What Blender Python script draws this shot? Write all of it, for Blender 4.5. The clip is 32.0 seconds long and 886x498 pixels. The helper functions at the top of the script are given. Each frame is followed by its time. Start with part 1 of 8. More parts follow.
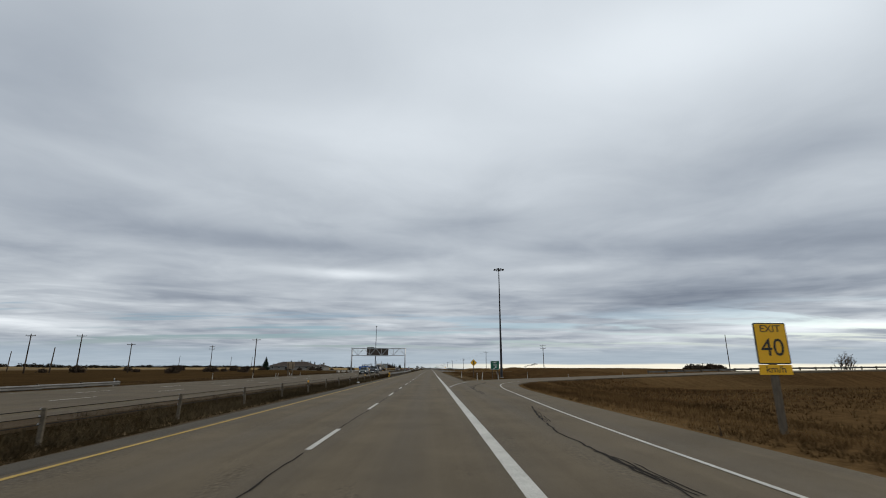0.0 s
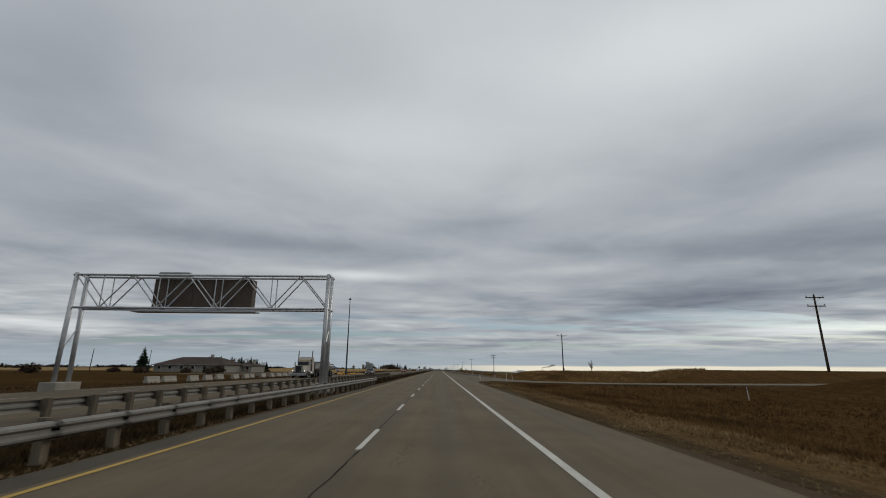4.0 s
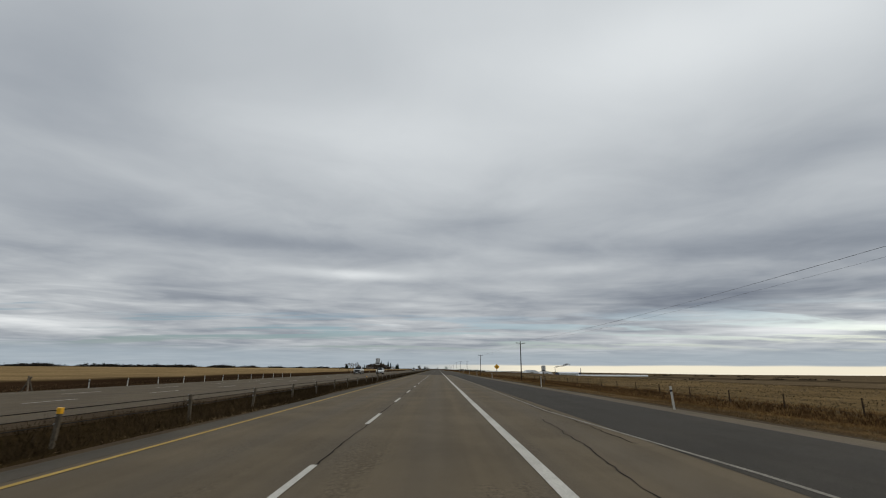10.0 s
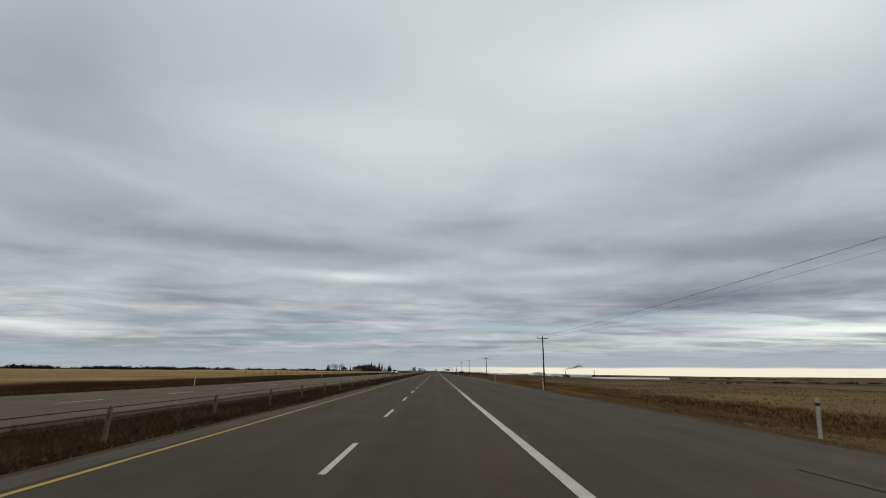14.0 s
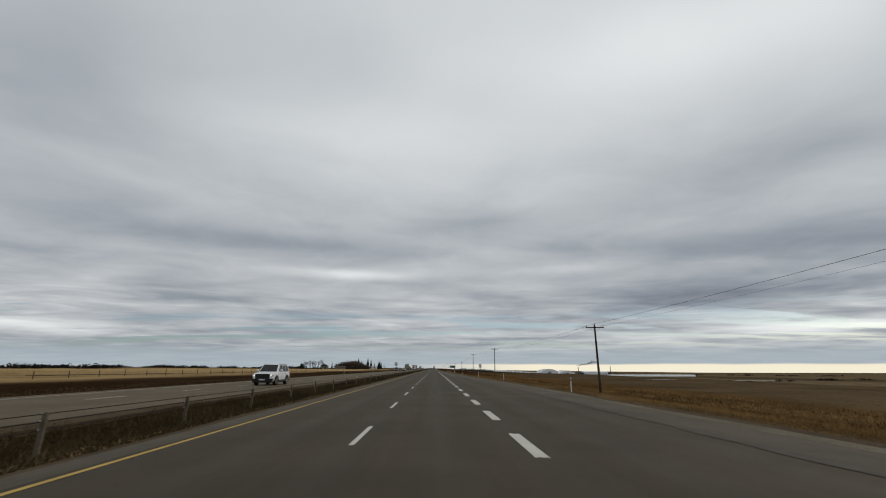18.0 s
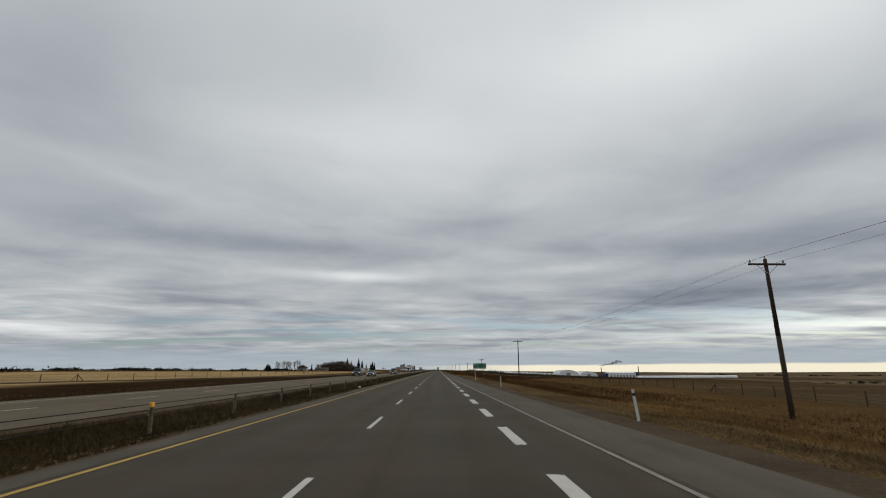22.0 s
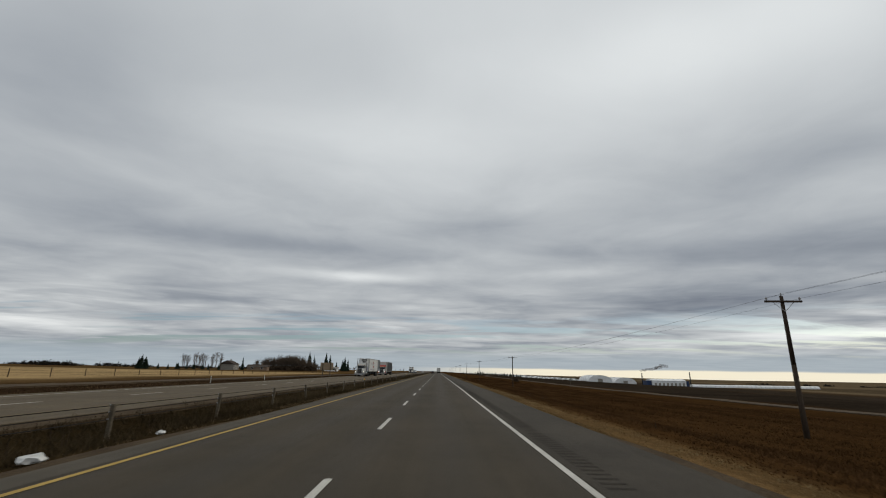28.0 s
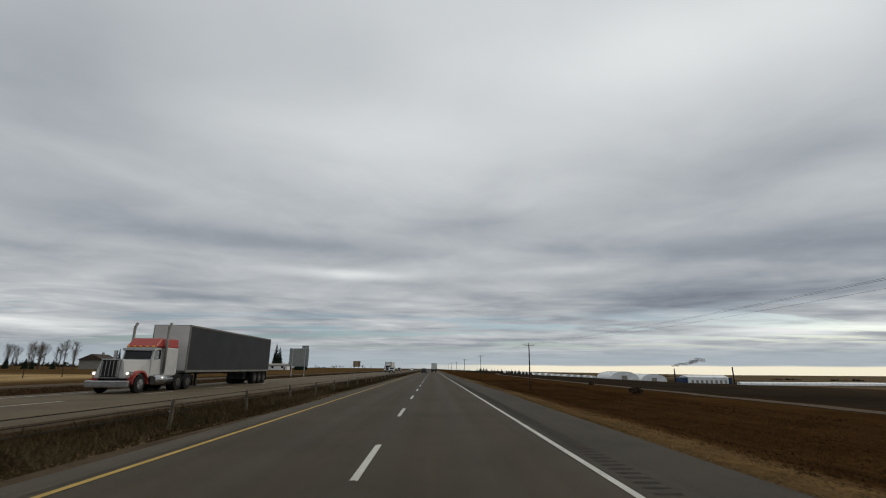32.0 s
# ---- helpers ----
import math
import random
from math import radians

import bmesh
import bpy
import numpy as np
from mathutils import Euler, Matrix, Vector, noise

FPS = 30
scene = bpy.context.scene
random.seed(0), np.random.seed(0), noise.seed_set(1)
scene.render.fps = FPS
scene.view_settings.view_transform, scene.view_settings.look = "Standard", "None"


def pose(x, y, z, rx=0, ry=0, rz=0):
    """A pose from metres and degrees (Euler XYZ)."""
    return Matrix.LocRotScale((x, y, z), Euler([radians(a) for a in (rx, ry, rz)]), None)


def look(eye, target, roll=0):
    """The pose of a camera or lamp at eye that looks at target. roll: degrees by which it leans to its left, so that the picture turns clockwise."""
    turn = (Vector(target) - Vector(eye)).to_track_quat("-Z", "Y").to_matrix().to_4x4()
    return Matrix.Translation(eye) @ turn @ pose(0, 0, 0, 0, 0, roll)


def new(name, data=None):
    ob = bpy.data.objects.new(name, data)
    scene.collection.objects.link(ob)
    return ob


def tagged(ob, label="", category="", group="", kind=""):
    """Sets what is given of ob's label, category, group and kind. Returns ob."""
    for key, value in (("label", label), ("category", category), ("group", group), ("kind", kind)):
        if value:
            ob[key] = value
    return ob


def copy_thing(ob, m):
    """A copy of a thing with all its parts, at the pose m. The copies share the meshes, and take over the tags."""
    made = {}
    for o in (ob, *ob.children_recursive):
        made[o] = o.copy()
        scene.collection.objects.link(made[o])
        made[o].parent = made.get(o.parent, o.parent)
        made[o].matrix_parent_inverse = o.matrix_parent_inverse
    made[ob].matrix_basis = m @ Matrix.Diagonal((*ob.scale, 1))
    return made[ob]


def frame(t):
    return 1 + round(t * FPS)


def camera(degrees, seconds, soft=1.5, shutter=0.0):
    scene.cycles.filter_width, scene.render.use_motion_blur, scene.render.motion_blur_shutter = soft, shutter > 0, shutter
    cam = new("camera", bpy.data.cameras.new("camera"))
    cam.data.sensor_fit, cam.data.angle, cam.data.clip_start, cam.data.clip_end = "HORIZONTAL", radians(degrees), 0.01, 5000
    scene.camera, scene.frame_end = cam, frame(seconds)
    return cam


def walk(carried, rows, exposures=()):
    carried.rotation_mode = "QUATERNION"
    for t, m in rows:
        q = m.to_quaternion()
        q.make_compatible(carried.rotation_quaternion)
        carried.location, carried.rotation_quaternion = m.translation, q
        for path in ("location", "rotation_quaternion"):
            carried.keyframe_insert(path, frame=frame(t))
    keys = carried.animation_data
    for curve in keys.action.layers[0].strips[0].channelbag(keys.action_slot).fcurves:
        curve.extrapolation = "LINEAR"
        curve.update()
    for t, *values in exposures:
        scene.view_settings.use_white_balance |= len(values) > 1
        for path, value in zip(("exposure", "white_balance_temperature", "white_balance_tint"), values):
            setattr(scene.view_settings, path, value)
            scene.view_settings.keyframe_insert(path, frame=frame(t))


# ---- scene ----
LENS = 87.2
EYE = 1.529
ROWS = [
    (0, 0.61, -1.15, 104.34, -0.15, -1.47),
    (0.5, 0.63, 15.70, 104.37, -0.33, -1.09),
    (1, 0.60, 32.56, 104.43, -0.46, -0.73),
    (1.5, 0.51, 49.42, 104.50, -0.49, -0.53),
    (2, 0.38, 66.25, 104.52, -0.45, -0.51),
    (2.5, 0.25, 83.07, 104.46, -0.42, -0.46),
    (3, 0.12, 99.85, 104.46, -0.41, -0.38),
    (3.5, -0.02, 116.62, 104.48, -0.40, -0.34),
    (5.5, -0.38, 183.68, 104.48, -0.22, -1.13),
    (6, -0.34, 200.45, 104.52, -0.19, -1.21),
    (6.5, -0.22, 217.21, 104.47, -0.17, -1.33),
    (7, -0.07, 233.96, 104.48, -0.20, -1.39),
    (7.5, 0.06, 250.71, 104.54, -0.26, -1.35),
    (8, 0.16, 267.44, 104.58, -0.34, -1.18),
    (8.5, 0.24, 284.17, 104.55, -0.40, -0.96),
    (9, 0.28, 300.91, 104.51, -0.41, -0.81),
    (9.5, 0.28, 317.65, 104.47, -0.41, -0.71),
    (10, 0.26, 334.37, 104.43, -0.37, -0.63),
    (10.5, 0.21, 351.09, 104.48, -0.31, -0.55),
    (11, 0.17, 367.79, 104.55, -0.27, -0.52),
    (11.5, 0.13, 384.49, 104.58, -0.27, -0.53),
    (12, 0.10, 401.16, 104.64, -0.31, -0.60),
    (12.5, 0.08, 417.81, 104.71, -0.35, -0.71),
    (13, 0.05, 434.45, 104.71, -0.38, -0.78),
    (13.5, 0.02, 451.09, 104.69, -0.38, -0.82),
    (14, -0.02, 467.73, 104.68, -0.36, -0.85),
    (14.5, -0.05, 484.36, 104.65, -0.33, -0.89),
    (16.5, -0.16, 550.88, 104.19, -0.01, -0.80),
    (17, -0.15, 567.52, 104.33, -0.02, -0.79),
    (17.5, -0.11, 584.15, 104.34, -0.05, -0.94),
    (18, -0.05, 600.77, 104.36, -0.09, -1.09),
    (18.5, 0.04, 617.37, 104.42, -0.13, -1.16),
    (19, 0.17, 633.94, 104.52, -0.14, -1.17),
    (19.5, 0.30, 650.50, 104.55, -0.15, -1.11),
    (20, 0.40, 667.05, 104.52, -0.12, -0.97),
    (20.5, 0.37, 683.58, 104.55, -0.05, -0.76),
    (21, 0.29, 700.07, 104.54, 0.05, -0.57),
    (21.5, 0.19, 716.52, 104.51, 0.15, -0.52),
    (22, 0.13, 732.92, 104.51, 0.22, -0.62),
    (22.5, 0.09, 749.32, 104.51, 0.18, -0.75),
    (23, 0.06, 765.74, 104.52, 0.09, -0.80),
    (23.5, 0.03, 782.18, 104.62, -0.01, -0.85),
    (24, 0.01, 798.63, 104.69, -0.10, -0.90),
    (24.5, -0.01, 815.11, 104.69, -0.18, -0.90),
    (25, -0.02, 831.61, 104.66, -0.26, -0.86),
    (25.5, -0.03, 848.13, 104.68, -0.32, -0.77),
    (27.5, -0.07, 914.42, 104.67, -0.68, -0.74),
    (28, -0.18, 931.05, 104.74, -0.91, -0.59),
    (28.5, -0.34, 947.71, 104.81, -1.11, -0.43),
    (29, -0.52, 964.40, 104.82, -1.25, -0.39),
    (29.5, -0.67, 981.12, 104.70, -1.27, -0.63),
    (30, -0.78, 997.87, 104.54, -1.15, -0.89),
    (30.5, -0.82, 1014.63, 104.48, -0.92, -1.08),
    (31, -0.80, 1031.39, 104.53, -0.70, -1.15),
    (31.5, -0.74, 1048.15, 104.51, -0.54, -1.21),
    (32, -0.65, 1064.91, 104.43, -0.41, -1.28),
]
cam = camera(LENS, 32.0, soft=1.0, shutter=0.055)
walk(cam, [(t, pose(x, y, EYE, rx, ry, rz)) for t, x, y, rx, ry, rz in ROWS],
     [(0.0, 0.11, 6400, 10), (0.6, -0.01, 6420, 10), (1.2, -0.12, 6500, 10), (2.0, -0.17, 6560, 10), (3.2, -0.18, 6600, 10), (6.0, -0.11, 6620, 10),
      (9.0, -0.05, 6650, 10), (13.0, -0.01, 6680, 10), (18.0, 0.0, 6720, 10), (24.0, -0.01, 6740, 10), (32.0, -0.02, 6740, 10)])

# ---- sky and sun ----
SUN_EL, SUN_AZ = 32.0, 62.0      # degrees; azimuth clockwise from straight ahead


class Nodes:
    """Short hand for building node trees."""

    def __init__(self, tree):
        self.tree, self.nodes, self.links = tree, tree.nodes, tree.links

    def add(self, kind, **values):
        node = self.nodes.new(kind)
        for key, value in values.items():
            if key == "op":
                node.operation = value
            elif key == "blend":
                node.blend_type = value
        return node

    def put(self, socket, value):
        if isinstance(value, bpy.types.NodeSocket):
            self.links.new(value, socket)
        else:
            socket.default_value = value

    def math(self, op, a, b=0.0, c=0.0, clamp=False):
        node = self.nodes.new("ShaderNodeMath")
        node.operation, node.use_clamp = op, clamp
        for i, v in enumerate((a, b, c)):
            self.put(node.inputs[i], v)
        return node.outputs[0]

    def smooth(self, v, lo, hi, a=0.0, b=1.0):
        node = self.nodes.new("ShaderNodeMapRange")
        node.interpolation_type = "SMOOTHSTEP"
        self.put(node.inputs["Value"], v)
        for key, value in (("From Min", lo), ("From Max", hi), ("To Min", a), ("To Max", b)):
            node.inputs[key].default_value = value
        return node.outputs[0]

    def mix(self, f, a, b, blend="MIX"):
        node = self.nodes.new("ShaderNodeMix")
        node.data_type, node.blend_type = "RGBA", blend
        self.put(node.inputs[0], f)
        self.put(node.inputs[6], a)
        self.put(node.inputs[7], b)
        return node.outputs[2]

    def noise(self, vector, scale, detail=4.0, rough=0.55, distort=0.0):
        node = self.nodes.new("ShaderNodeTexNoise")
        if vector is not None:
            self.links.new(vector, node.inputs["Vector"])
        node.inputs["Scale"].default_value, node.inputs["Detail"].default_value = scale, detail
        node.inputs["Roughness"].default_value, node.inputs["Distortion"].default_value = rough, distort
        return node.outputs["Fac"]

    def xyz(self, x, y, z):
        node = self.nodes.new("ShaderNodeCombineXYZ")
        for i, v in enumerate((x, y, z)):
            self.put(node.inputs[i], v)
        return node.outputs[0]

    def split(self, vector):
        node = self.nodes.new("ShaderNodeSeparateXYZ")
        self.links.new(vector, node.inputs[0])
        return node.outputs

    def ramp(self, f, stops):
        node = self.nodes.new("ShaderNodeValToRGB")
        self.put(node.inputs[0], f)
        while len(node.color_ramp.elements) < len(stops):
            node.color_ramp.elements.new(0.5)
        for el, (pos, col) in zip(node.color_ramp.elements, stops):
            el.position, el.color = pos, (*col, 1.0)
        return node.outputs[0]


def build_world():
    world = bpy.data.worlds.new("overcast_sky")
    scene.world = world
    world.use_nodes = True
    n = Nodes(world.node_tree)
    n.nodes.clear()
    d = n.split(n.nodes.new("ShaderNodeTexCoord").outputs["Generated"])
    az = n.math("ARCTAN2", d[0], d[1])                    # radians, 0 ahead, to the right positive
    el = n.math("ARCSINE", d[2])
    # cloud deck: a plane overhead, so that the streaks crowd towards the horizon
    k = n.math("ADD", n.math("MAXIMUM", d[2], 0.0), 0.055)
    u, v = n.math("DIVIDE", d[0], k), n.math("DIVIDE", d[1], k)
    deck = n.xyz(n.math("MULTIPLY", u, 0.55), v, 0.0)
    swell = n.noise(deck, 0.55, 2.5, 0.48, 0.3)
    billow = n.noise(n.xyz(n.math("ADD", u, 7.3), n.math("ADD", v, 2.1), 3.0), 1.5, 5.5, 0.54, 0.4)
    streak = n.noise(n.xyz(n.math("MULTIPLY", u, 0.62), n.math("ADD", v, 11.0), 1.0), 1.1, 4.0, 0.52, 0.9)
    tone = n.math("ADD", n.math("MULTIPLY", n.math("SUBTRACT", swell, 0.5), 0.9),
                  n.math("MULTIPLY", n.math("SUBTRACT", billow, 0.5), n.smooth(el, 0.25, 0.60, 1.0, 0.40)))
    tone = n.math("ADD", tone, n.math("MULTIPLY", n.math("SUBTRACT", streak, 0.5), n.smooth(el, 0.05, 0.36, 1.35, 0.25)))
    # thin broken bars low over the plain, drawn out along the horizon
    fine = n.noise(n.xyz(n.math("MULTIPLY", az, 4.6), n.math("MULTIPLY", el, 44.0), 2.0), 1.4, 3.0, 0.52, 0.6)
    band = n.math("MULTIPLY", n.smooth(el, 0.015, 0.04), n.smooth(el, 0.09, 0.19, 1.0, 0.0))
    band = n.math("MULTIPLY", band, n.smooth(az, -0.2, 0.5, 1.8, 1.9))
    tone = n.math("ADD", tone, n.math("MULTIPLY", n.math("SUBTRACT", fine, 0.48), band))

    def lobe(a0, e0, wa, we, gain):
        """A large soft mass of brighter or darker cloud round azimuth a0 and elevation e0, in degrees."""
        da, de = n.math("SUBTRACT", az, radians(a0)), n.math("SUBTRACT", el, radians(e0))
        qa, qe = n.math("DIVIDE", da, radians(wa)), n.math("DIVIDE", de, radians(we))
        r = n.math("ADD", n.math("MULTIPLY", qa, qa), n.math("MULTIPLY", qe, qe))
        return n.math("MULTIPLY", n.math("EXPONENT", n.math("MULTIPLY", r, -1.0)), gain)

    for row in LOBES:
        tone = n.math("ADD", tone, lobe(*row))
    base = n.smooth(el, 0.0, 1.0, 0.45, 0.68)             # the deck brightens towards the zenith
    value = n.math("ADD", base, n.math("MULTIPLY", tone, 0.27))
    # thin places are white, thick ones slate
    cloud = n.ramp(value, ((0.18, (0.184, 0.215, 0.268)), (0.36, (0.303, 0.341, 0.394)),
                           (0.52, (0.467, 0.508, 0.551)), (0.74, (0.708, 0.755, 0.792)), (1.0, (0.94, 0.982, 1.0))))
    sky = n.nodes.new("ShaderNodeTexSky")
    sky.sky_type, sky.sun_disc = "NISHITA", False
    sky.sun_elevation, sky.sun_rotation = radians(SUN_EL), radians(SUN_AZ)
    sky.air_density, sky.dust_density = 1.0, 1.5
    blue = n.mix(1.0, sky.outputs[0], (0.070, 0.087, 0.106, 1.0), "MULTIPLY")
    # the deck breaks up low down on the right, and over a clear strip along the horizon
    gap = n.noise(n.xyz(n.math("MULTIPLY", u, 0.34), n.math("ADD", v, 5.0), 6.0), 1.1, 5.0, 0.58, 0.5)
    low = n.math("MULTIPLY", n.smooth(el, 0.02, 0.05), n.smooth(el, 0.08, 0.13, 1.0, 0.0))
    hole = n.math("MULTIPLY", low, n.math("MULTIPLY", n.smooth(gap, 0.49, 0.64), n.smooth(az, -0.3, 0.4, 0.80, 0.55)))
    col = n.mix(hole, cloud, blue)
    strip_az = n.smooth(az, -0.10, 0.22)
    edge = n.math("ADD", el, n.math("MULTIPLY", n.math("SUBTRACT", n.noise(n.xyz(az, 0.0, 0.0), 5.0, 2.0), 0.5), 0.006))
    haze = n.smooth(edge, 0.022, 0.050, 1.0, 0.0)
    veil = n.mix(n.smooth(az, -0.5, 0.2), (0.37, 0.45, 0.52, 1.0), (0.375, 0.45, 0.515, 1.0))
    col = n.mix(n.math("MULTIPLY", haze, 0.74), col, veil)
    warm = n.smooth(el, 0.03, 0.30, 1.0, 0.0)                # thicker air low down
    col = n.mix(warm, col, n.mix(1.0, col, (1.012, 1.0, 0.986, 1.0), "MULTIPLY"))
    glow = n.math("MULTIPLY", n.smooth(edge, 0.006, 0.010, 1.0, 0.0), strip_az)
    col = n.mix(glow, col, (0.90, 0.845, 0.685, 1.0))
    back = n.nodes.new("ShaderNodeBackground")
    n.links.new(col, back.inputs[0])
    back.inputs[1].default_value = 1.0
    n.links.new(back.outputs[0], n.nodes.new("ShaderNodeOutputWorld").inputs[0])


# azimuth, elevation, half widths, gain: the masses of cloud that lie ahead
LOBES = [
    (31, 34.5, 22, 5.5, 0.60), (-2, 27.5, 24, 4.0, 0.40), (46, 30.6, 7, 5.5, 0.20), (-20, 37.5, 18, 5.0, -0.14),
    (-43, 30.0, 10, 9.0, -0.45), (40, 21.2, 11, 2.6, -0.50), (-36, 16.6, 12, 1.9, -0.20), (-9, 21.8, 18, 2.7, 0.20),
    (-22, 14.2, 15, 1.3, -0.60), (4, 17.4, 10, 1.4, -0.50), (38, 12.6, 12, 2.0, -0.55), (19, 13.9, 8, 1.5, -0.25),
    (-10, 11.0, 8, 0.6, 0.85), (16, 11.6, 6, 0.7, 0.45), (-40, 4.1, 6, 0.6, 0.90), (39, 3.9, 8, 0.55, 1.25),
    (23, 3.1, 9, 0.4, 0.70), (-26, 7.5, 7, 0.7, -0.35), (32, 7.7, 16, 1.7, -0.85), (-29, 1.6, 15, 0.7, -0.35),
]
build_world()
sun = new("sun", bpy.data.lights.new("sun", "SUN"))
sun.data.energy, sun.data.angle, sun.data.color = 0.8, radians(18), (1.0, 0.91, 0.76)
sun.matrix_world = look((0, 0, 0), (-math.sin(radians(SUN_AZ)) * math.cos(radians(SUN_EL)),
                                    -math.cos(radians(SUN_AZ)) * math.cos(radians(SUN_EL)), -math.sin(radians(SUN_EL))))


# ---- materials ----
def surface(name, a, b, scale=1.0, rough=0.8, metal=0.0, bump=0.0, fine=None, stretch=(1, 1, 1), patch=0.5, spec=0.5, vary=0.0):
    """Two-scale mottled surface: colours a and b mixed by a broad and a fine noise in object space."""
    m = bpy.data.materials.new(name)
    m.use_nodes = True
    n = Nodes(m.node_tree)
    bsdf = n.nodes["Principled BSDF"]
    co = n.nodes.new("ShaderNodeTexCoord").outputs["Object"]
    mp = n.nodes.new("ShaderNodeMapping")
    n.links.new(co, mp.inputs[0])
    mp.inputs["Scale"].default_value = stretch
    co = mp.outputs[0]
    broad, grain = n.noise(co, scale, 3.0), n.noise(co, fine or scale * 14, 4.0, 0.65)
    f = n.math("ADD", n.math("MULTIPLY", broad, patch), n.math("MULTIPLY", grain, 1.0 - patch))
    col = n.mix(n.smooth(f, 0.32, 0.68), (*a, 1.0), (*b, 1.0))
    if vary:
        rnd = n.nodes.new("ShaderNodeObjectInfo").outputs["Random"]
        g = n.math("ADD", 1.0 - vary / 2, n.math("MULTIPLY", rnd, vary))
        col = n.mix(1.0, col, n.xyz(g, g, g), "MULTIPLY")
    n.links.new(col, bsdf.inputs["Base Color"])
    n.put(bsdf.inputs["Roughness"], n.math("ADD", rough, n.math("MULTIPLY", n.math("SUBTRACT", grain, 0.5), 0.15)))
    bsdf.inputs["Metallic"].default_value = metal
    bsdf.inputs["Specular IOR Level"].default_value = spec
    if bump:
        bp = n.nodes.new("ShaderNodeBump")
        bp.inputs["Strength"].default_value, bp.inputs["Distance"].default_value = 1.0, bump
        n.links.new(grain, bp.inputs["Height"])
        n.links.new(bp.outputs[0], bsdf.inputs["Normal"])
    return m


def asphalt(name, light, dark, stone, polish, wear=0.25):
    """Worn pavement: stone grain, broad patches, traffic-polished wheel tracks and drawn-out stains along the road."""
    m = bpy.data.materials.new(name)
    m.use_nodes = True
    n = Nodes(m.node_tree)
    bsdf = n.nodes["Principled BSDF"]
    co = n.nodes.new("ShaderNodeTexCoord").outputs["Object"]
    p = n.split(co)
    grain = n.noise(co, 55.0, 3.0, 0.7)
    patch = n.noise(co, 0.35, 4.0, 0.6)
    smear = n.noise(n.xyz(n.math("MULTIPLY", p[0], 2.4), n.math("MULTIPLY", p[1], 0.04), 0.0), 1.0, 4.0, 0.6)
    pebble = n.noise(co, 13.0, 5.0, 0.75)
    f = n.math("ADD", n.math("MULTIPLY", patch, 0.6), n.math("MULTIPLY", smear, 0.4))
    col = n.mix(n.smooth(f, 0.35, 0.65), (*dark, 1.0), (*light, 1.0))
    col = n.mix(n.math("MULTIPLY", n.smooth(grain, 0.55, 0.75), 0.5), col, (*stone, 1.0))
    # ravelled areas where the fines have worn away
    worn = n.noise(n.xyz(n.math("MULTIPLY", p[0], 1.1), n.math("MULTIPLY", p[1], 0.28), 4.0), 0.9, 3.0, 0.6)
    area = n.math("MULTIPLY", n.smooth(worn, 0.53, 0.68), wear)
    ravel = n.math("MULTIPLY", area, n.smooth(pebble, 0.50, 0.58))
    col = n.mix(n.math("MULTIPLY", ravel, 0.6), col, tuple(c * 0.45 for c in dark) + (1.0,))
    knob = n.math("MULTIPLY", area, n.smooth(pebble, 0.46, 0.38))
    col = n.mix(n.math("MULTIPLY", knob, 0.45), col, tuple(c * 1.15 for c in stone) + (1.0,))
    wave = n.math("COSINE", n.math("MULTIPLY", n.math("SUBTRACT", p[0], 0.1), 2 * math.pi / 1.83))
    track = n.math("MULTIPLY", n.math("ADD", wave, 1.0), polish)
    col = n.mix(track, col, tuple(c * 0.62 for c in dark) + (1.0,))
    n.links.new(col, bsdf.inputs["Base Color"])
    n.put(bsdf.inputs["Roughness"], n.math("SUBTRACT", 0.86, n.math("MULTIPLY", track, 0.5)))
    bsdf.inputs["Specular IOR Level"].default_value = 0.12
    bp = n.nodes.new("ShaderNodeBump")
    bp.inputs["Strength"].default_value, bp.inputs["Distance"].default_value = 0.8, 0.016
    n.links.new(n.math("ADD", grain, n.math("MULTIPLY", pebble, 0.6)), bp.inputs["Height"])
    n.links.new(bp.outputs[0], bsdf.inputs["Normal"])
    return m


OLD_ROAD = asphalt("worn_grey_asphalt", (0.1412, 0.1106, 0.0716), (0.1033, 0.0809, 0.0528), (0.2106, 0.1700, 0.1157), 0.14, 1.0)
NEW_ROAD = asphalt("newer_dark_asphalt", (0.0658, 0.0528, 0.0360), (0.0470, 0.0382, 0.0262), (0.1058, 0.0864, 0.0602), 0.12)
PATCH_ROAD = asphalt("dark_lane_asphalt", (0.0486, 0.0431, 0.0349), (0.0367, 0.0327, 0.0267), (0.0728, 0.0633, 0.0524), 0.04)
SHOULDER = asphalt("pale_shoulder_asphalt", (0.0904, 0.0769, 0.0580), (0.0621, 0.0537, 0.0407), (0.1291, 0.1128, 0.0888), 0.0)
SHOULDER_DARK = asphalt("dark_shoulder_asphalt", (0.0595, 0.0505, 0.0382), (0.0413, 0.0350, 0.0269), (0.0941, 0.0805, 0.0630), 0.0)
OPP_ROAD = asphalt("opposite_road_asphalt", (0.1173, 0.0906, 0.0580), (0.0837, 0.0651, 0.0418), (0.1621, 0.1278, 0.0853), 0.06)
GRAVEL = surface("roadside_gravel", (0.0539, 0.0380, 0.0240), (0.1020, 0.0775, 0.0520), 0.5, 0.95, bump=0.03, fine=22, patch=0.35, spec=0.05)
PALE_GRAVEL = surface("pale_shoulder_gravel", (0.075, 0.063, 0.046), (0.150, 0.128, 0.096), 0.7, 0.95, bump=0.03, fine=16, patch=0.45, stretch=(1, 0.35, 1), spec=0.05)
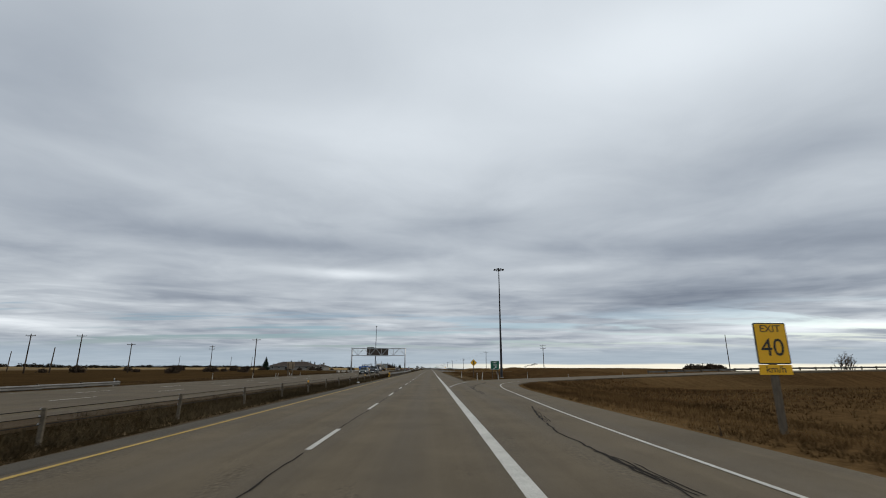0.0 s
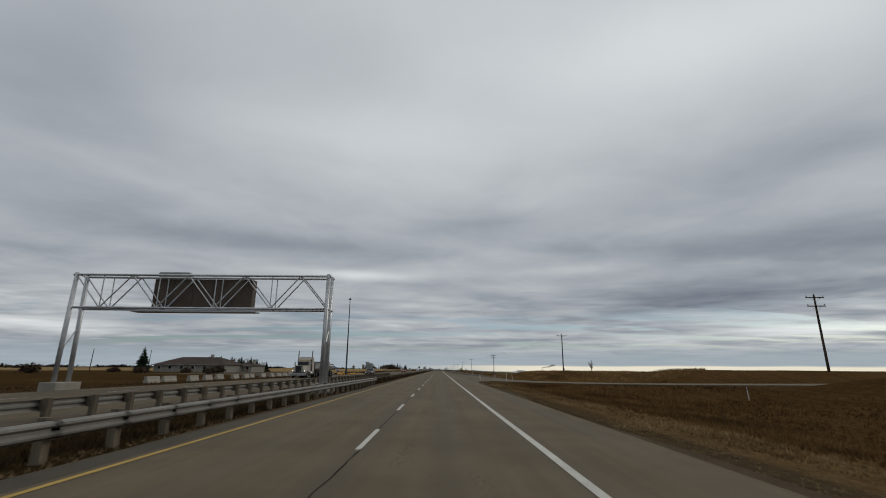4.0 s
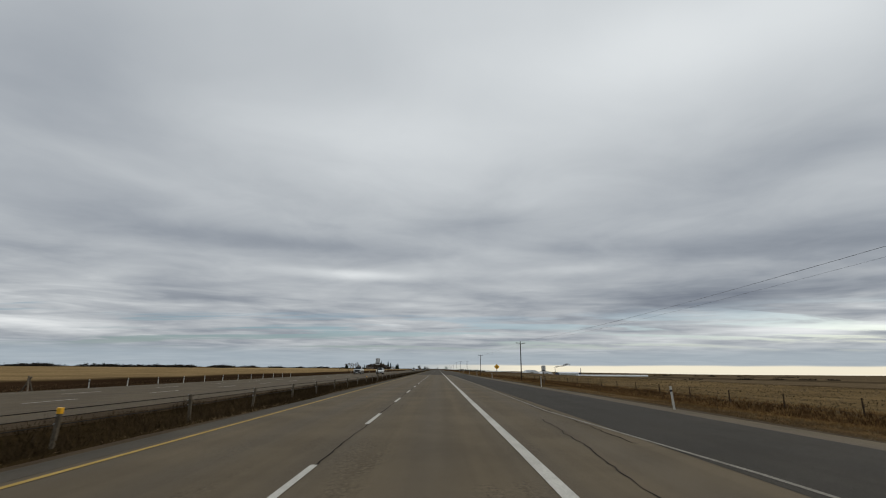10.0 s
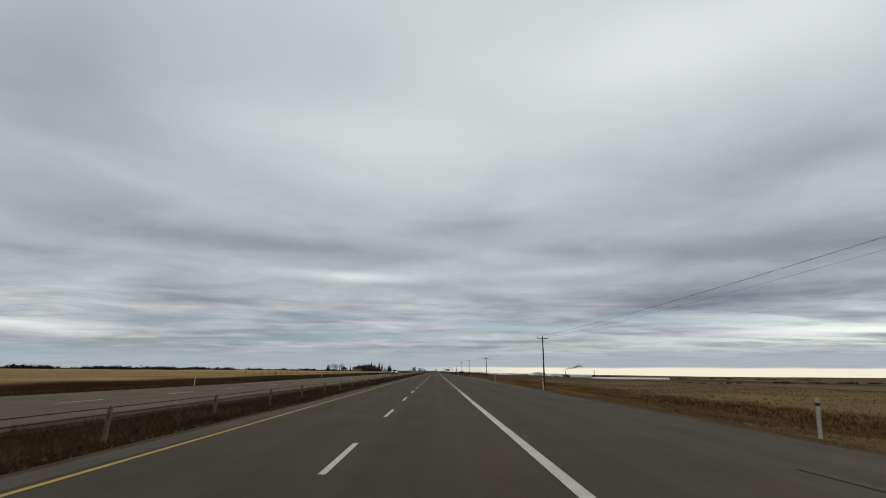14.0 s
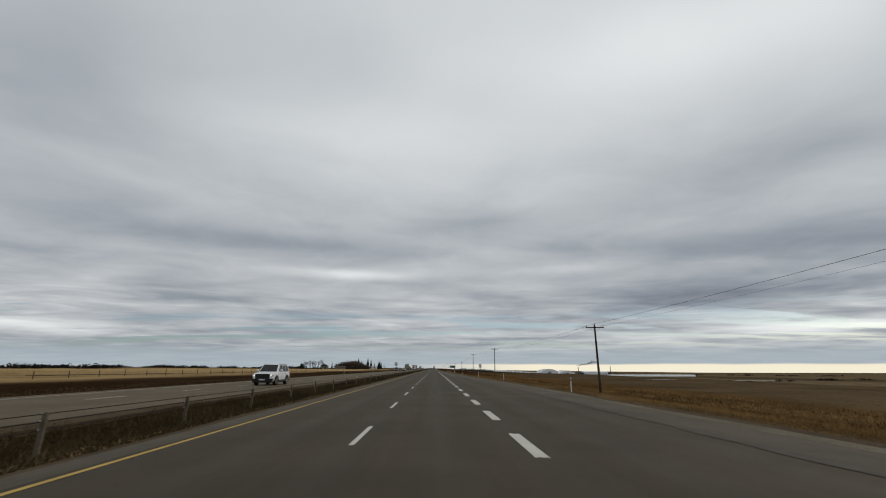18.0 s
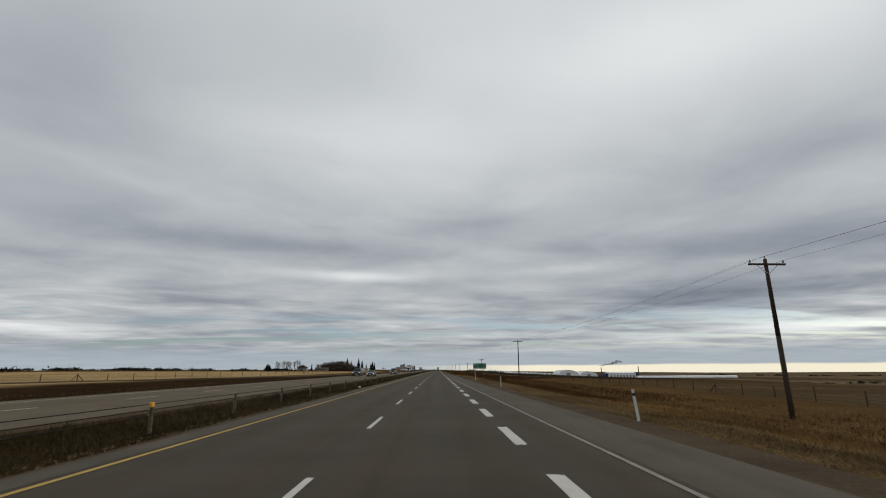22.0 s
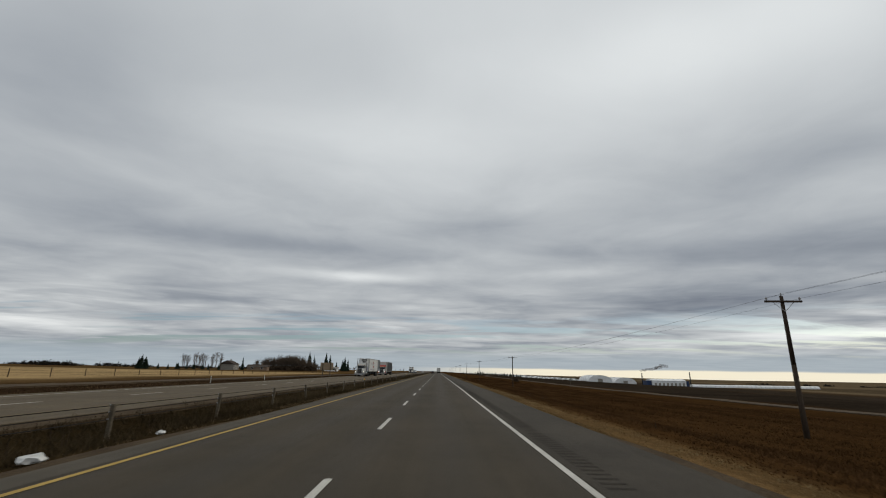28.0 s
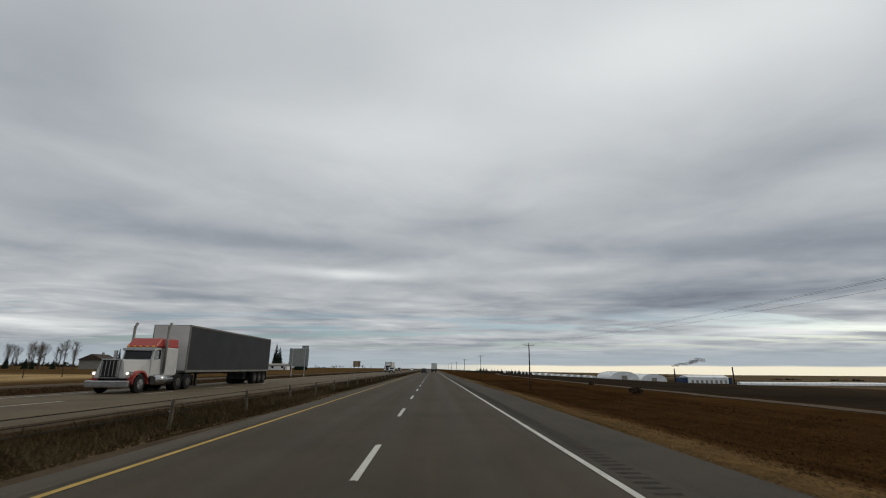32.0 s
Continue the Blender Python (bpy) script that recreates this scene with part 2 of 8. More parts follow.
EDGE_DIRT = surface("dark_pavement_edge_dirt", (0.0408, 0.0276, 0.0157), (0.0867, 0.0621, 0.0379), 0.6, 0.95, bump=0.03, fine=18, patch=0.4, spec=0.05)
WHITE = surface("worn_white_road_paint", (0.3612, 0.3485, 0.3116), (0.5676, 0.5525, 0.5002), 1.3, 0.7, fine=30, patch=0.4, spec=0.05)
FADED = surface("faded_white_road_paint", (0.1584, 0.1470, 0.1221), (0.2880, 0.2695, 0.2310), 1.6, 0.8, fine=16, patch=0.4, spec=0.05)
YELLOW = surface("worn_yellow_road_paint", (0.30, 0.20, 0.06), (0.44, 0.30, 0.09), 1.3, 0.7, fine=30, patch=0.4, spec=0.05)
CRACK = surface("ravelled_dark_crack", (0.014, 0.012, 0.010), (0.034, 0.029, 0.024), 3.0, 0.95, fine=30, spec=0.05)
WORN = surface("scuffed_white_road_paint", (0.21, 0.20, 0.175), (0.36, 0.345, 0.31), 1.6, 0.8, fine=16, patch=0.4, spec=0.05)
GROOVE_SHADE = surface("milled_groove_shadow", (0.0266, 0.0239, 0.0205), (0.0585, 0.0505, 0.0410), 3.0, 0.95, fine=30, spec=0.05)
FADED_YELLOW = surface("dirty_yellow_road_paint", (0.12, 0.092, 0.050), (0.19, 0.145, 0.075), 1.3, 0.8, fine=30, patch=0.4, spec=0.05)
SKID = surface("rubber_skid_mark", (0.050, 0.044, 0.037), (0.082, 0.072, 0.060), 2.0, 0.8, fine=25, spec=0.05)
GALV = surface("galvanised_steel", (0.34, 0.35, 0.36), (0.50, 0.51, 0.52), 2.0, 0.45, 0.7, fine=18)
DULL_STEEL = surface("weathered_steel_rail", (0.1275, 0.1211, 0.1083), (0.2040, 0.1938, 0.1724), 1.2, 0.55, 0.45, fine=14)
CABLE = surface("steel_cable", (0.0123, 0.0109, 0.0090), (0.0280, 0.0248, 0.0210), 4.0, 0.8, 0.0, spec=0.1)
POST_GREY = surface("weathered_barrier_post", (0.0752, 0.0617, 0.0449), (0.1505, 0.1260, 0.0926), 3.0, 0.8, 0.0, fine=20, vary=0.3, spec=0.05)
POST_WOOD = surface("weathered_timber_post", (0.0750, 0.0612, 0.0462), (0.1650, 0.1368, 0.1020), 1.0, 0.9, fine=12, stretch=(1, 1, 0.2), bump=0.01, vary=0.3, spec=0.05)
DARK_WOOD = surface("dark_fence_timber", (0.040, 0.028, 0.019), (0.095, 0.068, 0.046), 1.0, 0.9, fine=12, stretch=(1, 1, 0.2), bump=0.01, vary=0.3, spec=0.05)
POLE_WOOD = surface("creosoted_pole_timber", (0.035, 0.026, 0.02), (0.085, 0.064, 0.047), 1.2, 0.9, fine=12, stretch=(3, 3, 0.15), bump=0.01, vary=0.25, spec=0.05)
POLE_STEEL = surface("dark_mast_steel", (0.030, 0.031, 0.033), (0.060, 0.061, 0.064), 1.0, 0.65, 0.1, spec=0.2)
WIRE = surface("overhead_wire", (0.03, 0.03, 0.032), (0.06, 0.06, 0.062), 1.0, 0.6)
INSUL = surface("porcelain_insulator", (0.16, 0.15, 0.14), (0.28, 0.27, 0.26), 3.0, 0.3)
SIGN_GREEN = surface("green_sign_sheeting", (0.008, 0.105, 0.062), (0.012, 0.135, 0.080), 0.7, 0.5)
SIGN_YELLOW = surface("yellow_sign_sheeting", (0.84, 0.44, 0.006), (0.92, 0.50, 0.010), 0.7, 0.5)
SIGN_WHITE = surface("white_sign_sheeting", (0.60, 0.60, 0.58), (0.74, 0.74, 0.72), 0.9, 0.5)
SIGN_BLACK = surface("black_sign_paint", (0.012, 0.012, 0.013), (0.022, 0.022, 0.022), 1.0, 0.5)
SIGN_BACK = surface("bare_aluminium_sign_back", (0.20, 0.21, 0.20), (0.31, 0.32, 0.30), 1.2, 0.6, 0.3)
PLY = surface("weathered_plywood_sign_back", (0.24, 0.175, 0.11), (0.34, 0.26, 0.17), 0.8, 0.85, stretch=(1, 1, 3))
DELIN_WHITE = surface("white_marker_post_plastic", (0.4300, 0.4165, 0.3690), (0.5848, 0.5695, 0.5166), 3.0, 0.6, vary=0.25)
REFLECT_AMBER = surface("amber_reflector", (0.75, 0.36, 0.01), (0.85, 0.45, 0.02), 3.0, 0.4)


# ---- building helpers ----
def mesh_of(name, verts, faces, mats=(), smooth=False):
    me = bpy.data.meshes.new(name)
    me.from_pydata([tuple(map(float, v)) for v in verts], [], [tuple(map(int, f)) for f in faces])
    for m in mats:
        me.materials.append(m)
    if smooth:
        me.polygons.foreach_set("use_smooth", [True] * len(me.polygons))
    me.update()
    return me


def part(name, bm, material, parent, label="", smooth=False):
    """Links a bmesh as one mesh object under a thing or a part."""
    me = bpy.data.meshes.new(name)
    bm.normal_update()
    bm.to_mesh(me)
    bm.free()
    me.materials.append(material)
    if smooth:
        me.polygons.foreach_set("use_smooth", [True] * len(me.polygons))
    ob = new(name, me)
    ob.parent = parent
    if label:
        ob["label"] = label
    return ob


def shared(name, me, parent, m=None, label=""):
    ob = new(name, me)
    ob.parent = parent
    if m is not None:
        ob.matrix_basis = m
    if label:
        ob["label"] = label
    return ob


def box(bm, x0, x1, y0, y1, z0, z1, bevel=0.0, m=None):
    vs = [bm.verts.new(c) for c in ((x0, y0, z0), (x1, y0, z0), (x1, y1, z0), (x0, y1, z0),
                                    (x0, y0, z1), (x1, y0, z1), (x1, y1, z1), (x0, y1, z1))]
    fs = [bm.faces.new([vs[i] for i in f]) for f in ((3, 2, 1, 0), (4, 5, 6, 7), (0, 1, 5, 4), (1, 2, 6, 5), (2, 3, 7, 6), (3, 0, 4, 7))]
    if bevel:
        es = list({e for f in fs for e in f.edges})
        out = bmesh.ops.bevel(bm, geom=es, offset=bevel, segments=2, affect="EDGES", profile=0.6)
        vs = list({v for f in out["faces"] for v in f.verts} | {v for v in vs if v.is_valid})
    if m is not None:
        bmesh.ops.transform(bm, matrix=m, verts=[v for v in vs if v.is_valid])
    return vs


def boxed(*args, **kw):
    bm = bmesh.new()
    box(bm, *args, **kw)
    return bm


def tube(bm, p0, p1, r0, r1=None, seg=8, caps=True):
    """A tapered round bar from p0 to p1."""
    p0, p1 = Vector(p0), Vector(p1)
    r1 = r0 if r1 is None else r1
    ax = (p1 - p0).normalized()
    side = ax.orthogonal().normalized()
    up = ax.cross(side)
    rings = []
    for p, r in ((p0, r0), (p1, r1)):
        rings.append([bm.verts.new(p + (side * math.cos(a) + up * math.sin(a)) * r)
                      for a in (2 * math.pi * i / seg for i in range(seg))])
    for i in range(seg):
        bm.faces.new((rings[0][i], rings[0][(i + 1) % seg], rings[1][(i + 1) % seg], rings[1][i]))
    if caps:
        bm.faces.new(rings[0][::-1])
        bm.faces.new(rings[1])
    return rings


def tubed(*args, **kw):
    bm = bmesh.new()
    tube(bm, *args, **kw)
    return bm


def extrude_profile(bm, prof, x0, x1, axis="x"):
    """A closed outline in the other two axes, drawn out from x0 to x1 and capped."""
    def at(v, a, b):
        return (v, a, b) if axis == "x" else (a, v, b) if axis == "y" else (a, b, v)
    r0 = [bm.verts.new(at(x0, a, b)) for a, b in prof]
    r1 = [bm.verts.new(at(x1, a, b)) for a, b in prof]
    k = len(prof)
    for i in range(k):
        bm.faces.new((r0[i], r0[(i + 1) % k], r1[(i + 1) % k], r1[i]))
    bm.faces.new(r0[::-1])
    bm.faces.new(r1)
    bmesh.ops.recalc_face_normals(bm, faces=bm.faces[:])
    return r0 + r1


def empty(name, m, label="", category="", group="", kind=""):
    ob = new(name)
    ob.matrix_basis = m
    ob.empty_display_size = 0.3
    return tagged(ob, label, category, group, kind)


def lerp_at(v, pts):
    return float(np.interp(v, [p[0] for p in pts], [p[1] for p in pts]))


def sstep(v, lo, hi):
    t = np.clip((v - lo) / (hi - lo), 0, 1)
    return t * t * (3 - 2 * t)


# ---- plan of the road and the land ----
LANE, RIGHT, LEFT = -1.73, 1.885, -5.37           # lane line, right edge line, left edge line of our carriageway
PAVE_L = -6.2
PAVE_R = [(-250, 4.6), (95, 4.6), (188, 4.4), (197, 5.0), (204, 9.0), (210, 11.0), (285, 11.0), (347, 10.1),
          (420, 9.2), (480, 8.6), (580, 8.6), (645, 7.9), (690, 6.2), (712, 5.6), (740, 5.2), (776, 4.8), (830, 4.5), (930, 4.15), (6000, 4.15)]
OPP_N, OPP_F = -11.6, -22.6
RAMP = [(3.0, -60, 0.0), (3.2, 20, 0.0), (3.6, 36, 0.0), (4.9, 47, 0.0), (7.6, 55, 0.0), (12.5, 62, 0.0),
        (21, 68.5, 0.15), (36, 75, 0.5), (60, 82, 1.1), (110, 92, 1.7), (190, 104, 2.2)]
ONRAMP = [(7.2, 214, 0.0), (8.6, 205, 0.0), (11.5, 197, 0.0), (17, 190, 0.05), (26, 184, 0.15), (42, 178, 0.4), (90, 168, 0.9)]
FARM_ROAD = [(43.5, 930), (44.0, 1010), (44.3, 1100), (45, 1215), (46.5, 1400), (60, 1520), (150, 1600), (300, 1640)]
TRACK = [(-75, 690), (-66, 760), (-52, 815), (-42, 860), (-39, 920), (-38.5, 1060), (-38, 1300), (-38, 1700)]


def poly_dist(x, y, pts):
    """Distance to a polyline and the value of its third coordinate at the nearest place."""
    best = np.full(np.shape(x), 1e9)
    val = np.zeros(np.shape(x))
    for a, b in zip(pts[:-1], pts[1:]):
        ax, ay, bx, by = a[0], a[1], b[0], b[1]
        dx, dy = bx - ax, by - ay
        t = np.clip(((x - ax) * dx + (y - ay) * dy) / (dx * dx + dy * dy), 0, 1)
        d = np.hypot(x - ax - t * dx, y - ay - t * dy)
        az, bz = (a[2], b[2]) if len(a) > 2 else (0, 0)
        near = d < best
        best, val = np.where(near, d, best), np.where(near, az + t * (bz - az), val)
    return best, val


def wobble(x, y, s, k):
    """Gentle undulation of the land, the same for any sampling."""
    return (np.sin(x / s + 1.3 * k) * np.cos(y / (s * 1.37) + 0.7 * k) + 0.6 * np.sin((x + y) / (s * 0.53) + k)
            + 0.4 * np.cos((x - 1.7 * y) / (s * 0.31) + 2.1 * k)) / 2.0


def ground_z(x, y):
    x, y = np.asarray(x, float), np.asarray(y, float)
    xe = np.interp(y, [p[0] for p in PAVE_R], [p[1] for p in PAVE_R])
    deep = np.interp(y, [-200, 0, 60, 130, 190, 300, 355, 660, 855, 960, 1065, 1300], [-0.5, -0.45, -0.7, -1.15, -0.6, -1.0, -1.24, -1.4, -1.2, -1.86, -2.45, -2.4])
    d = x - xe
    r = -0.08 + (deep + 0.08) * sstep(d, 0.4, 13.0)
    bank = 1.75 * sstep(x, 24.0, 36.0) * sstep(y, 75, 130) * (1 - sstep(y, 205, 232))
    bank = np.maximum(bank, 1.40 * sstep(x, 12.6, 20.5) * sstep(y, 196, 216) * (1 - sstep(y, 236, 275)))
    bank = np.maximum(bank, 0.9 * sstep(x, 13, 30) * (1 - sstep(y, 20, 48)))
    r = r + bank * (1 - deep / 2.2 * sstep(d, 2, 13)) * 1.0
    r = r - 0.046 * np.clip(x - 62, 0, 290) * sstep(x, 45, 120) - 0.010 * np.clip(x - 352, 0, 2600)
    l = -0.08 - 0.5 * sstep(-x, 23.0, 28.0) + 0.55 * sstep(-x, 29, 55) + np.interp(y, [650, 1000], [0.0026, 0.0020]) * np.clip(-x - 50, 0, 1500)
    l = l - 0.85 * sstep(-x, 27, 31) * (1 - sstep(-x, 40, 46)) * sstep(y, 296, 307) * (1 - sstep(y, 332, 342))
    med = -0.10 - 0.22 * sstep(x, -11.4, -9.2) * (1 - sstep(x, -9.0, -6.7))
    z = np.where(x > xe, r, np.where(x > PAVE_L, -0.12, np.where(x > OPP_N, med, np.where(x > OPP_F - 0.6, -0.12, l))))
    off = np.clip(np.maximum(x - xe - 1.5, OPP_F - 2 - x), 0, 25) / 25
    z = z + off * wobble(x, y, 9.0, 1) * 0.10 + np.clip(np.abs(x) - 60, 0, 400) / 400 * wobble(x, y, 150.0, 2) * 1.2
    for pts, w in ((RAMP, 4.6), (ONRAMP, 4.4)):
        dist, rz = poly_dist(x, y, pts)
        f = (1 - sstep(dist, w, w + 8)) * (x > xe)
        z = z * (1 - f) + (rz - 0.12) * f
    dist, _ = poly_dist(x, y, FARM_ROAD)
    z = z - 0.05 * (1 - sstep(dist, 2.5, 5))
    return z


def gz(x, y):
    return float(ground_z(x, y))


def zone_colour(x, y):
    """Base colour of the land: verge grass, ditch, stubble, ploughed soil, bare gravel."""
    xe = np.interp(y, [p[0] for p in PAVE_R], [p[1] for p in PAVE_R])
    tawny, brown, rust = np.array((0.162, 0.088, 0.024)), np.array((0.080, 0.045, 0.014)), np.array((0.066, 0.031, 0.0085))
    stubble, soil, earth = np.array((0.290, 0.200, 0.098)), np.array((0.036, 0.027, 0.019)), np.array((0.078, 0.055, 0.032))
    median, far, dry = np.array((0.036, 0.024, 0.011)), np.array((0.150, 0.110, 0.066)), np.array((0.235, 0.170, 0.095))
    grey = lambda c, k: c * (1 - k) + c.mean() * k
    tawny, brown, rust = grey(tawny, 0.22) * 1.1, grey(brown, 0.15), grey(rust, 0.12)
    n1, n2 = wobble(x, y, 6.0, 3), wobble(x, y, 21.0, 5)
    c = np.empty(x.shape + (3,))
    c[:] = median

    def lay(mask, col):
        c[:] = c * (1 - mask[..., None]) + col * mask[..., None]

    d = x - xe
    late = sstep(y, 860, 940)
    lay(sstep(d, -1, 0.5), earth)
    lay(sstep(d, 0.0, 0.3) * late, tawny)
    lay(sstep(d + 0.3 * n1, 0.9, 2.0), tawny)
    lay(sstep(d + 0.2 * n1, 1.3, 1.9) * late, rust)
    lay(sstep(d + 0.8 * n1, 3.0, 6.0) * (0.35 + 0.65 * late + 0.3 * sstep(y, 30, 100) * (1 - sstep(y, 195, 205))).clip(0, 1), rust)
    lay(sstep(d + 1.6 * n2, 9.0, 13.0) * sstep(n2 + n1, -0.2, 0.9) * (1 - late), tawny * 0.75)
    lay(sstep(x + 1.5 * n2, 25, 29) * sstep(y, 262, 290) * (1 - sstep(y, 560, 600)), stubble * 0.72)
    lay(sstep(x + 2.0 * n2, 31, 37) * sstep(y, 540, 590) * (1 - sstep(y, 760, 900)), earth * np.interp(y, [600, 680], [2.2, 1.4])[..., None])
    lay(sstep(x + 3 * n2, 44, 50) * sstep(y, 800, 900) * (1 - sstep(x, 180, 190)), soil)
    lay(sstep(x, 120, 130) * (1 - sstep(y, 500, 620)), far)
    lay(sstep(x, 185, 200) * sstep(y, 500, 620) * (1 - sstep(x, 430, 460)), soil * 1.25)
    lay(sstep(x, 440, 470), far * (0.9 + 0.25 * np.sign(np.sin(x / 140 + y / 310))[..., None]))
    e = -x
    lay(sstep(e, 21.8, 22.6), earth)
    lay(sstep(e + 0.5 * n1, 23.6, 24.8), grey(rust, 0.25) * 0.78)
    lay(sstep(e + 1.5 * n2, 40, 43) * sstep(y, 850, 900), tawny * 0.7)
    lay(sstep(e + 2.0 * n2, 44, 52) * sstep(y, 330, 350) * (1 - sstep(y + 4 * n2, 1140, 1180)), stubble * np.interp(y, [700, 900], [1.1, 1.5])[..., None])
    lay(sstep(e + 2.0 * n2, 30, 38) * (1 - sstep(y, 330, 350)), brown * 0.95)
    lay(sstep(e + 9.0 * n2, 150, 165) * (1 - sstep(y, 330, 350)), dry * 0.85)
    lay(sstep(e + 2.0 * n2, 40, 48) * sstep(y + 4 * n2, 1140, 1180), brown * 1.5)
    lay(sstep(e + 3.0 * n2, 30, 36) * (1 - sstep(e, 66, 74)) * sstep(y, 240, 262) * (1 - sstep(y, 338, 352)), np.array((0.135, 0.112, 0.084)))
    lay(sstep(e, 350, 380) * sstep(np.sin(y / 260 + x / 400), 0.0, 0.3), dry * 0.8)
    lay(sstep(np.abs(x), 900, 1400), far)
    return c.clip(0.01, 1)


def spread(edges, step, far, grow):
    out = list(np.arange(edges[0], edges[1] + 1e-6, step))
    s = step
    while out[-1] < far[1]:
        s *= grow
        out.append(out[-1] + s)
    s, front = step, []
    v = out[0]
    while v > far[0]:
        s *= grow
        v -= s
        front.append(v)
    return np.array(front[::-1] + out)


def build_ground():
    xs = spread((-60, 62), 0.8, (-4600, 4600), 1.13)
    ys = spread((-40, 1340), 4.0, (-900, 5900), 1.10)
    X, Y = np.meshgrid(xs, ys)
    Z = ground_z(X, Y)
    nx, ny = len(xs), len(ys)
    co = np.stack((X, Y, Z), -1).reshape(-1, 3)
    i = np.arange(nx * ny).reshape(ny, nx)
    quads = np.stack((i[:-1, :-1], i[:-1, 1:], i[1:, 1:], i[1:, :-1]), -1).reshape(-1, 4)
    me = bpy.data.meshes.new("ground")
    me.vertices.add(len(co))
    me.vertices.foreach_set("co", co.ravel())
    me.loops.add(quads.size)
    me.loops.foreach_set("vertex_index", quads.ravel())
    me.polygons.add(len(quads))
    me.polygons.foreach_set("loop_start", np.arange(len(quads)) * 4)
    me.polygons.foreach_set("use_smooth", np.ones(len(quads), bool))
    me.update(calc_edges=True)
    col = np.ones((len(co), 4), np.float32)
    col[:, :3] = zone_colour(X, Y).reshape(-1, 3)
    at = me.color_attributes.new("land", "FLOAT_COLOR", "POINT")
    at.data.foreach_set("color", col.ravel())
    m = bpy.data.materials.new("prairie_land")
    m.use_nodes = True
    n = Nodes(m.node_tree)
    bsdf = n.nodes["Principled BSDF"]
    attr = n.nodes.new("ShaderNodeAttribute")
    attr.attribute_name = "land"
    p = n.nodes.new("ShaderNodeTexCoord").outputs["Object"]
    q = n.split(p)
    rows = n.noise(n.xyz(n.math("MULTIPLY", q[0], 1.6), n.math("MULTIPLY", q[1], 0.10), 0.0), 1.0, 4.0, 0.6)
    clod, fibre, broad = n.noise(p, 2.4, 4.0, 0.7), n.noise(p, 14.0, 3.0, 0.7), n.noise(p, 0.045, 4.0, 0.6)
    g = n.math("ADD", n.math("MULTIPLY", rows, 0.35), n.math("ADD", n.math("MULTIPLY", clod, 0.45), n.math("MULTIPLY", broad, 0.45)))
    g = n.math("ADD", g, n.math("MULTIPLY", fibre, 0.25))
    k = n.smooth(g, 0.47, 1.03, 0.28, 1.15)
    n.links.new(n.mix(1.0, attr.outputs["Color"], n.xyz(k, k, k), "MULTIPLY"), bsdf.inputs["Base Color"])
    bsdf.inputs["Roughness"].default_value, bsdf.inputs["Specular IOR Level"].default_value = 1.0, 0.0
    bp = n.nodes.new("ShaderNodeBump")
    bp.inputs["Strength"].default_value, bp.inputs["Distance"].default_value = 0.9, 0.14
    n.links.new(n.math("ADD", clod, n.math("MULTIPLY", fibre, 0.4)), bp.inputs["Height"])
    n.links.new(bp.outputs[0], bsdf.inputs["Normal"])
    me.materials.append(m)
    tagged(new("ground", me), "dry autumn prairie with tawny verges, stubble and ploughed fields", "ground", kind="structure")


build_ground()


def strip(name, ys, xl, xr, z, material, thick=0.0, parent=None):
    """A band of pavement or paint between two edges that are functions of y; its sides go down by thick."""
    vs, fs = [], []
    for y in ys:
        vs += [(xl(y), y, z), (xr(y), y, z)]
    for k in range(len(ys) - 1):
        a = 2 * k
        fs.append((a, a + 1, a + 3, a + 2))
    if thick:
        b = len(vs)
        vs += [(v[0], v[1], z - thick) for v in vs]
        for k in range(len(ys) - 1):
            a = 2 * k
            fs += [(a, a + 2, b + a + 2, b + a), (a + 1, b + a + 1, b + a + 3, a + 3)]
        fs += [(0, b, b + 1, 1), (b - 2, b - 1, 2 * b - 1, 2 * b - 2)]
    ob = new(name, mesh_of(name, vs, fs, (material,)))
    ob.parent = parent
    return ob


def ribbon(name, pts, half, material, zf, parent=None, step=3.0, thick=0.25, halves=None):
    """A band that follows a polyline, smoothed, lying at the height zf(x, y, z)."""
    P = np.array([(*p, 0.0)[:3] for p in pts], float)
    s = np.r_[0, np.cumsum(np.hypot(*np.diff(P[:, :2], axis=0).T))]
    t = np.arange(0, s[-1], step)
    C = np.stack([np.interp(t, s, P[:, i]) for i in range(3)], -1)
    ker = np.array([1, 2, 3, 2, 1]) / 9
    for i in range(3):
        pad = np.r_[[C[0, i]] * 2, C[:, i], [C[-1, i]] * 2]
        C[:, i] = np.convolve(pad, ker, "valid")
    T = np.gradient(C[:, :2], axis=0)
    T /= np.linalg.norm(T, axis=1)[:, None]
    N = np.stack((T[:, 1], -T[:, 0]), -1)
    h = half if halves is None else np.interp(t, np.linspace(0, s[-1], len(halves)), halves)[:, None]
    L, R_ = C[:, :2] - N * h, C[:, :2] + N * h
    vs, fs = [], []
    for i in range(len(t)):
        z = zf(C[i, 0], C[i, 1], C[i, 2])
        vs += [(*L[i], z), (*R_[i], z), (*L[i], z - thick), (*R_[i], z - thick)]
    for i in range(len(t) - 1):
        a = 4 * i
        fs += [(a, a + 1, a + 5, a + 4), (a, a + 4, a + 6, a + 2), (a + 1, a + 3, a + 7, a + 5)]
    ob = new(name, mesh_of(name, vs, fs, (material,)))
    ob.parent = parent
    return ob, C, N


def pave_r(y):
    return lerp_at(y, PAVE_R)


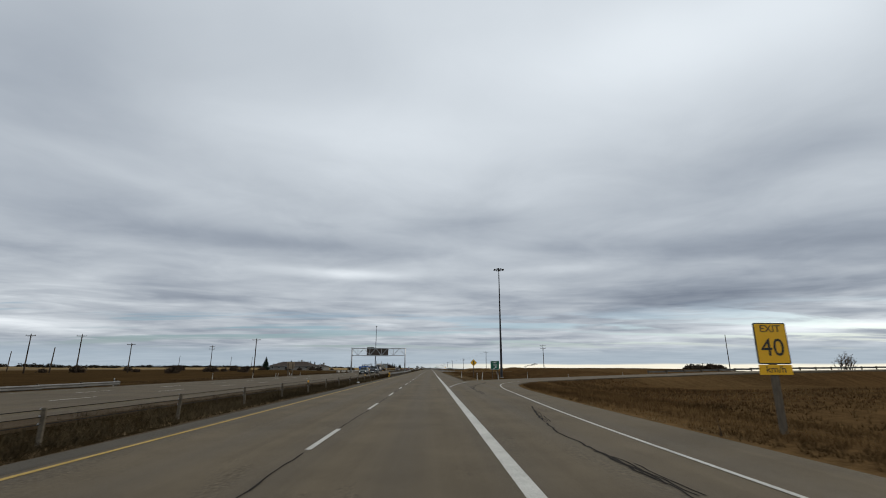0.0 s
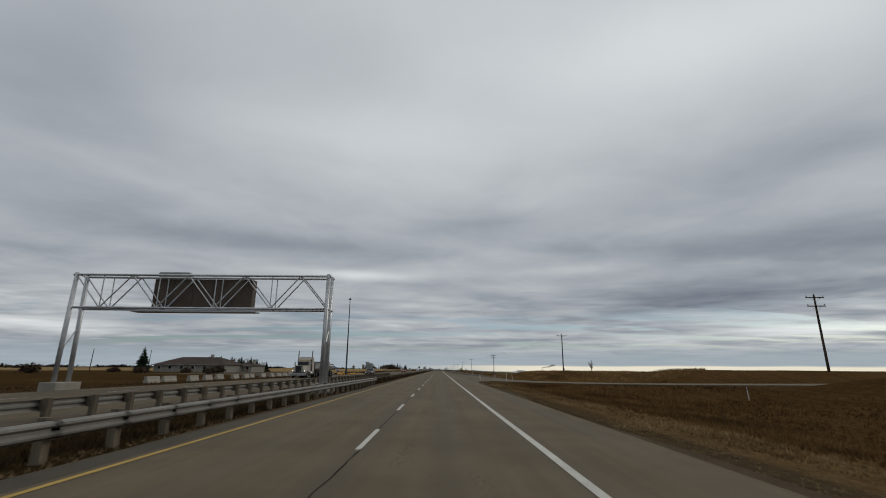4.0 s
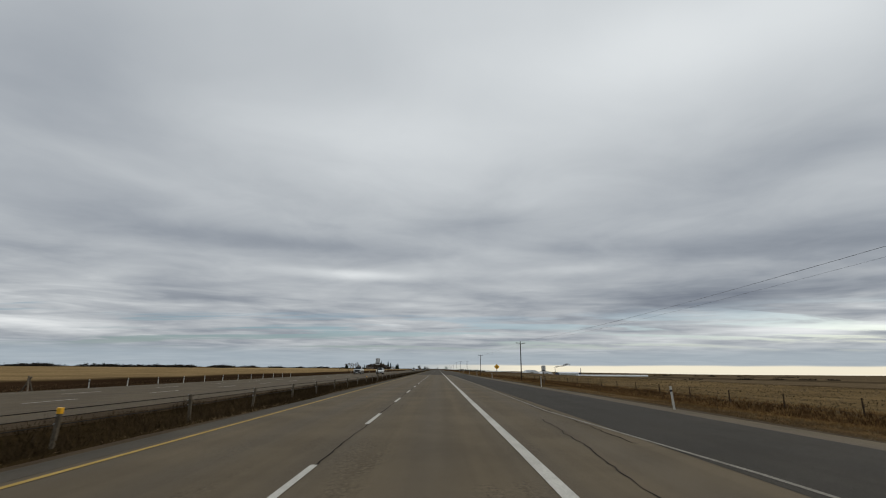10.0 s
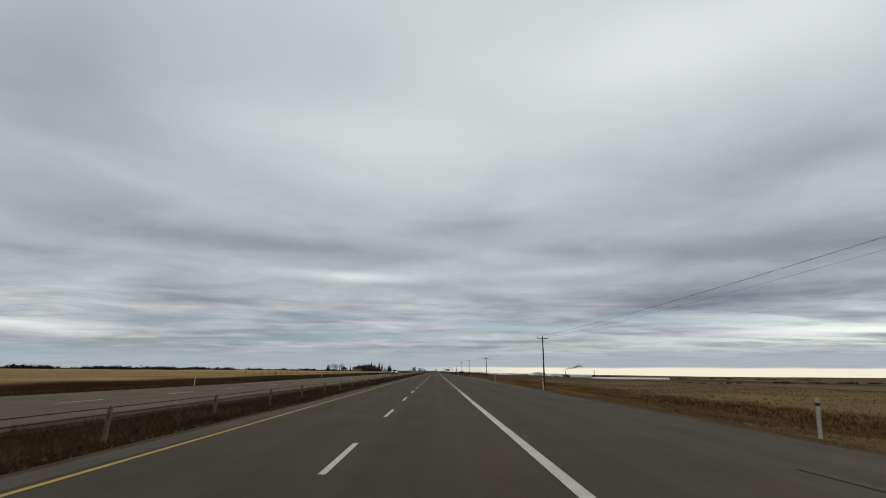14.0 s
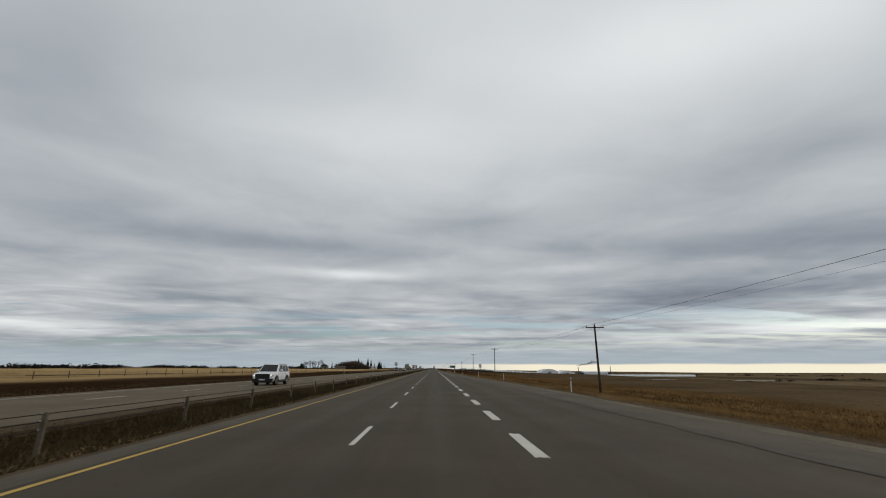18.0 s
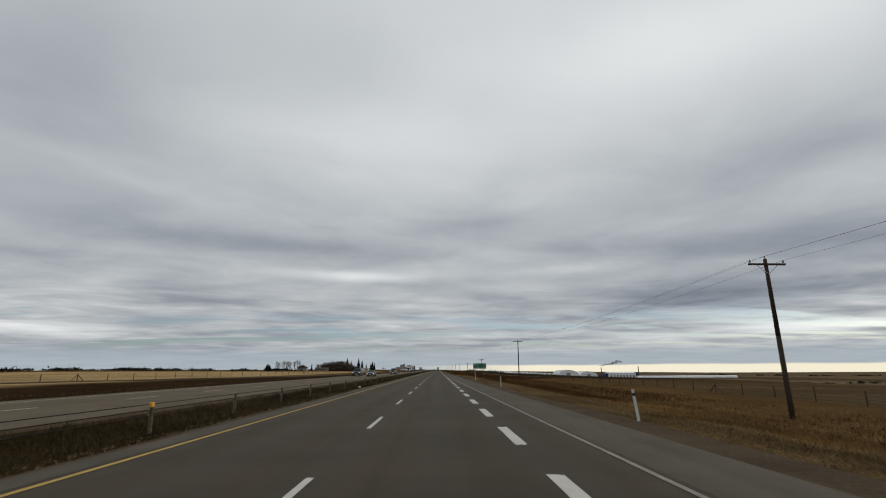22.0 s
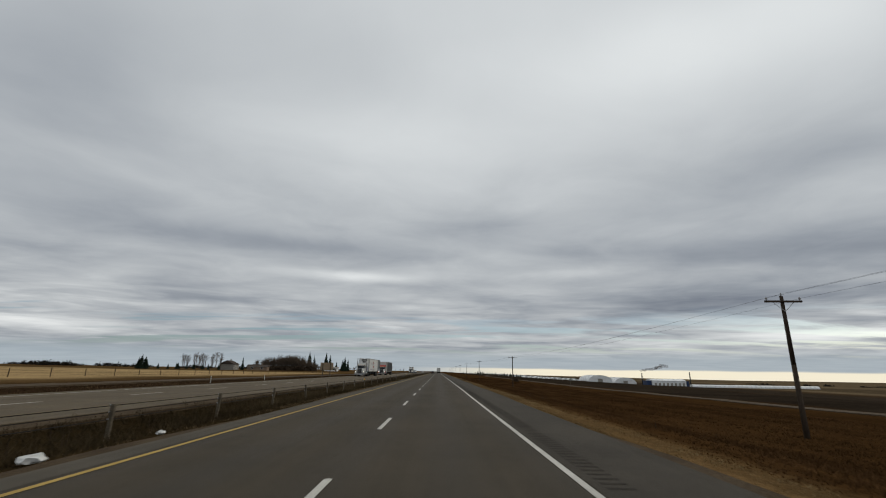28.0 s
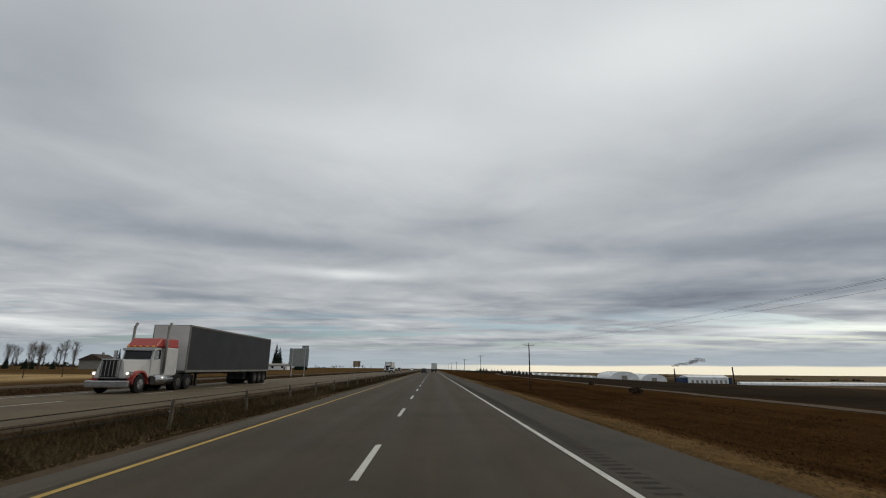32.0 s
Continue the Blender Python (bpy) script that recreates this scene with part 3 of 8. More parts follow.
CHANGE = 456.0                                       # where the old surface gives way to the newer one
Y_OLD = [-250, 0, 60, 95, 188, 192, 197, 200, 204, 207, 210, 240, 285, 347, 420, CHANGE]
Y_NEW = [CHANGE, 480, 610, 708, 776, 830, 930, 1200, 2000, 3000, 5600]
road = tagged(strip("road", Y_OLD, lambda y: PAVE_L, pave_r, 0.0, OLD_ROAD, 0.3),
              "worn grey asphalt carriageway with cracks and patches", "road", kind="structure")
road_new = tagged(strip("road_resurfaced", Y_NEW, lambda y: PAVE_L, pave_r, 0.0, NEW_ROAD, 0.3),
                  "newer dark asphalt carriageway with white and yellow lines", "road", kind="structure")
Y_OPP = [-250, 60, 200, 470, 520, 800, 1200, 2000, 3000, 5600]
OPP_EDGE = [(-250, -25.6), (470, -25.2), (520, OPP_F), (5600, OPP_F)]
opposite = tagged(strip("road_opposite", Y_OPP, lambda y: lerp_at(y, OPP_EDGE), lambda y: OPP_N, 0.0, OPP_ROAD, 0.3),
                  "pale grey asphalt of the opposite carriageway", "road", kind="structure")
ramp, RC, RN = ribbon("ramp_exit", RAMP, 4.0, OLD_ROAD, lambda x, y, z: z + 0.006, halves=[4.0, 4.0, 4.1, 4.4, 4.6, 4.4, 4.2])
tagged(ramp, "grey asphalt exit ramp curving away uphill", "ramp", kind="structure")
onramp, _, _ = ribbon("ramp_entry", ONRAMP, 3.2, OLD_ROAD, lambda x, y, z: z + 0.005)
tagged(onramp, "grey asphalt entry ramp joining the highway", "ramp", kind="structure")
farm, _, _ = ribbon("farm_road", FARM_ROAD, 1.5, GRAVEL, lambda x, y, z: gz(x, y) + 0.10, thick=0.4, step=6)
tagged(farm, "pale gravel farm road beside the ploughed field", "road", kind="structure")
track, _, _ = ribbon("service_track", TRACK, 2.2, GRAVEL, lambda x, y, z: gz(x, y) + 0.09, thick=0.4, step=6)
tagged(track, "pale gravel service track along the fence", "road", kind="structure")
# surfaces laid on the pavement
strip("lane_overlay", [222, 240, 262, 276, 310, 349, 410, CHANGE], lambda y: lerp_at(y, [(222, 10.2), (240, 9.4), (262, 8.4), (276, 6.9), (310, 5.1), (349, 4.9), (410, 4.2), (456, 3.6)]),
      lambda y: pave_r(y) - lerp_at(y, [(222, 0.3), (262, 0.5), (300, 0.8), (456, 1.3)]), 0.004, PATCH_ROAD, parent=road)["label"] = "dark newer overlay on the merging lane"
strip("shoulder", [880, 930, 2000, 5600], lambda y: 2.02, lambda y: pave_r(y) - 0.02, 0.004, SHOULDER_DARK, parent=road_new)
strip("shoulder", [484, 560, 640, 708, 776, 826, 880], lambda y: lerp_at(y, [(484, 8.4), (580, 7.2), (645, 6.0), (708, 4.1), (776, 2.9), (815, 2.02), (5600, 2.02)]),
      lambda y: pave_r(y) - 0.02, 0.004, SHOULDER, parent=road_new)
strip("shoulder", [-250, 0, 300, CHANGE], lambda y: PAVE_L + 0.02, lambda y: LEFT - 0.2, 0.004, SHOULDER, parent=road)
strip("shoulder", [CHANGE, 700, 1200, 5600], lambda y: PAVE_L + 0.02, lambda y: LEFT - 0.2, 0.004, SHOULDER, parent=road_new)
# gravel edges
tagged(strip("gravel_shoulder", list(np.arange(515, 742, 3.0)), lambda y: pave_r(y) - 0.05, lambda y: pave_r(y) + 0.12 + 0.6 * min(1, (y - 515) / 25, (741 - y) / 25) + 0.10 * math.sin(y / 3.7) + 0.07 * math.sin(y / 1.3), -0.024, PALE_GRAVEL, 0.2),
       "pale trodden gravel beyond the paved shoulder", "gravel", kind="structure")
for tag, ys, a, b in (("gravel_edge", sorted(set([y for y in np.arange(-60, 1400, 7.0)] + [2000, 5600])), lambda y: pave_r(y) - 0.1, lambda y: pave_r(y) + lerp_at(y, [(150, 0.3), (230, 0.6), (530, 0.6), (550, 1.15), (770, 1.15), (810, 0.75), (870, 0.55), (910, 0.15)]) + 0.25 * math.sin(y / 5.1) + 0.15 * math.sin(y / 1.7)),
                      ("gravel_edge", sorted(set([y for y in np.arange(-60, 1400, 7.0)] + [2000, 5600])), lambda y: PAVE_L - 0.3 + 0.18 * math.sin(y / 4.3) + 0.1 * math.sin(y / 1.9), lambda y: PAVE_L + 0.1),
                      ("gravel_edge", sorted(set([y for y in np.arange(-60, 1400, 9.0)] + [2000, 5600])), lambda y: OPP_N - 0.1, lambda y: OPP_N + 0.9 + 0.2 * math.sin(y / 6))):
    tagged(strip(tag, ys, a, b, -0.035, EDGE_DIRT, 0.25), "loose grey-brown gravel along the pavement edge", "gravel", kind="structure")


# ---- road markings ----
def mark_quad(w, length, ragged=0.0, seed=0):
    """One painted dash, 4 mm proud, with slightly uneven ends."""
    rnd = random.Random(seed)
    k = 6
    xs = [-w / 2 + w * i / k for i in range(k + 1)]
    lo = [rnd.uniform(-ragged, ragged) for _ in xs]
    hi = [length + rnd.uniform(-ragged, ragged) for _ in xs]
    vs = [(x, a, 0) for x, a in zip(xs, lo)] + [(x, b, 0) for x, b in zip(xs, hi)]
    fs = [(i, i + 1, k + 2 + i, k + 1 + i) for i in range(k)]
    return vs, fs


DASH_SHIFT = [(0, -0.5), (100, -0.6), (200, -1.2), (300, -2.2), (368, -2.8), (440, -2.8), (470, -1.6), (568, -1.46), (634, -0.8), (931, -0.8), (998, -0.2), (1031, 0.7), (1065, 1.05), (6000, 1.05)]
dash_me = [mesh_of("dash", *mark_quad(0.12, 3.15, 0.05, s), (WHITE,)) for s in range(4)]
wide_me = [mesh_of("dash", *mark_quad(0.26, 3.1, 0.08, s + 9), (WHITE,)) for s in range(4)]
for k in range(-4, 156):
    y = 9 * k + lerp_at(9 * k, DASH_SHIFT)
    shared("dash", dash_me[k % 4], road if y < CHANGE else road_new, pose(LANE, y, 0.0065))
WIDE_AT = [(-11, 505.0), (0, 572.7), (11, 640.3), (16, 670.95), (22, 706.65), (27, 737.35), (33, 773.1), (39, 809.05), (41, 821.0)]
for k in range(-11, 41):
    y = lerp_at(k, WIDE_AT)
    shared("dash", wide_me[k % 4], road_new, pose(RIGHT - 0.01, y, 0.0065))
for k in range(0, 130):
    y = 9 * k + 4.0
    shared("dash", dash_me[k % 4], opposite, pose(-17.1, y, 0.0065))
vs, fs = [], []
for k in range(156, 420):                             # the far rest of the lane line
    v, f = mark_quad(0.12, 3.1, 0.03, k)
    fs += [tuple(i + len(vs) for i in q) for q in f]
    vs += [(a + LANE, b + 9 * k, 0.0065) for a, b, _ in v]
tagged(new("far_dashes", mesh_of("far_dashes", vs, fs, (WHITE,))), kind="stuff").parent = road_new
vs, fs = [], []
for k in list(range(0, 52)):
    v, f = mark_quad(0.12, 3.1, 0.03, k)
    fs += [tuple(i + len(vs) for i in q) for q in f]
    vs += [(a - 20.9, b + 9 * k + 2, 0.0065) for a, b, _ in v]
tagged(new("merge_lane_dashes", mesh_of("merge_lane_dashes", vs, fs, (WHITE,))), kind="stuff").parent = opposite


def line(name, ys, xc, w, material, parent, z=0.0065):
    return strip(name, ys, lambda y: xc(y) - w / 2, lambda y: xc(y) + w / 2, z, material, parent=parent)


FINE_OLD, FINE_NEW = list(np.arange(-250, CHANGE, 12.0)) + [CHANGE], list(np.arange(CHANGE, 1500, 12.0)) + [2500, 5600]
sway = lambda y: 0.02 * math.sin(y / 17.0) + 0.012 * math.sin(y / 5.3)
line("yellow_edge_line", FINE_OLD, lambda y: LEFT + sway(y), 0.12, YELLOW, road)
line("yellow_edge_line", FINE_NEW, lambda y: LEFT + sway(y), 0.12, YELLOW, road_new)
line("white_edge_line", list(np.arange(-250, 84, 12.0)) + [84], lambda y: RIGHT + 0.02 + sway(y), 0.26, WHITE, road)
line("white_edge_line", list(np.arange(84, 200, 12.0)) + [200], lambda y: RIGHT + sway(y), 0.16, WHITE, road)
line("white_edge_line", list(np.arange(200, CHANGE, 12.0)) + [CHANGE], lambda y: RIGHT + sway(y), 0.22, WHITE, road)
line("white_edge_line", list(np.arange(CHANGE, 505, 12.0)) + [503], lambda y: RIGHT + sway(y), 0.22, WHITE, road_new)
line("white_edge_line", [821] + list(np.arange(840, 1500, 12.0)) + [2500, 5600], lambda y: RIGHT + 0.05 + sway(y), 0.12, WHITE, road_new)
line("faded_edge_line", [698, 709, 741, 774, 807, 826], lambda y: lerp_at(y, [(698, 4.0), (709, 3.75), (741, 3.35), (774, 2.95), (807, 2.55), (826, 2.1)]), 0.10, FADED, road_new, 0.0085)
line("faded_edge_line", [222, 232, 240, 254], lambda y: lerp_at(y, [(222, 3.35), (240, 2.75), (254, 2.0)]), 0.14, FADED, road)
line("faded_edge_line", [330, 342, 353, 380, 410, 440], lambda y: lerp_at(y, [(330, 5.5), (342, 5.2), (353, 4.4), (380, 4.25), (410, 4.12), (440, 3.9)]), 0.10, FADED, road, 0.0085)
line("white_edge_line", FINE_OLD, lambda y: -24.0, 0.12, FADED, opposite)
line("white_edge_line", list(np.arange(520, 1500, 24.0)) + [5600], lambda y: -21.2, 0.12, WHITE, opposite)
line("yellow_edge_line", FINE_OLD + FINE_NEW[1:], lambda y: -13.3, 0.10, FADED_YELLOW, opposite)
# curving edge lines of the exit ramp
for side, w, lo, hi in ((1, 0.10, 14, 62),):
    idx = [i for i in range(len(RC)) if lo <= i < hi and RC[i, 0] + RN[i, 0] * 2.5 < 11.2 and RC[i, 1] < 63]
    vs, fs = [], []
    for i in idx:
        off = 2.5 - 0.5 * float(sstep(-RC[i, 1], -34, -8))
        c = RC[i, :2] + RN[i] * off
        for e in (-w / 2, w / 2):
            q = c + RN[i] * e
            vs.append((*q, RC[i, 2] + 0.014))
    fs = [(2 * i, 2 * i + 1, 2 * i + 3, 2 * i + 2) for i in range(len(idx) - 1)]
    new("ramp_edge_line", mesh_of("ramp_edge_line", vs, fs, (WHITE,))).parent = ramp


def bar(name, pts, w, material, parent, z=0.0075):
    """A painted stroke along a short polyline with square ends."""
    vs, fs = [], []
    for i, (x, y) in enumerate(pts):
        a, b = pts[max(i - 1, 0)], pts[min(i + 1, len(pts) - 1)]
        d = Vector((b[0] - a[0], b[1] - a[1])).normalized()
        vs += [(x + d.y * w / 2, y - d.x * w / 2, z), (x - d.y * w / 2, y + d.x * w / 2, z)]
    fs = [(2 * i + 1, 2 * i, 2 * i + 2, 2 * i + 3) for i in range(len(pts) - 1)]
    ob = new(name, mesh_of(name, vs, fs, (material,)))
    ob.parent = parent
    return ob


bar("gore_edge_line", [(2.20, 37.9), (2.25, 38.9), (2.40, 40.4), (2.66, 42.2), (2.92, 44.0), (3.20, 45.7), (3.56, 47.7), (3.96, 49.6), (4.42, 51.6), (4.95, 53.4)], 0.22, WORN, ramp, 0.016)
for k in range(9):                                     # chevrons of the second gore
    y = 404.1 + 5.45 * k
    m = FADED if k % 3 == 2 else WORN
    bar("chevron_bar", [(RIGHT + 0.1, y), (3.15 - 0.04 * k, y - 1.75)], 0.42, m, road)
    bar("chevron_bar", [(3.05 - 0.04 * k, y - 1.60), (4.05 - 0.06 * k, y - 0.75)], 0.62, m, road, 0.0085)
for k, y in enumerate((214.4, 222.2, 230.0, 237.0)):    # chevrons of the first gore
    m = FADED
    bar("chevron_bar", [(RIGHT + 0.1, y - 1), (3.3 - 0.28 * k, y - 4.5 + 0.6 * k)], 0.36, m, road)
    bar("chevron_bar", [(3.25 - 0.28 * k, y - 4.4 + 0.6 * k), (3.75 - 0.35 * k, y - 2.2)], 0.5, m, road, 0.0085)
for y in (594.3, 695.2):
    bar("merge_arrow", [(2.5, y + 0.9), (4.2, y - 0.9)], 0.22, WHITE, road_new)
vs = [(3.98, 210.2), (4.5, 210.4), (5.15, 209.7), (5.75, 208.5), (5.2, 208.2), (4.55, 208.5), (4.2, 209.2)]
new("asphalt_patch", mesh_of("asphalt_patch", [(*v, 0.0045) for v in vs], [tuple(range(7))[::-1]], (PATCH_ROAD,))).parent = road
# tar joints, cracks and skid marks
rnd = random.Random(5)


def wander(name, x, y0, y1, w, material, parent, amp=0.05, step=1.2, drift=0.0, z=0.0055):
    vs, fs, cx, y, i = [], [], x, y0, 0
    while y < y1:
        cx += rnd.uniform(-amp, amp) + drift * step
        cx += (x + drift * (y - y0) - cx) * 0.25
        ww = w * rnd.uniform(0.35, 1.3)
        vs += [(cx - ww / 2, y, z), (cx + ww / 2, y, z)]
        if i:
            fs.append((2 * i - 2, 2 * i - 1, 2 * i + 1, 2 * i))
        i, y = i + 1, y + step * rnd.uniform(0.6, 1.4)
    ob = new(name, mesh_of(name, vs, fs, (material,)))
    ob.parent = parent


for k in range(-4, 51):                                # the lane joint shows between the dashes
    y = 9 * k + lerp_at(9 * k, DASH_SHIFT)
    wander("joint_crack", LANE + 0.02, y + 3.1, y + 9.05, 0.034, CRACK, road, 0.035, 0.35)
for k in range(51, 130, 3):
    y = 9 * k + lerp_at(9 * k, DASH_SHIFT)
    wander("joint_crack", LANE + 0.03, y + 3.1, y + 3.1 + rnd.uniform(2, 5.5), 0.05, SKID, road_new, 0.02, 0.6)
for y0, y1, x, w, dr in ((-20, 24, 4.35, 0.12, 0.0), (8, 26, 3.0, 0.05, -0.02), (33, 47, 4.6, 0.13, 0.06), (36, 52, 3.9, 0.10, 0.14), (44, 55, 5.6, 0.09, 0.25),
                         (2, 9, 0.9, 0.03, 0.0), (12, 16, 0.5, 0.025, 0.02), (205, 262, 6.2, 0.07, 0.01), 
                         (215, 240, 5.4, 0.06, 0.03), (345, 372, 4.5, 0.06, 0.0), (338, 350, 2.9, 0.05, 0.06),
                         (300, 312, 3.3, 0.05, 0.02), (282, 296, 4.2, 0.06, 0.03), (226, 250, 4.6, 0.05, 0.04), (352, 395, 4.35, 0.05, 0.0)):
    wander("crack", x, y0, y1, w * 0.62, CRACK, road, 0.07, 0.3, dr)


def crack_along(pts, w, strands, parent, z):
    """A ravelled crack: several thin ragged strands that follow a line and part from it now and then."""
    for s in range(strands):
        path = []
        for (x0, y0), (x1, y1) in zip(pts[:-1], pts[1:]):
            n = max(2, int(math.hypot(x1 - x0, y1 - y0) / 0.28))
            path += [(x0 + (x1 - x0) * i / n, y0 + (y1 - y0) * i / n) for i in range(n)]
        off = 0.0 if s == 0 else rnd.uniform(-0.16, 0.16)
        lo = rnd.randint(0, 6)
        while lo < len(path) - 3:                       # ragged lengths with gaps between them
            hi = lo + rnd.randint(5, 26 if s == 0 else 14)
            run = [(x + off + rnd.uniform(-0.04, 0.04), y) for x, y in path[lo:hi]]
            if len(run) > 2:
                bar("crack", run, w * rnd.uniform(0.35, 1.15), CRACK, parent, z + 0.0004 * s)
            lo = hi + (rnd.randint(0, 2) if s == 0 else rnd.randint(8, 40))


crack_along([(6.67, 51.1), (5.93, 47.9), (5.3, 45.2), (4.79, 42.9), (4.59, 41.6), (4.39, 40.4), (3.99, 38.9), (3.85, 35.5), (3.80, 28.0)], 0.075, 7, ramp, 0.011)
crack_along([(4.07, 49.6), (4.05, 46.7), (4.06, 44.8), (3.98, 42.9), (3.92, 41.5), (3.94, 39.9), (3.81, 38.9)], 0.03, 5, ramp, 0.0135)
crack_along([(3.84, 4.5), (3.81, 7.7), (3.75, 10.9), (4.1, 14.4), (5.0, 20.4)], 0.05, 5, ramp, 0.011)
crack_along([(6.2, 228), (6.25, 245), (6.0, 262), (5.75, 278), (5.4, 296), (5.25, 312), (5.1, 330)], 0.05, 3, road, 0.0052)
crack_along([(5.6, 268), (5.35, 280), (5.0, 292), (4.85, 305)], 0.04, 3, road, 0.0062)
for y0, y1, x, w, dr in ((403, 421, -3.36, 0.07, 0.0), (296, 322, 3.3, 0.10, 0.02)):
    wander("skid_mark", x, y0, y1, w, SKID, road, 0.01, 0.9, dr)
for y0, y1, x, w, dr in ((608, 640, 6.6, 0.35, -0.016), (470, 476, 6.2, 0.3, -0.03)):
    wander("skid_mark", x, y0, y1, w, SKID, road_new, 0.03, 0.9, dr, 0.0095)
rumble = mesh_of("rumble_groove_shade", [(x, 0.31 * j + y, 0) for j in range(3) for x, y in ((0, 0), (0.38, 0), (0.38, 0.10), (0, 0.10))], [(4 * j, 4 * j + 1, 4 * j + 2, 4 * j + 3) for j in range(3)], (GROOVE_SHADE,))
for k in range(250):                                   # flat dark bars paint the shade in the late shoulder's milled rumble grooves
    shared("rumble_groove_shade", rumble, road_new, pose(RIGHT + 0.30, 938 + 0.93 * k, 0.0085))


# ---- barriers ----
def build_cable_post():
    p = empty("barrier_post", pose(0, 0, 0), "weathered steel cable-barrier post in the grassy median", "barrier post", "median cable barrier posts")
    bm = bmesh.new()
    extrude_profile(bm, [(-0.05, -0.03), (0.05, -0.03), (0.05, 0.03), (0.038, 0.03), (0.038, -0.018), (-0.038, -0.018), (-0.038, 0.03), (-0.05, 0.03)], -0.35, 0.72, "z")
    part("post", bm, POST_GREY, p)
    for z in (0.37, 0.54, 0.70):
        part("cable_hook", boxed(-0.08, -0.04, -0.02, 0.02, z - 0.02, z + 0.02), GALV, p)
    return p


GUARD = (89.0, 186.0)
cable_x = -8.35
base_post = build_cable_post()
first = True
AMBER_POSTS = {47, 58, 66, 74, 87, 98, 110, 120, 126, 132, 138, 142, 152, 166, 178}
POST_AT = [(0, -1.5), (47, 281.2), (81, 480.4), (98, 581.8), (150, 889.6), (160, 949.4), (230, 1363.6)]
for i in range(-6, 226):
    y = lerp_at(i, POST_AT) if i >= 0 else -1.5 + 6.0 * i
    if not GUARD[0] - 2 < y < GUARD[1] + 6:
        m = pose(cable_x + 0.03 * math.sin(y * 1.7), y, gz(cable_x, y) + 0.16, rnd.uniform(-3, 3), rnd.uniform(-4, 4), rnd.uniform(-8, 8))
        if first:
            base_post.matrix_basis, ob, first = m, base_post, False
        else:
            ob = copy_thing(base_post, m)
        if i in AMBER_POSTS or (y < 89 and i % 5 == 1):
            part("reflector", boxed(-0.055, 0.055, -0.05, 0.04, 0.60, 0.735, 0.01), REFLECT_AMBER, ob, "amber reflector cap")
for z0 in (0.37, 0.54, 0.70):
    for lo, hi in ((-240, GUARD[0]), (GUARD[1] + 4, 3000)):
        bm = bmesh.new()
        ys = list(np.arange(lo, min(hi, 1340), 5.0)) + [hi]
        for a, b in zip(ys[:-1], ys[1:]):
            tube(bm, (cable_x - 0.06, a, -0.14 + z0), (cable_x - 0.06, b, -0.14 + z0), 0.011, seg=5, caps=False)
        me = bpy.data.meshes.new("barrier_cable")
        bm.to_mesh(me)
        bm.free()
        me.materials.append(CABLE)
        tagged(new("barrier_cable", me), "taut grey steel cable strung along the median posts", "barrier cable", "median cables")

W_BEAM = [(0.0, 0.155), (0.02, 0.150), (0.075, 0.11), (0.08, 0.07), (0.02, 0.02), (0.02, -0.02), (0.08, -0.07), (0.075, -0.11), (0.02, -0.150), (0.0, -0.155),
          (0.004, -0.145), (0.060, -0.105), (0.064, -0.075), (0.006, -0.025), (0.006, 0.025), (0.064, 0.075), (0.060, 0.105), (0.004, 0.145)]


def guardrail(pts, face, gap, label, height=0.56, timber=True, depth=0.18):
    """A W-beam on block posts along a polyline (x, y); face: +1 towards +x."""
    P = [Vector((x, y, gz(x, y))) for x, y in pts]
    root = empty("guardrail", pose(*P[0]), label, "guardrail")
    L = [0.0]
    for a, b in zip(P[:-1], P[1:]):
        L.append(L[-1] + (b - a).length)
    t = 0.0
    while t < L[-1]:
        i = max(k for k in range(len(L) - 1) if L[k] <= t)
        a, b = P[i], P[i + 1]
        c = a.lerp(b, (t - L[i]) / (L[i + 1] - L[i]))
        d = (b - a).normalized()
        yaw = math.degrees(math.atan2(-d.x, d.y))
        m = Matrix.Translation(c - P[0]) @ pose(0, 0, 0, 0, 0, yaw)
        post = part("post", boxed(-0.09, 0.09, -0.09, 0.09, -0.4, height + 0.20, 0.012), POST_WOOD if timber else POST_GREY, root)
        post.matrix_basis = m @ pose(-face * depth, 0, 0, 0, 0, rnd.uniform(-3, 3))
        block = part("spacer_block", boxed(-0.07, 0.07, -0.07, 0.07, height - 0.17, height + 0.17, 0.01), POST_WOOD, root)
        block.matrix_basis = m @ pose(-face * 0.06, 0, 0)
        if t + gap < L[-1] + 0.01:
            bm = bmesh.new()
            extrude_profile(bm, [(face * u, v + height) for u, v in W_BEAM], -0.1, gap + 0.1, "y")
            rail = part("rail", bm, DULL_STEEL, root)
            rail.matrix_basis = m
        t += gap
    return root


guardrail([(-6.95, GUARD[0]), (-6.95, 150), (-7.0, GUARD[1])], 1, 1.9, "weathered galvanised W-beam guardrail on timber posts beside the median")
guardrail([(-11.7, 142), (-11.9, 190), (-12.1, 222), (-11.7, 246)], -1, 1.9, "back of a guardrail on closely set grey timber posts")
guardrail([(-26.6, -40), (-26.2, 20), (-25.2, 42.5)], 1, 3.8, "galvanised guardrail along the verge of the opposite carriageway")
guardrail([(38, 80.8), (62, 87.2), (110, 97), (185, 109)], -1, 3.8, "galvanised guardrail along the outer edge of the exit ramp")
nose = empty("hazard_marker", pose(-7.0, 87.6, -0.1), "black and yellow striped hazard board on the guardrail end", "hazard marker")
part("board", boxed(-0.17, 0.17, -0.02, 0.02, 0.05, 0.75, 0.01), SIGN_YELLOW, nose)
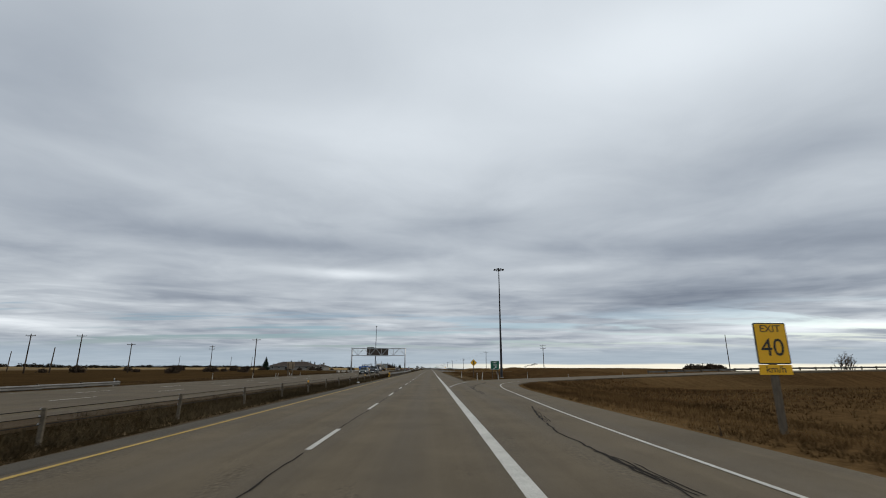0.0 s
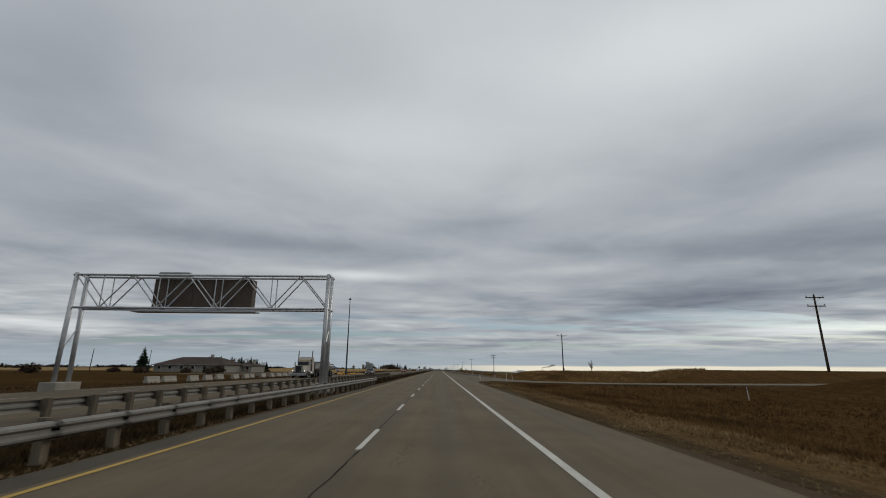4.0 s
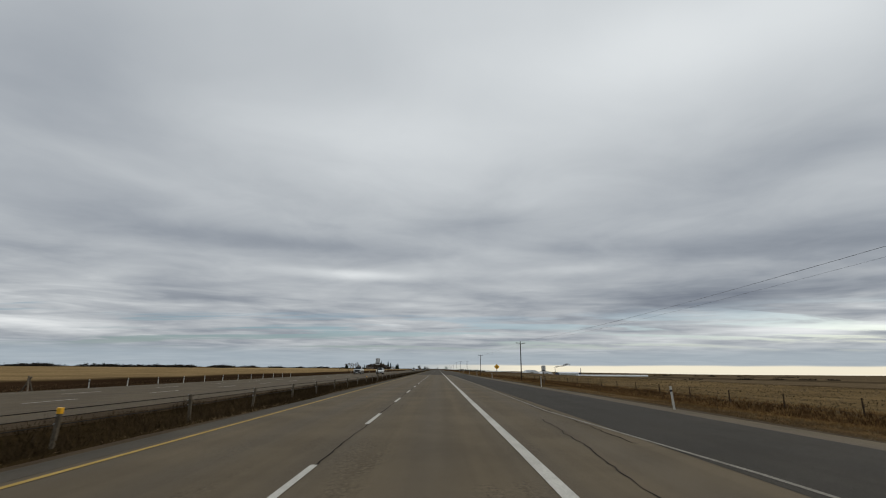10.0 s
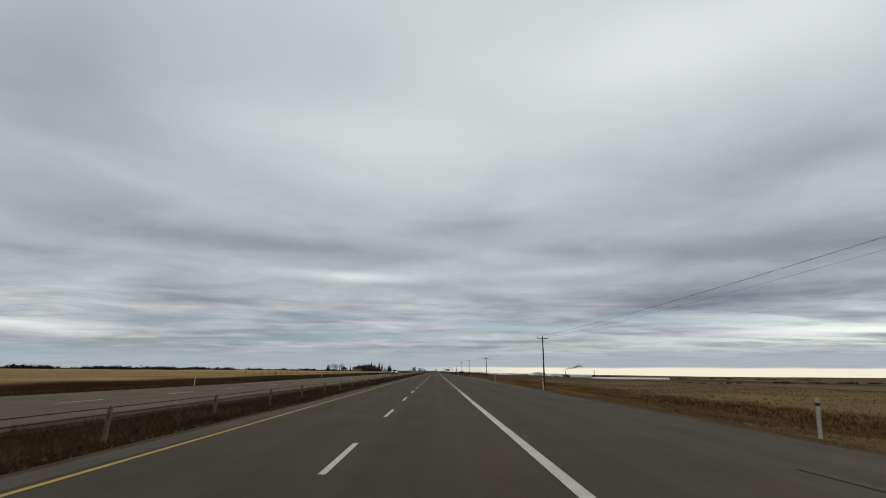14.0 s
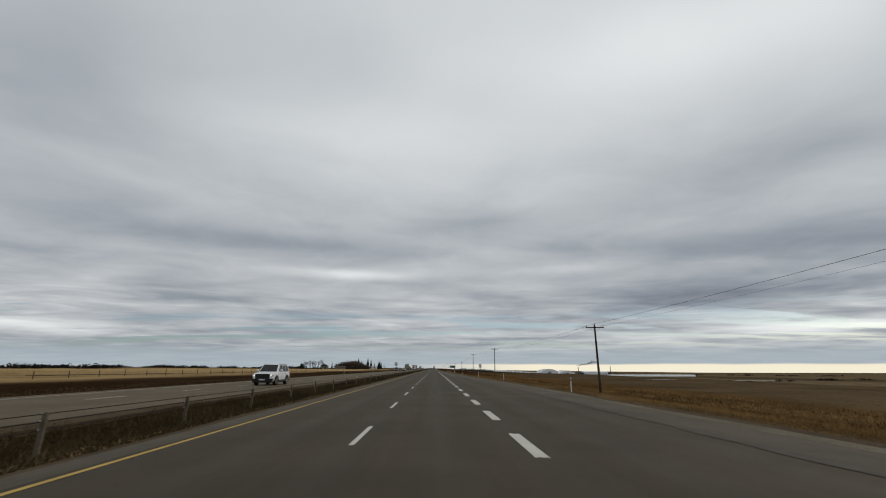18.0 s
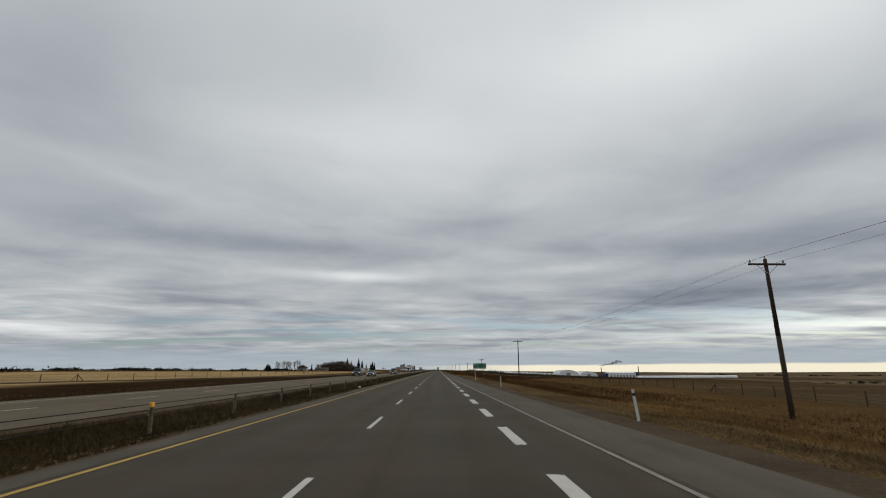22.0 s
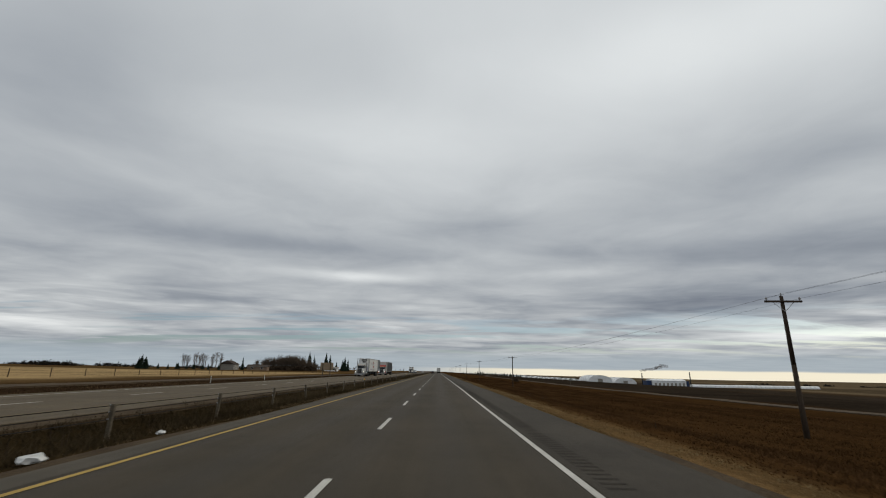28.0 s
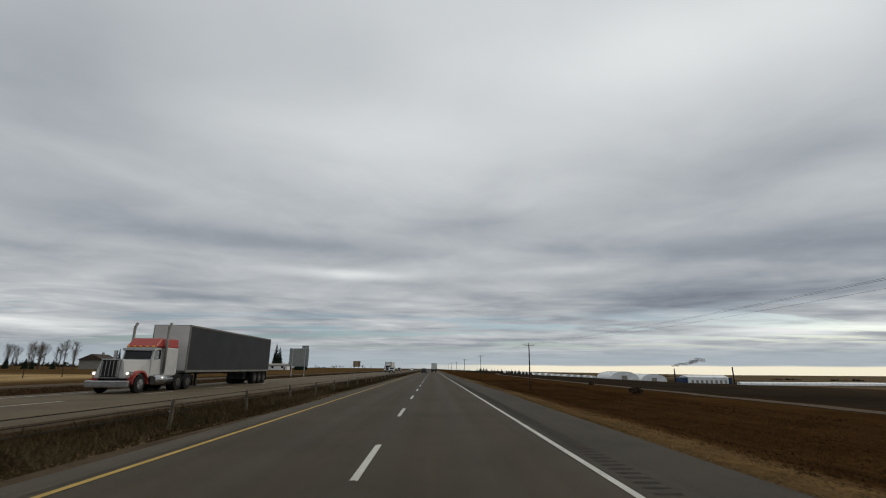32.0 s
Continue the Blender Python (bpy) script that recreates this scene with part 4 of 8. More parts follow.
for k in range(3):
    bm = bmesh.new()
    z = 0.50 - 0.20 * k
    extrude_profile(bm, [(-0.165, z + 0.10), (0.165, max(z - 0.20, 0.06)), (0.165, max(z - 0.09, 0.07)), (-0.165, z + 0.21)], -0.027, -0.021, "y")
    part("stripe", bm, SIGN_BLACK, nose)
part("post", boxed(-0.05, 0.05, 0.02, 0.1, -0.3, 0.7, 0.005), POST_WOOD, nose)


# ---- marker posts ----
def build_delineator():
    p = empty("marker_post", pose(0, 0, 0), "slim white roadside marker post with a black band", "marker post", "roadside marker posts")
    bm = bmesh.new()
    extrude_profile(bm, [(-0.044, -0.018), (0.044, -0.018), (0.036, 0.018), (0.0, 0.03), (-0.036, 0.018)], -0.3, 0.97, "z")
    part("post", bm, DELIN_WHITE, p)
    part("band", boxed(-0.046, 0.046, -0.021, 0.032, 0.76, 0.85, 0.004), SIGN_BLACK, p, "black reflector band")
    return p


delin = build_delineator()
MARKERS = [(6.9, 63.9), (7.7, 65.2), (10.3, 67.6), (15.4, 72.2), (24.0, 80.0), (35.0, 84.0), (5.95, 81.8), (11.15, 214.8), (10.8, 228.3), (10.7, 256), (10.9, 293.0), (11.2, 325.5), (9.8, 354), (9.75, 378.6), (9.72, 417.9),
           (9.3, 444.9), (9.9, 480.4), (9.6, 511), (9.9, 548), (10.0, 605), (9.7, 635), (9.3, 665.0), (8.3, 690.5), (7.1, 719.7), (6.3, 748), (5.9, 777.0), (5.92, 807.0),
           (5.8, 203.4), (8.9, 198.3), (11.2, 208.2), (24.5, 172), (33, 162)]
for i, (x, y) in enumerate(MARKERS):
    m = pose(x, y, gz(x, y) + 0.04, rnd.uniform(-4, 4), rnd.uniform(-6, 6), rnd.uniform(-15, 15))
    if i == 0:
        delin.matrix_basis = m
    else:
        copy_thing(delin, m)
for k in range(12):
    copy_thing(delin, pose(-26.6, 372 + 4.6 * k, gz(-26.6, 372 + 4.6 * k) + 0.1, 0, rnd.uniform(-3, 3), 180))
for x, y in ((-25.9, 40), (-36.5, 82), (-26.8, 85), (-33.2, 91.5), (-29.6, 95), (-27.6, 97), (-27.5, 103.3), (-31.0, 107.4),
             (-25.9, 480), (-25.9, 520), (-25.9, 577), (-25.9, 740), (-25.9, 986), (-25.9, 1003)):
    copy_thing(delin, pose(x, y, gz(x, y) + 0.05, 0, rnd.uniform(-3, 3), 180))


# ---- power line ----
def utility_pole(x, y, top, arms, group="roadside power poles", label="dark timber power pole with a wooden crossarm", base=None, lean=(0, 0), width=2.3):
    z = gz(x, y) if base is None else base
    h = top - z
    p = empty("power_pole", pose(x, y, z, lean[0], lean[1], 0), label, "power pole", group)
    bm = bmesh.new()
    tube(bm, (0, 0, -0.6), (0, 0, h * 0.5), 0.155, 0.13, 10)
    tube(bm, (0, 0, h * 0.5), (0, 0, h), 0.13, 0.10, 10)
    part("pole", bm, POLE_WOOD, p, smooth=True)
    for k in range(arms):
        a = h - 0.35 - 1.05 * k
        w = width / 2
        part("crossarm", boxed(-w, w, -0.15, -0.06, a - 0.06, a + 0.06, 0.008), POLE_WOOD, p)
        bm = bmesh.new()
        tube(bm, (-0.65, -0.1, a - 0.04), (0, -0.12, a - 0.62), 0.018, seg=5)
        tube(bm, (0.65, -0.1, a - 0.04), (0, -0.12, a - 0.62), 0.018, seg=5)
        part("arm_brace", bm, GALV, p)
        for s in (-1, 1):
            bm = bmesh.new()
            tube(bm, (s * (w - 0.12), -0.1, a + 0.05), (s * (w - 0.12), -0.1, a + 0.16), 0.02, seg=6)
            tube(bm, (s * (w - 0.12), -0.1, a + 0.12), (s * (w - 0.12), -0.1, a + 0.20), 0.06, 0.065, seg=8)
            tube(bm, (s * (w - 0.12), -0.1, a + 0.20), (s * (w - 0.12), -0.1, a + 0.27), 0.045, 0.03, seg=8)
            part("insulator", bm, INSUL, p)
    if arms:
        bm = bmesh.new()
        tube(bm, (0, 0, h - 0.02), (0, 0, h + 0.18), 0.05, 0.035, seg=8)
        part("insulator", bm, INSUL, p)
    return p


POLES = [(29.5, 248.0, 9.9, 1), (24.6, 351.3, 8.1, 2), (21.25, 455.1, 8.3, 1), (20.15, 557.3, 8.0, 1), (20.25, 659.5, 6.85, 1), (20.3, 760.7, 8.05, 1),
         (20.85, 855.6, 8.8, 1), (21.0, 959.3, 6.35, 1), (20.6, 1065.0, 5.9, 1), (19.9, 1166.0, 6.9, 1), (19.9, 1268.0, 7.2, 1), (19.9, 1371.0, 7.4, 1),
         (19.9, 1474.0, 7.4, 1), (19.9, 1577.0, 7.4, 1), (19.9, 1680.0, 7.4, 1), (19.9, 1785.0, 7.4, 1)]
for i, (x, y, top, arms) in enumerate(POLES):
    utility_pole(x, y, top, arms, lean=(0.0, (-0.9 if i in (4, 7) else 0.3)),
                 label="dark timber power pole with two crossarms" if arms == 2 else "dark timber power pole with one wooden crossarm")
for s, dz in ((-1.03, -0.12), (0.0, 0.16), (1.03, -0.12)):
    bm = bmesh.new()
    for a, b in zip(POLES[:-1], POLES[1:]):
        p0, p1 = Vector((a[0] + s, a[1] - 0.1, a[2] + dz)), Vector((b[0] + s, b[1] - 0.1, b[2] + dz))
        q = p0
        for k in range(1, 13):
            u = k / 12
            r = p0.lerp(p1, u)
            r.z -= 4 * 0.75 * u * (1 - u)
            tube(bm, q, r, 0.0065, seg=4, caps=False)
            q = r
    me = bpy.data.meshes.new("power_line")
    bm.to_mesh(me)
    bm.free()
    me.materials.append(WIRE)
    tagged(new("power_line", me), "thin dark overhead wire slung between the poles", "power line", "overhead wires")
for x, y, top, arms, base in ((46, 190, 10.7, 2, None), (-49.7, 137, 9.6, 1, None), (-87, 192, 10.0, 2, None), (-84.4, 136, 8.1, 1, None), (-82.0, 113, 9.0, 1, None),
                              (-91.4, 110, 8.8, 1, None), (-88.4, 113.5, 6.0, 0, None), (-129.7, 150, 6.3, 0, None), (-138, 266, 7.7, 0, None), (-128, 310, 8.1, 0, None), (-127.3, 344, 8.8, 0, None), (102, 159, 12.9, 0, None)):
    utility_pole(x, y, top, arms, "poles round the interchange", "weathered timber pole standing in rough grass" if arms == 0 else "timber power pole with crossarms in rough grass", base,
                 lean=(0, 2.0 if arms == 0 and x < -80 else -0.5))


# ---- high masts ----
def high_mast(x, y, base, top, lamps, ring=1.3):
    p = empty("high_mast_light", pose(x, y, base), "tall dark steel highway light mast", "light mast", "high mast lights")
    h = top - base
    bm = bmesh.new()
    tube(bm, (0, 0, -0.3), (0, 0, h / 3), 0.34, 0.27, 12, caps=False)
    tube(bm, (0, 0, h / 3), (0, 0, 2 * h / 3), 0.27, 0.19, 12, caps=False)
    tube(bm, (0, 0, 2 * h / 3), (0, 0, h), 0.19, 0.11, 12, caps=False)
    part("mast", bm, POLE_STEEL, p, smooth=True)
    part("footing", tubed((0, 0, -0.4), (0, 0, 0.25), 0.55, 0.55, 14), CONCRETE, p, "grey concrete footing")
    part("head", tubed((0, 0, h - 0.5), (0, 0, h + 0.35), 0.26, 0.2, 12), POLE_STEEL, p)
    for k in range(lamps):
        a = 2 * math.pi * k / lamps + 0.35
        c, s = math.cos(a), math.sin(a)
        part("lamp_arm", tubed((0.15 * c, 0.15 * s, h - 0.05), ((ring - 0.15) * c, (ring - 0.15) * s, h - 0.05), 0.035, seg=6), POLE_STEEL, p)
        bm = bmesh.new()
        tube(bm, (0, 0, 0.1), (0, 0, -0.08), 0.10, 0.30, 12)
        tube(bm, (0, 0, -0.08), (0, 0, -0.22), 0.30, 0.27, 12)
        lamp = part("lamp_head", bm, POLE_STEEL, p)
        lamp.matrix_basis = pose(ring * c, ring * s, h - 0.05, 0, 0, 0)
    return p


CONCRETE = surface("pale_concrete", (0.2040, 0.1885, 0.1590), (0.2992, 0.2762, 0.2340), 1.2, 0.9, fine=18, bump=0.01)
high_mast(20.16, 131.2, gz(20.16, 131.2), 29.4, 8)
high_mast(-36.8, 322.8, gz(-36.8, 322.8), 29.1, 6, 0.32)


# ---- gantry with a message board seen from behind ----
def gantry():
    xl, xr, y0, zt, zb = -27.3, -8.5, 168.3, 8.2, 5.75
    p = empty("sign_gantry", pose(0, y0, 0), "grey steel truss gantry carrying a message board over the opposite lanes", "sign gantry")
    for x in (xl, xr):
        for dy in (-0.7, 0.7):
            part("column", tubed((x, dy, gz(x, y0) - 0.3), (x, dy * 0.75, zt + 0.15), 0.17, 0.15, 10), GALV, p, smooth=True)
        part("column_brace", tubed((x, -0.62, 2.6), (x, 0.62, 4.4), 0.05, seg=6), GALV, p)
        part("footing", boxed(x - 0.6, x + 0.6, -1.2, 1.2, -0.5, 0.45, 0.04), CONCRETE, p)
    for dy in (-0.55, 0.55):
        for z in (zb, zt):
            part("chord", tubed((xl - 0.2, dy, z), (xr + 0.2, dy, z), 0.085, seg=8), GALV, p, smooth=True)
        n = 9
        for k in range(n):
            a, b = xl + (xr - xl) * k / n, xl + (xr - xl) * (k + 1) / n
            part("diagonal", tubed((a, dy, zb if k % 2 else zt), (b, dy, zt if k % 2 else zb), 0.05, seg=6), GALV, p)
            if k % 2 == 0:
                part("upright", tubed((b, dy, zb), (b, dy, zt), 0.04, seg=6), GALV, p)
    for k in range(0, 10, 1):
        x = xl + (xr - xl) * k / 9
        part("cross_tie", tubed((x, -0.55, zb if k % 2 else zt), (x, 0.55, zb if k % 2 else zt), 0.04, seg=6), GALV, p)
    board = part("message_board", boxed(-22.2, -14.6, 0.75, 1.5, 5.7, 8.15, 0.05), BOARD_BROWN, p, "brown back of the message board")
    for k in range(1, 5):
        x = -22.2 + 7.6 * k / 5
        part("board_seam", boxed(x - 0.02, x + 0.02, 0.735, 0.752, 5.8, 8.05), SIGN_BLACK, board)
    part("tab", boxed(-22.05, -19.7, 0.85, 1.25, 8.16, 8.72, 0.03), SIGN_BACK, p, "pale sign tab on top")
    part("walkway", boxed(-23.0, -13.8, -0.5, 0.6, 5.50, 5.58), GALV, p)
    return p


BOARD_BROWN = surface("brown_board_casing", (0.045, 0.032, 0.022), (0.075, 0.055, 0.038), 0.8, 0.7)
gantry()


# ---- signs ----
def lettering(name, text, size, material, parent, m, label=""):
    cu = bpy.data.curves.new(name, "FONT")
    cu.body, cu.size, cu.extrude, cu.resolution_u = text, size, 0.002, 3
    cu.align_x, cu.align_y = "CENTER", "CENTER"
    tmp = new(name, cu)
    bpy.context.view_layer.update()
    me = bpy.data.meshes.new_from_object(tmp.evaluated_get(bpy.context.evaluated_depsgraph_get()))
    bpy.data.objects.remove(tmp)
    me.materials.clear()
    me.materials.append(material)
    ob = new(name, me)
    ob.parent, ob.matrix_basis = parent, m
    if label:
        ob["label"] = label
    return ob


def rounded_plate(bm, w, h, r, y0, y1, cz=0.0, cx=0.0):
    prof = []
    for sx, sz, a0 in ((1, 1, 0), (-1, 1, 90), (-1, -1, 180), (1, -1, 270)):
        for k in range(5):
            a = radians(a0 + 22.5 * k)
            prof.append((cx + sx * (w / 2 - r) + r * math.cos(a), cz + sz * (h / 2 - r) + r * math.sin(a)))
    extrude_profile(bm, prof, y0, y1, "y")


def panel_sign(name, x, y, w, h, zc, face, label, posts=(0.0,), post_mat=None, border=None, back=None, yaw=0.0, post_w=0.05, group="", category="road sign", r=0.05):
    """A flat sign panel on posts, its face towards -y; zc: height of its middle over the road."""
    z = gz(x, y)
    p = empty(name, pose(x, y, z, 0, 0, yaw), label, category, group)
    c = zc - z
    bm = bmesh.new()
    rounded_plate(bm, w, h, r, -0.012, 0.012, c)
    plate = part("panel", bm, back or SIGN_BACK, p)
    if border is not None:
        bm = bmesh.new()
        rounded_plate(bm, w - 0.01, h - 0.01, r, -0.018, -0.0125, c)
        part("border", bm, border, plate)
    bm = bmesh.new()
    k = 0.05 if border is not None else 0.0
    rounded_plate(bm, w - 0.01 - k, h - 0.01 - k, r * 0.8, -0.023, -0.0185 if border is not None else -0.0125, c)
    part("sign_face", bm, face, plate)
    for dx in posts:
        part("post", boxed(dx - post_w, dx + post_w, 0.014, 0.014 + 2 * post_w, -0.6, c + h * 0.42, 0.006), post_mat or POST_WOOD, p)
    return p, c, plate


def text_on(p, c, text, size, dx, dz, material, sx=1.0, y=-0.027):
    return lettering("lettering", text, size, material, p, pose(dx, y, c + dz, 90, 0, 0) @ Matrix.Diagonal((sx, 1, 1, 1)))


# advisory speed sign at the exit
s, c, pl = panel_sign("exit_speed_sign", 9.86, 11.5, 0.90, 1.10, 2.20, SIGN_YELLOW, "yellow exit advisory speed sign on a timber post in dry grass", border=SIGN_BLACK, post_w=0.07)
text_on(pl, c, "EXIT", 0.27, 0, 0.38, SIGN_BLACK, 1.05)
text_on(pl, c, "40", 0.66, 0, -0.13, SIGN_BLACK, 1.0)
tab = part("tab", boxed(-0.45, 0.45, -0.02, 0.012, c - 0.83, c - 0.565, 0.012), SIGN_YELLOW, s)
text_on(tab, c, "km/h", 0.26, 0, -0.69, SIGN_BLACK, 1.05, -0.0235)

# exit number sign
EXIT_GREEN_X, EXIT_GREEN_Y = 11.1, 77.0
s, c, pl = panel_sign("exit_sign", EXIT_GREEN_X, EXIT_GREEN_Y, 1.40, 1.38, 1.97, SIGN_GREEN, "green exit sign with a white arrow in the gore", posts=(-0.4, 0.4), border=SIGN_WHITE, post_w=0.06)
text_on(pl, c, "EXIT", 0.34, 0, 0.44, SIGN_WHITE, 1.1)
text_on(pl, c, "340B", 0.36, 0, 0.04, SIGN_WHITE, 1.05)
arrow = bmesh.new()
extrude_profile(arrow, [(-0.30, c - 0.56), (-0.23, c - 0.62), (0.14, c - 0.34), (0.20, c - 0.45), (0.30, c - 0.18), (-0.02, c - 0.20), (0.06, c - 0.28)], -0.03, -0.026, "y")
part("arrow", arrow, SIGN_WHITE, pl)


def diamond_sign(x, y, zc, diag, front, label, arrow=True, post_w=0.06, group=""):
    z = gz(x, y)
    p = empty("warning_sign", pose(x, y, z), label, "road sign", group)
    c, a = zc - z, diag / math.sqrt(2)
    turn = Matrix.Translation((0, 0, c)) @ pose(0, 0, 0, 0, 45, 0)
    bm = bmesh.new()
    rounded_plate(bm, a, a, 0.05, -0.01, 0.01)
    bmesh.ops.transform(bm, matrix=turn, verts=bm.verts[:])
    pl = part("panel", bm, SIGN_BACK, p)
    if front:
        for w, m, y0, y1 in ((a - 0.03, SIGN_BLACK, -0.015, -0.0105), (a - 0.07, SIGN_YELLOW, -0.02, -0.0155)):
            bm = bmesh.new()
            rounded_plate(bm, w, w, 0.04, y0, y1)
            bmesh.ops.transform(bm, matrix=turn, verts=bm.verts[:])
            part("sign_face" if m is SIGN_YELLOW else "border", bm, m, pl)
        k = diag / 1.25
        bm = bmesh.new()
        extrude_profile(bm, [(-0.05 * k, c - 0.36 * k), (0.05 * k, c - 0.36 * k), (0.05 * k, c + 0.12 * k), (0.15 * k, c + 0.12 * k), (0.0, c + 0.36 * k), (-0.15 * k, c + 0.12 * k), (-0.05 * k, c + 0.12 * k)], -0.026, -0.021, "y")
        part("arrow", bm, SIGN_BLACK, pl)
        bm = bmesh.new()
        extrude_profile(bm, [(0.055 * k, c - 0.10 * k), (0.055 * k, c + 0.02 * k), (0.22 * k, c - 0.20 * k), (0.22 * k, c - 0.34 * k)], -0.026, -0.021, "y")
        part("side_arrow", bm, SIGN_BLACK, pl)
    part("post", boxed(-post_w, post_w, 0.012, 0.012 + 2 * post_w, -0.6, c + diag * (0.2 if front else 0.5), 0.006), POST_WOOD, p)
    if not front:                                      # seen from behind: the post stands before the panel
        p.matrix_basis = pose(x, y, z, 0, 0, 180)
    return p


diamond_sign(8.42, 86.0, 2.47, 1.24, True, "yellow merge warning sign on a timber post in the gore")
diamond_sign(14.25, 448.0, 2.04, 1.30, True, "yellow merge warning sign on a timber post beside the verge")
diamond_sign(-7.56, 310.0, 2.07, 0.98, False, "bare metal back of a diamond warning sign in the median", post_w=0.05)
diamond_sign(-32.0, 312.0, 2.15, 1.30, False, "grey back of a diamond warning sign by the roadworks")
diamond_sign(41.0, 1081, -0.4, 0.9, False, "grey back of a small diamond sign by the farm road", post_w=0.04)

for x, y, zc, w, h, word, num in ((-7.58, 397.0, 2.40, 0.56, 0.82, "", "2"), (14.53, 399.0, 1.62, 0.56, 0.82, "", "2"),
                                  (-8.57, 709.0, 2.37, 0.62, 0.77, "MAXIMUM", "110"), (10.4, 709.0, 2.04, 0.60, 0.77, "MAXIMUM", "110")):
    if word:
        s, c, pl = panel_sign("speed_sign", x, y, w, h, zc, SIGN_WHITE, "white speed limit sign on a timber post beside the highway", border=SIGN_BLACK, group="speed limit signs")
        text_on(pl, c, word, 0.11, 0, 0.24, SIGN_BLACK, 1.0)
        text_on(pl, c, num, 0.34, 0, -0.08, SIGN_BLACK, 0.95)
    else:
        s, c, pl = panel_sign("highway_marker", x, y, w, h, zc, SIGN_WHITE, "white highway route marker on a timber post", group="route markers")
        bm = bmesh.new()
        rounded_plate(bm, 0.44, 0.44, 0.12, -0.029, -0.0245, c + 0.12)
        part("shield", bm, SIGN_BLACK, pl)
        bm = bmesh.new()
        rounded_plate(bm, 0.37, 0.37, 0.10, -0.034, -0.030, c + 0.12)
        part("shield_face", bm, SIGN_WHITE, pl)
        text_on(pl, c, num, 0.32, 0, 0.12, SIGN_BLACK, 1.0, -0.037)
        bm = bmesh.new()
        box(bm, -0.22, 0.22, -0.029, -0.0245, c - 0.31, c - 0.17)
        part("word_bar", bm, SIGN_BLACK, pl)

s, c, pl = panel_sign("distance_sign", 9.05, 835.0, 2.78, 1.13, 2.20, SIGN_GREEN, "green distance sign with white lettering on two posts", posts=(-0.85, 0.85), border=SIGN_WHITE, post_w=0.055, r=0.06)
for row, (a, b) in enumerate((("Bowden", "16 km"), ("Red Deer", "58 km"), ("Edmonton", "211 km"))):
    ob = text_on(pl, c, a, 0.27, 0, 0.34 - 0.35 * row, SIGN_WHITE)
    ob.location.x = -1.25 + max(v.co.x for v in ob.data.vertices)
    ob = text_on(pl, c, b, 0.25, 0, 0.34 - 0.35 * row, SIGN_WHITE)
    ob.location.x = 1.25 - max(v.co.x for v in ob.data.vertices)


def sign_back(x, y, w, h, zc, mat, label, posts, tab=None, stiff=3, ply=False):
    z = gz(x, y)
    p = empty("sign_board", pose(x, y, z), label, "sign board")
    c = zc - z
    part("panel", boxed(-w / 2, w / 2, 0.0, 0.05, c - h / 2, c + h / 2, 0.01), mat, p)
    for k in range(stiff):
        zz = c - h / 2 + h * (k + 0.5) / stiff
        part("stiffener", boxed(-w / 2 + 0.05, w / 2 - 0.05, -0.05, -0.002, zz - 0.04, zz + 0.04), mat, p)
    for dx in posts:
        part("post", boxed(dx - 0.09, dx + 0.09, -0.2, -0.06, -0.6, c + h / 2 - 0.1, 0.01), POST_WOOD if ply else GALV, p)
    if tab:
        part("tab", boxed(tab[0], tab[1], 0.0, 0.05, c + h / 2 + 0.02, c + h / 2 + tab[2], 0.01), mat, p)
    return p


sign_back(-34.0, 365.0, 3.5, 2.65, 2.72, SIGN_BACK, "grey back of a large sign on two posts with a tab", (-0.75, 1.1), (-1.75, 0.1, 0.62), 4)
sign_back(-32.4, 337.0, 1.0, 1.8, 2.3, PLY, "narrow brown plywood sign back on a post", (0.0,), stiff=2, ply=True)
sign_back(-27.8, 97.0, 1.5, 1.35, 1.95, PLY, "brown plywood back of a sign on two posts", (-0.45, 0.45), stiff=2, ply=True)
sign_back(-25.4, 1040.0, 2.9, 1.65, 2.2, PLY, "weathered plywood back of a roadside sign on two posts", (-0.85, 0.85), stiff=2, ply=True)
sign_back(-32.6, 1180.0, 4.6, 4.2, 3.9, SIGN_BACK, "greenish grey back of a large overhead-size sign on posts", (-1.5, 1.5), (0.6, 2.2, 0.7), 5)
sign_back(-36.0, 1290.0, 3.4, 2.6, 3.4, PLY, "plywood back of a far roadside sign", (-1.0, 1.0), stiff=3, ply=True)
stand = empty("sign_stand", pose(-26.3, 366, gz(-26.3, 366)), "leaning timber A-frame stand on the verge", "sign stand")
for a, b in (((-0.5, 0, 0), (0.2, 0, 1.3)), ((0.5, 0.1, 0), (-0.1, 0.1, 1.35)), ((0.6, -0.5, 0), (0.0, 0, 1.2))):
    part("leg", tubed(a, b, 0.05, seg=6), POST_WOOD, stand)


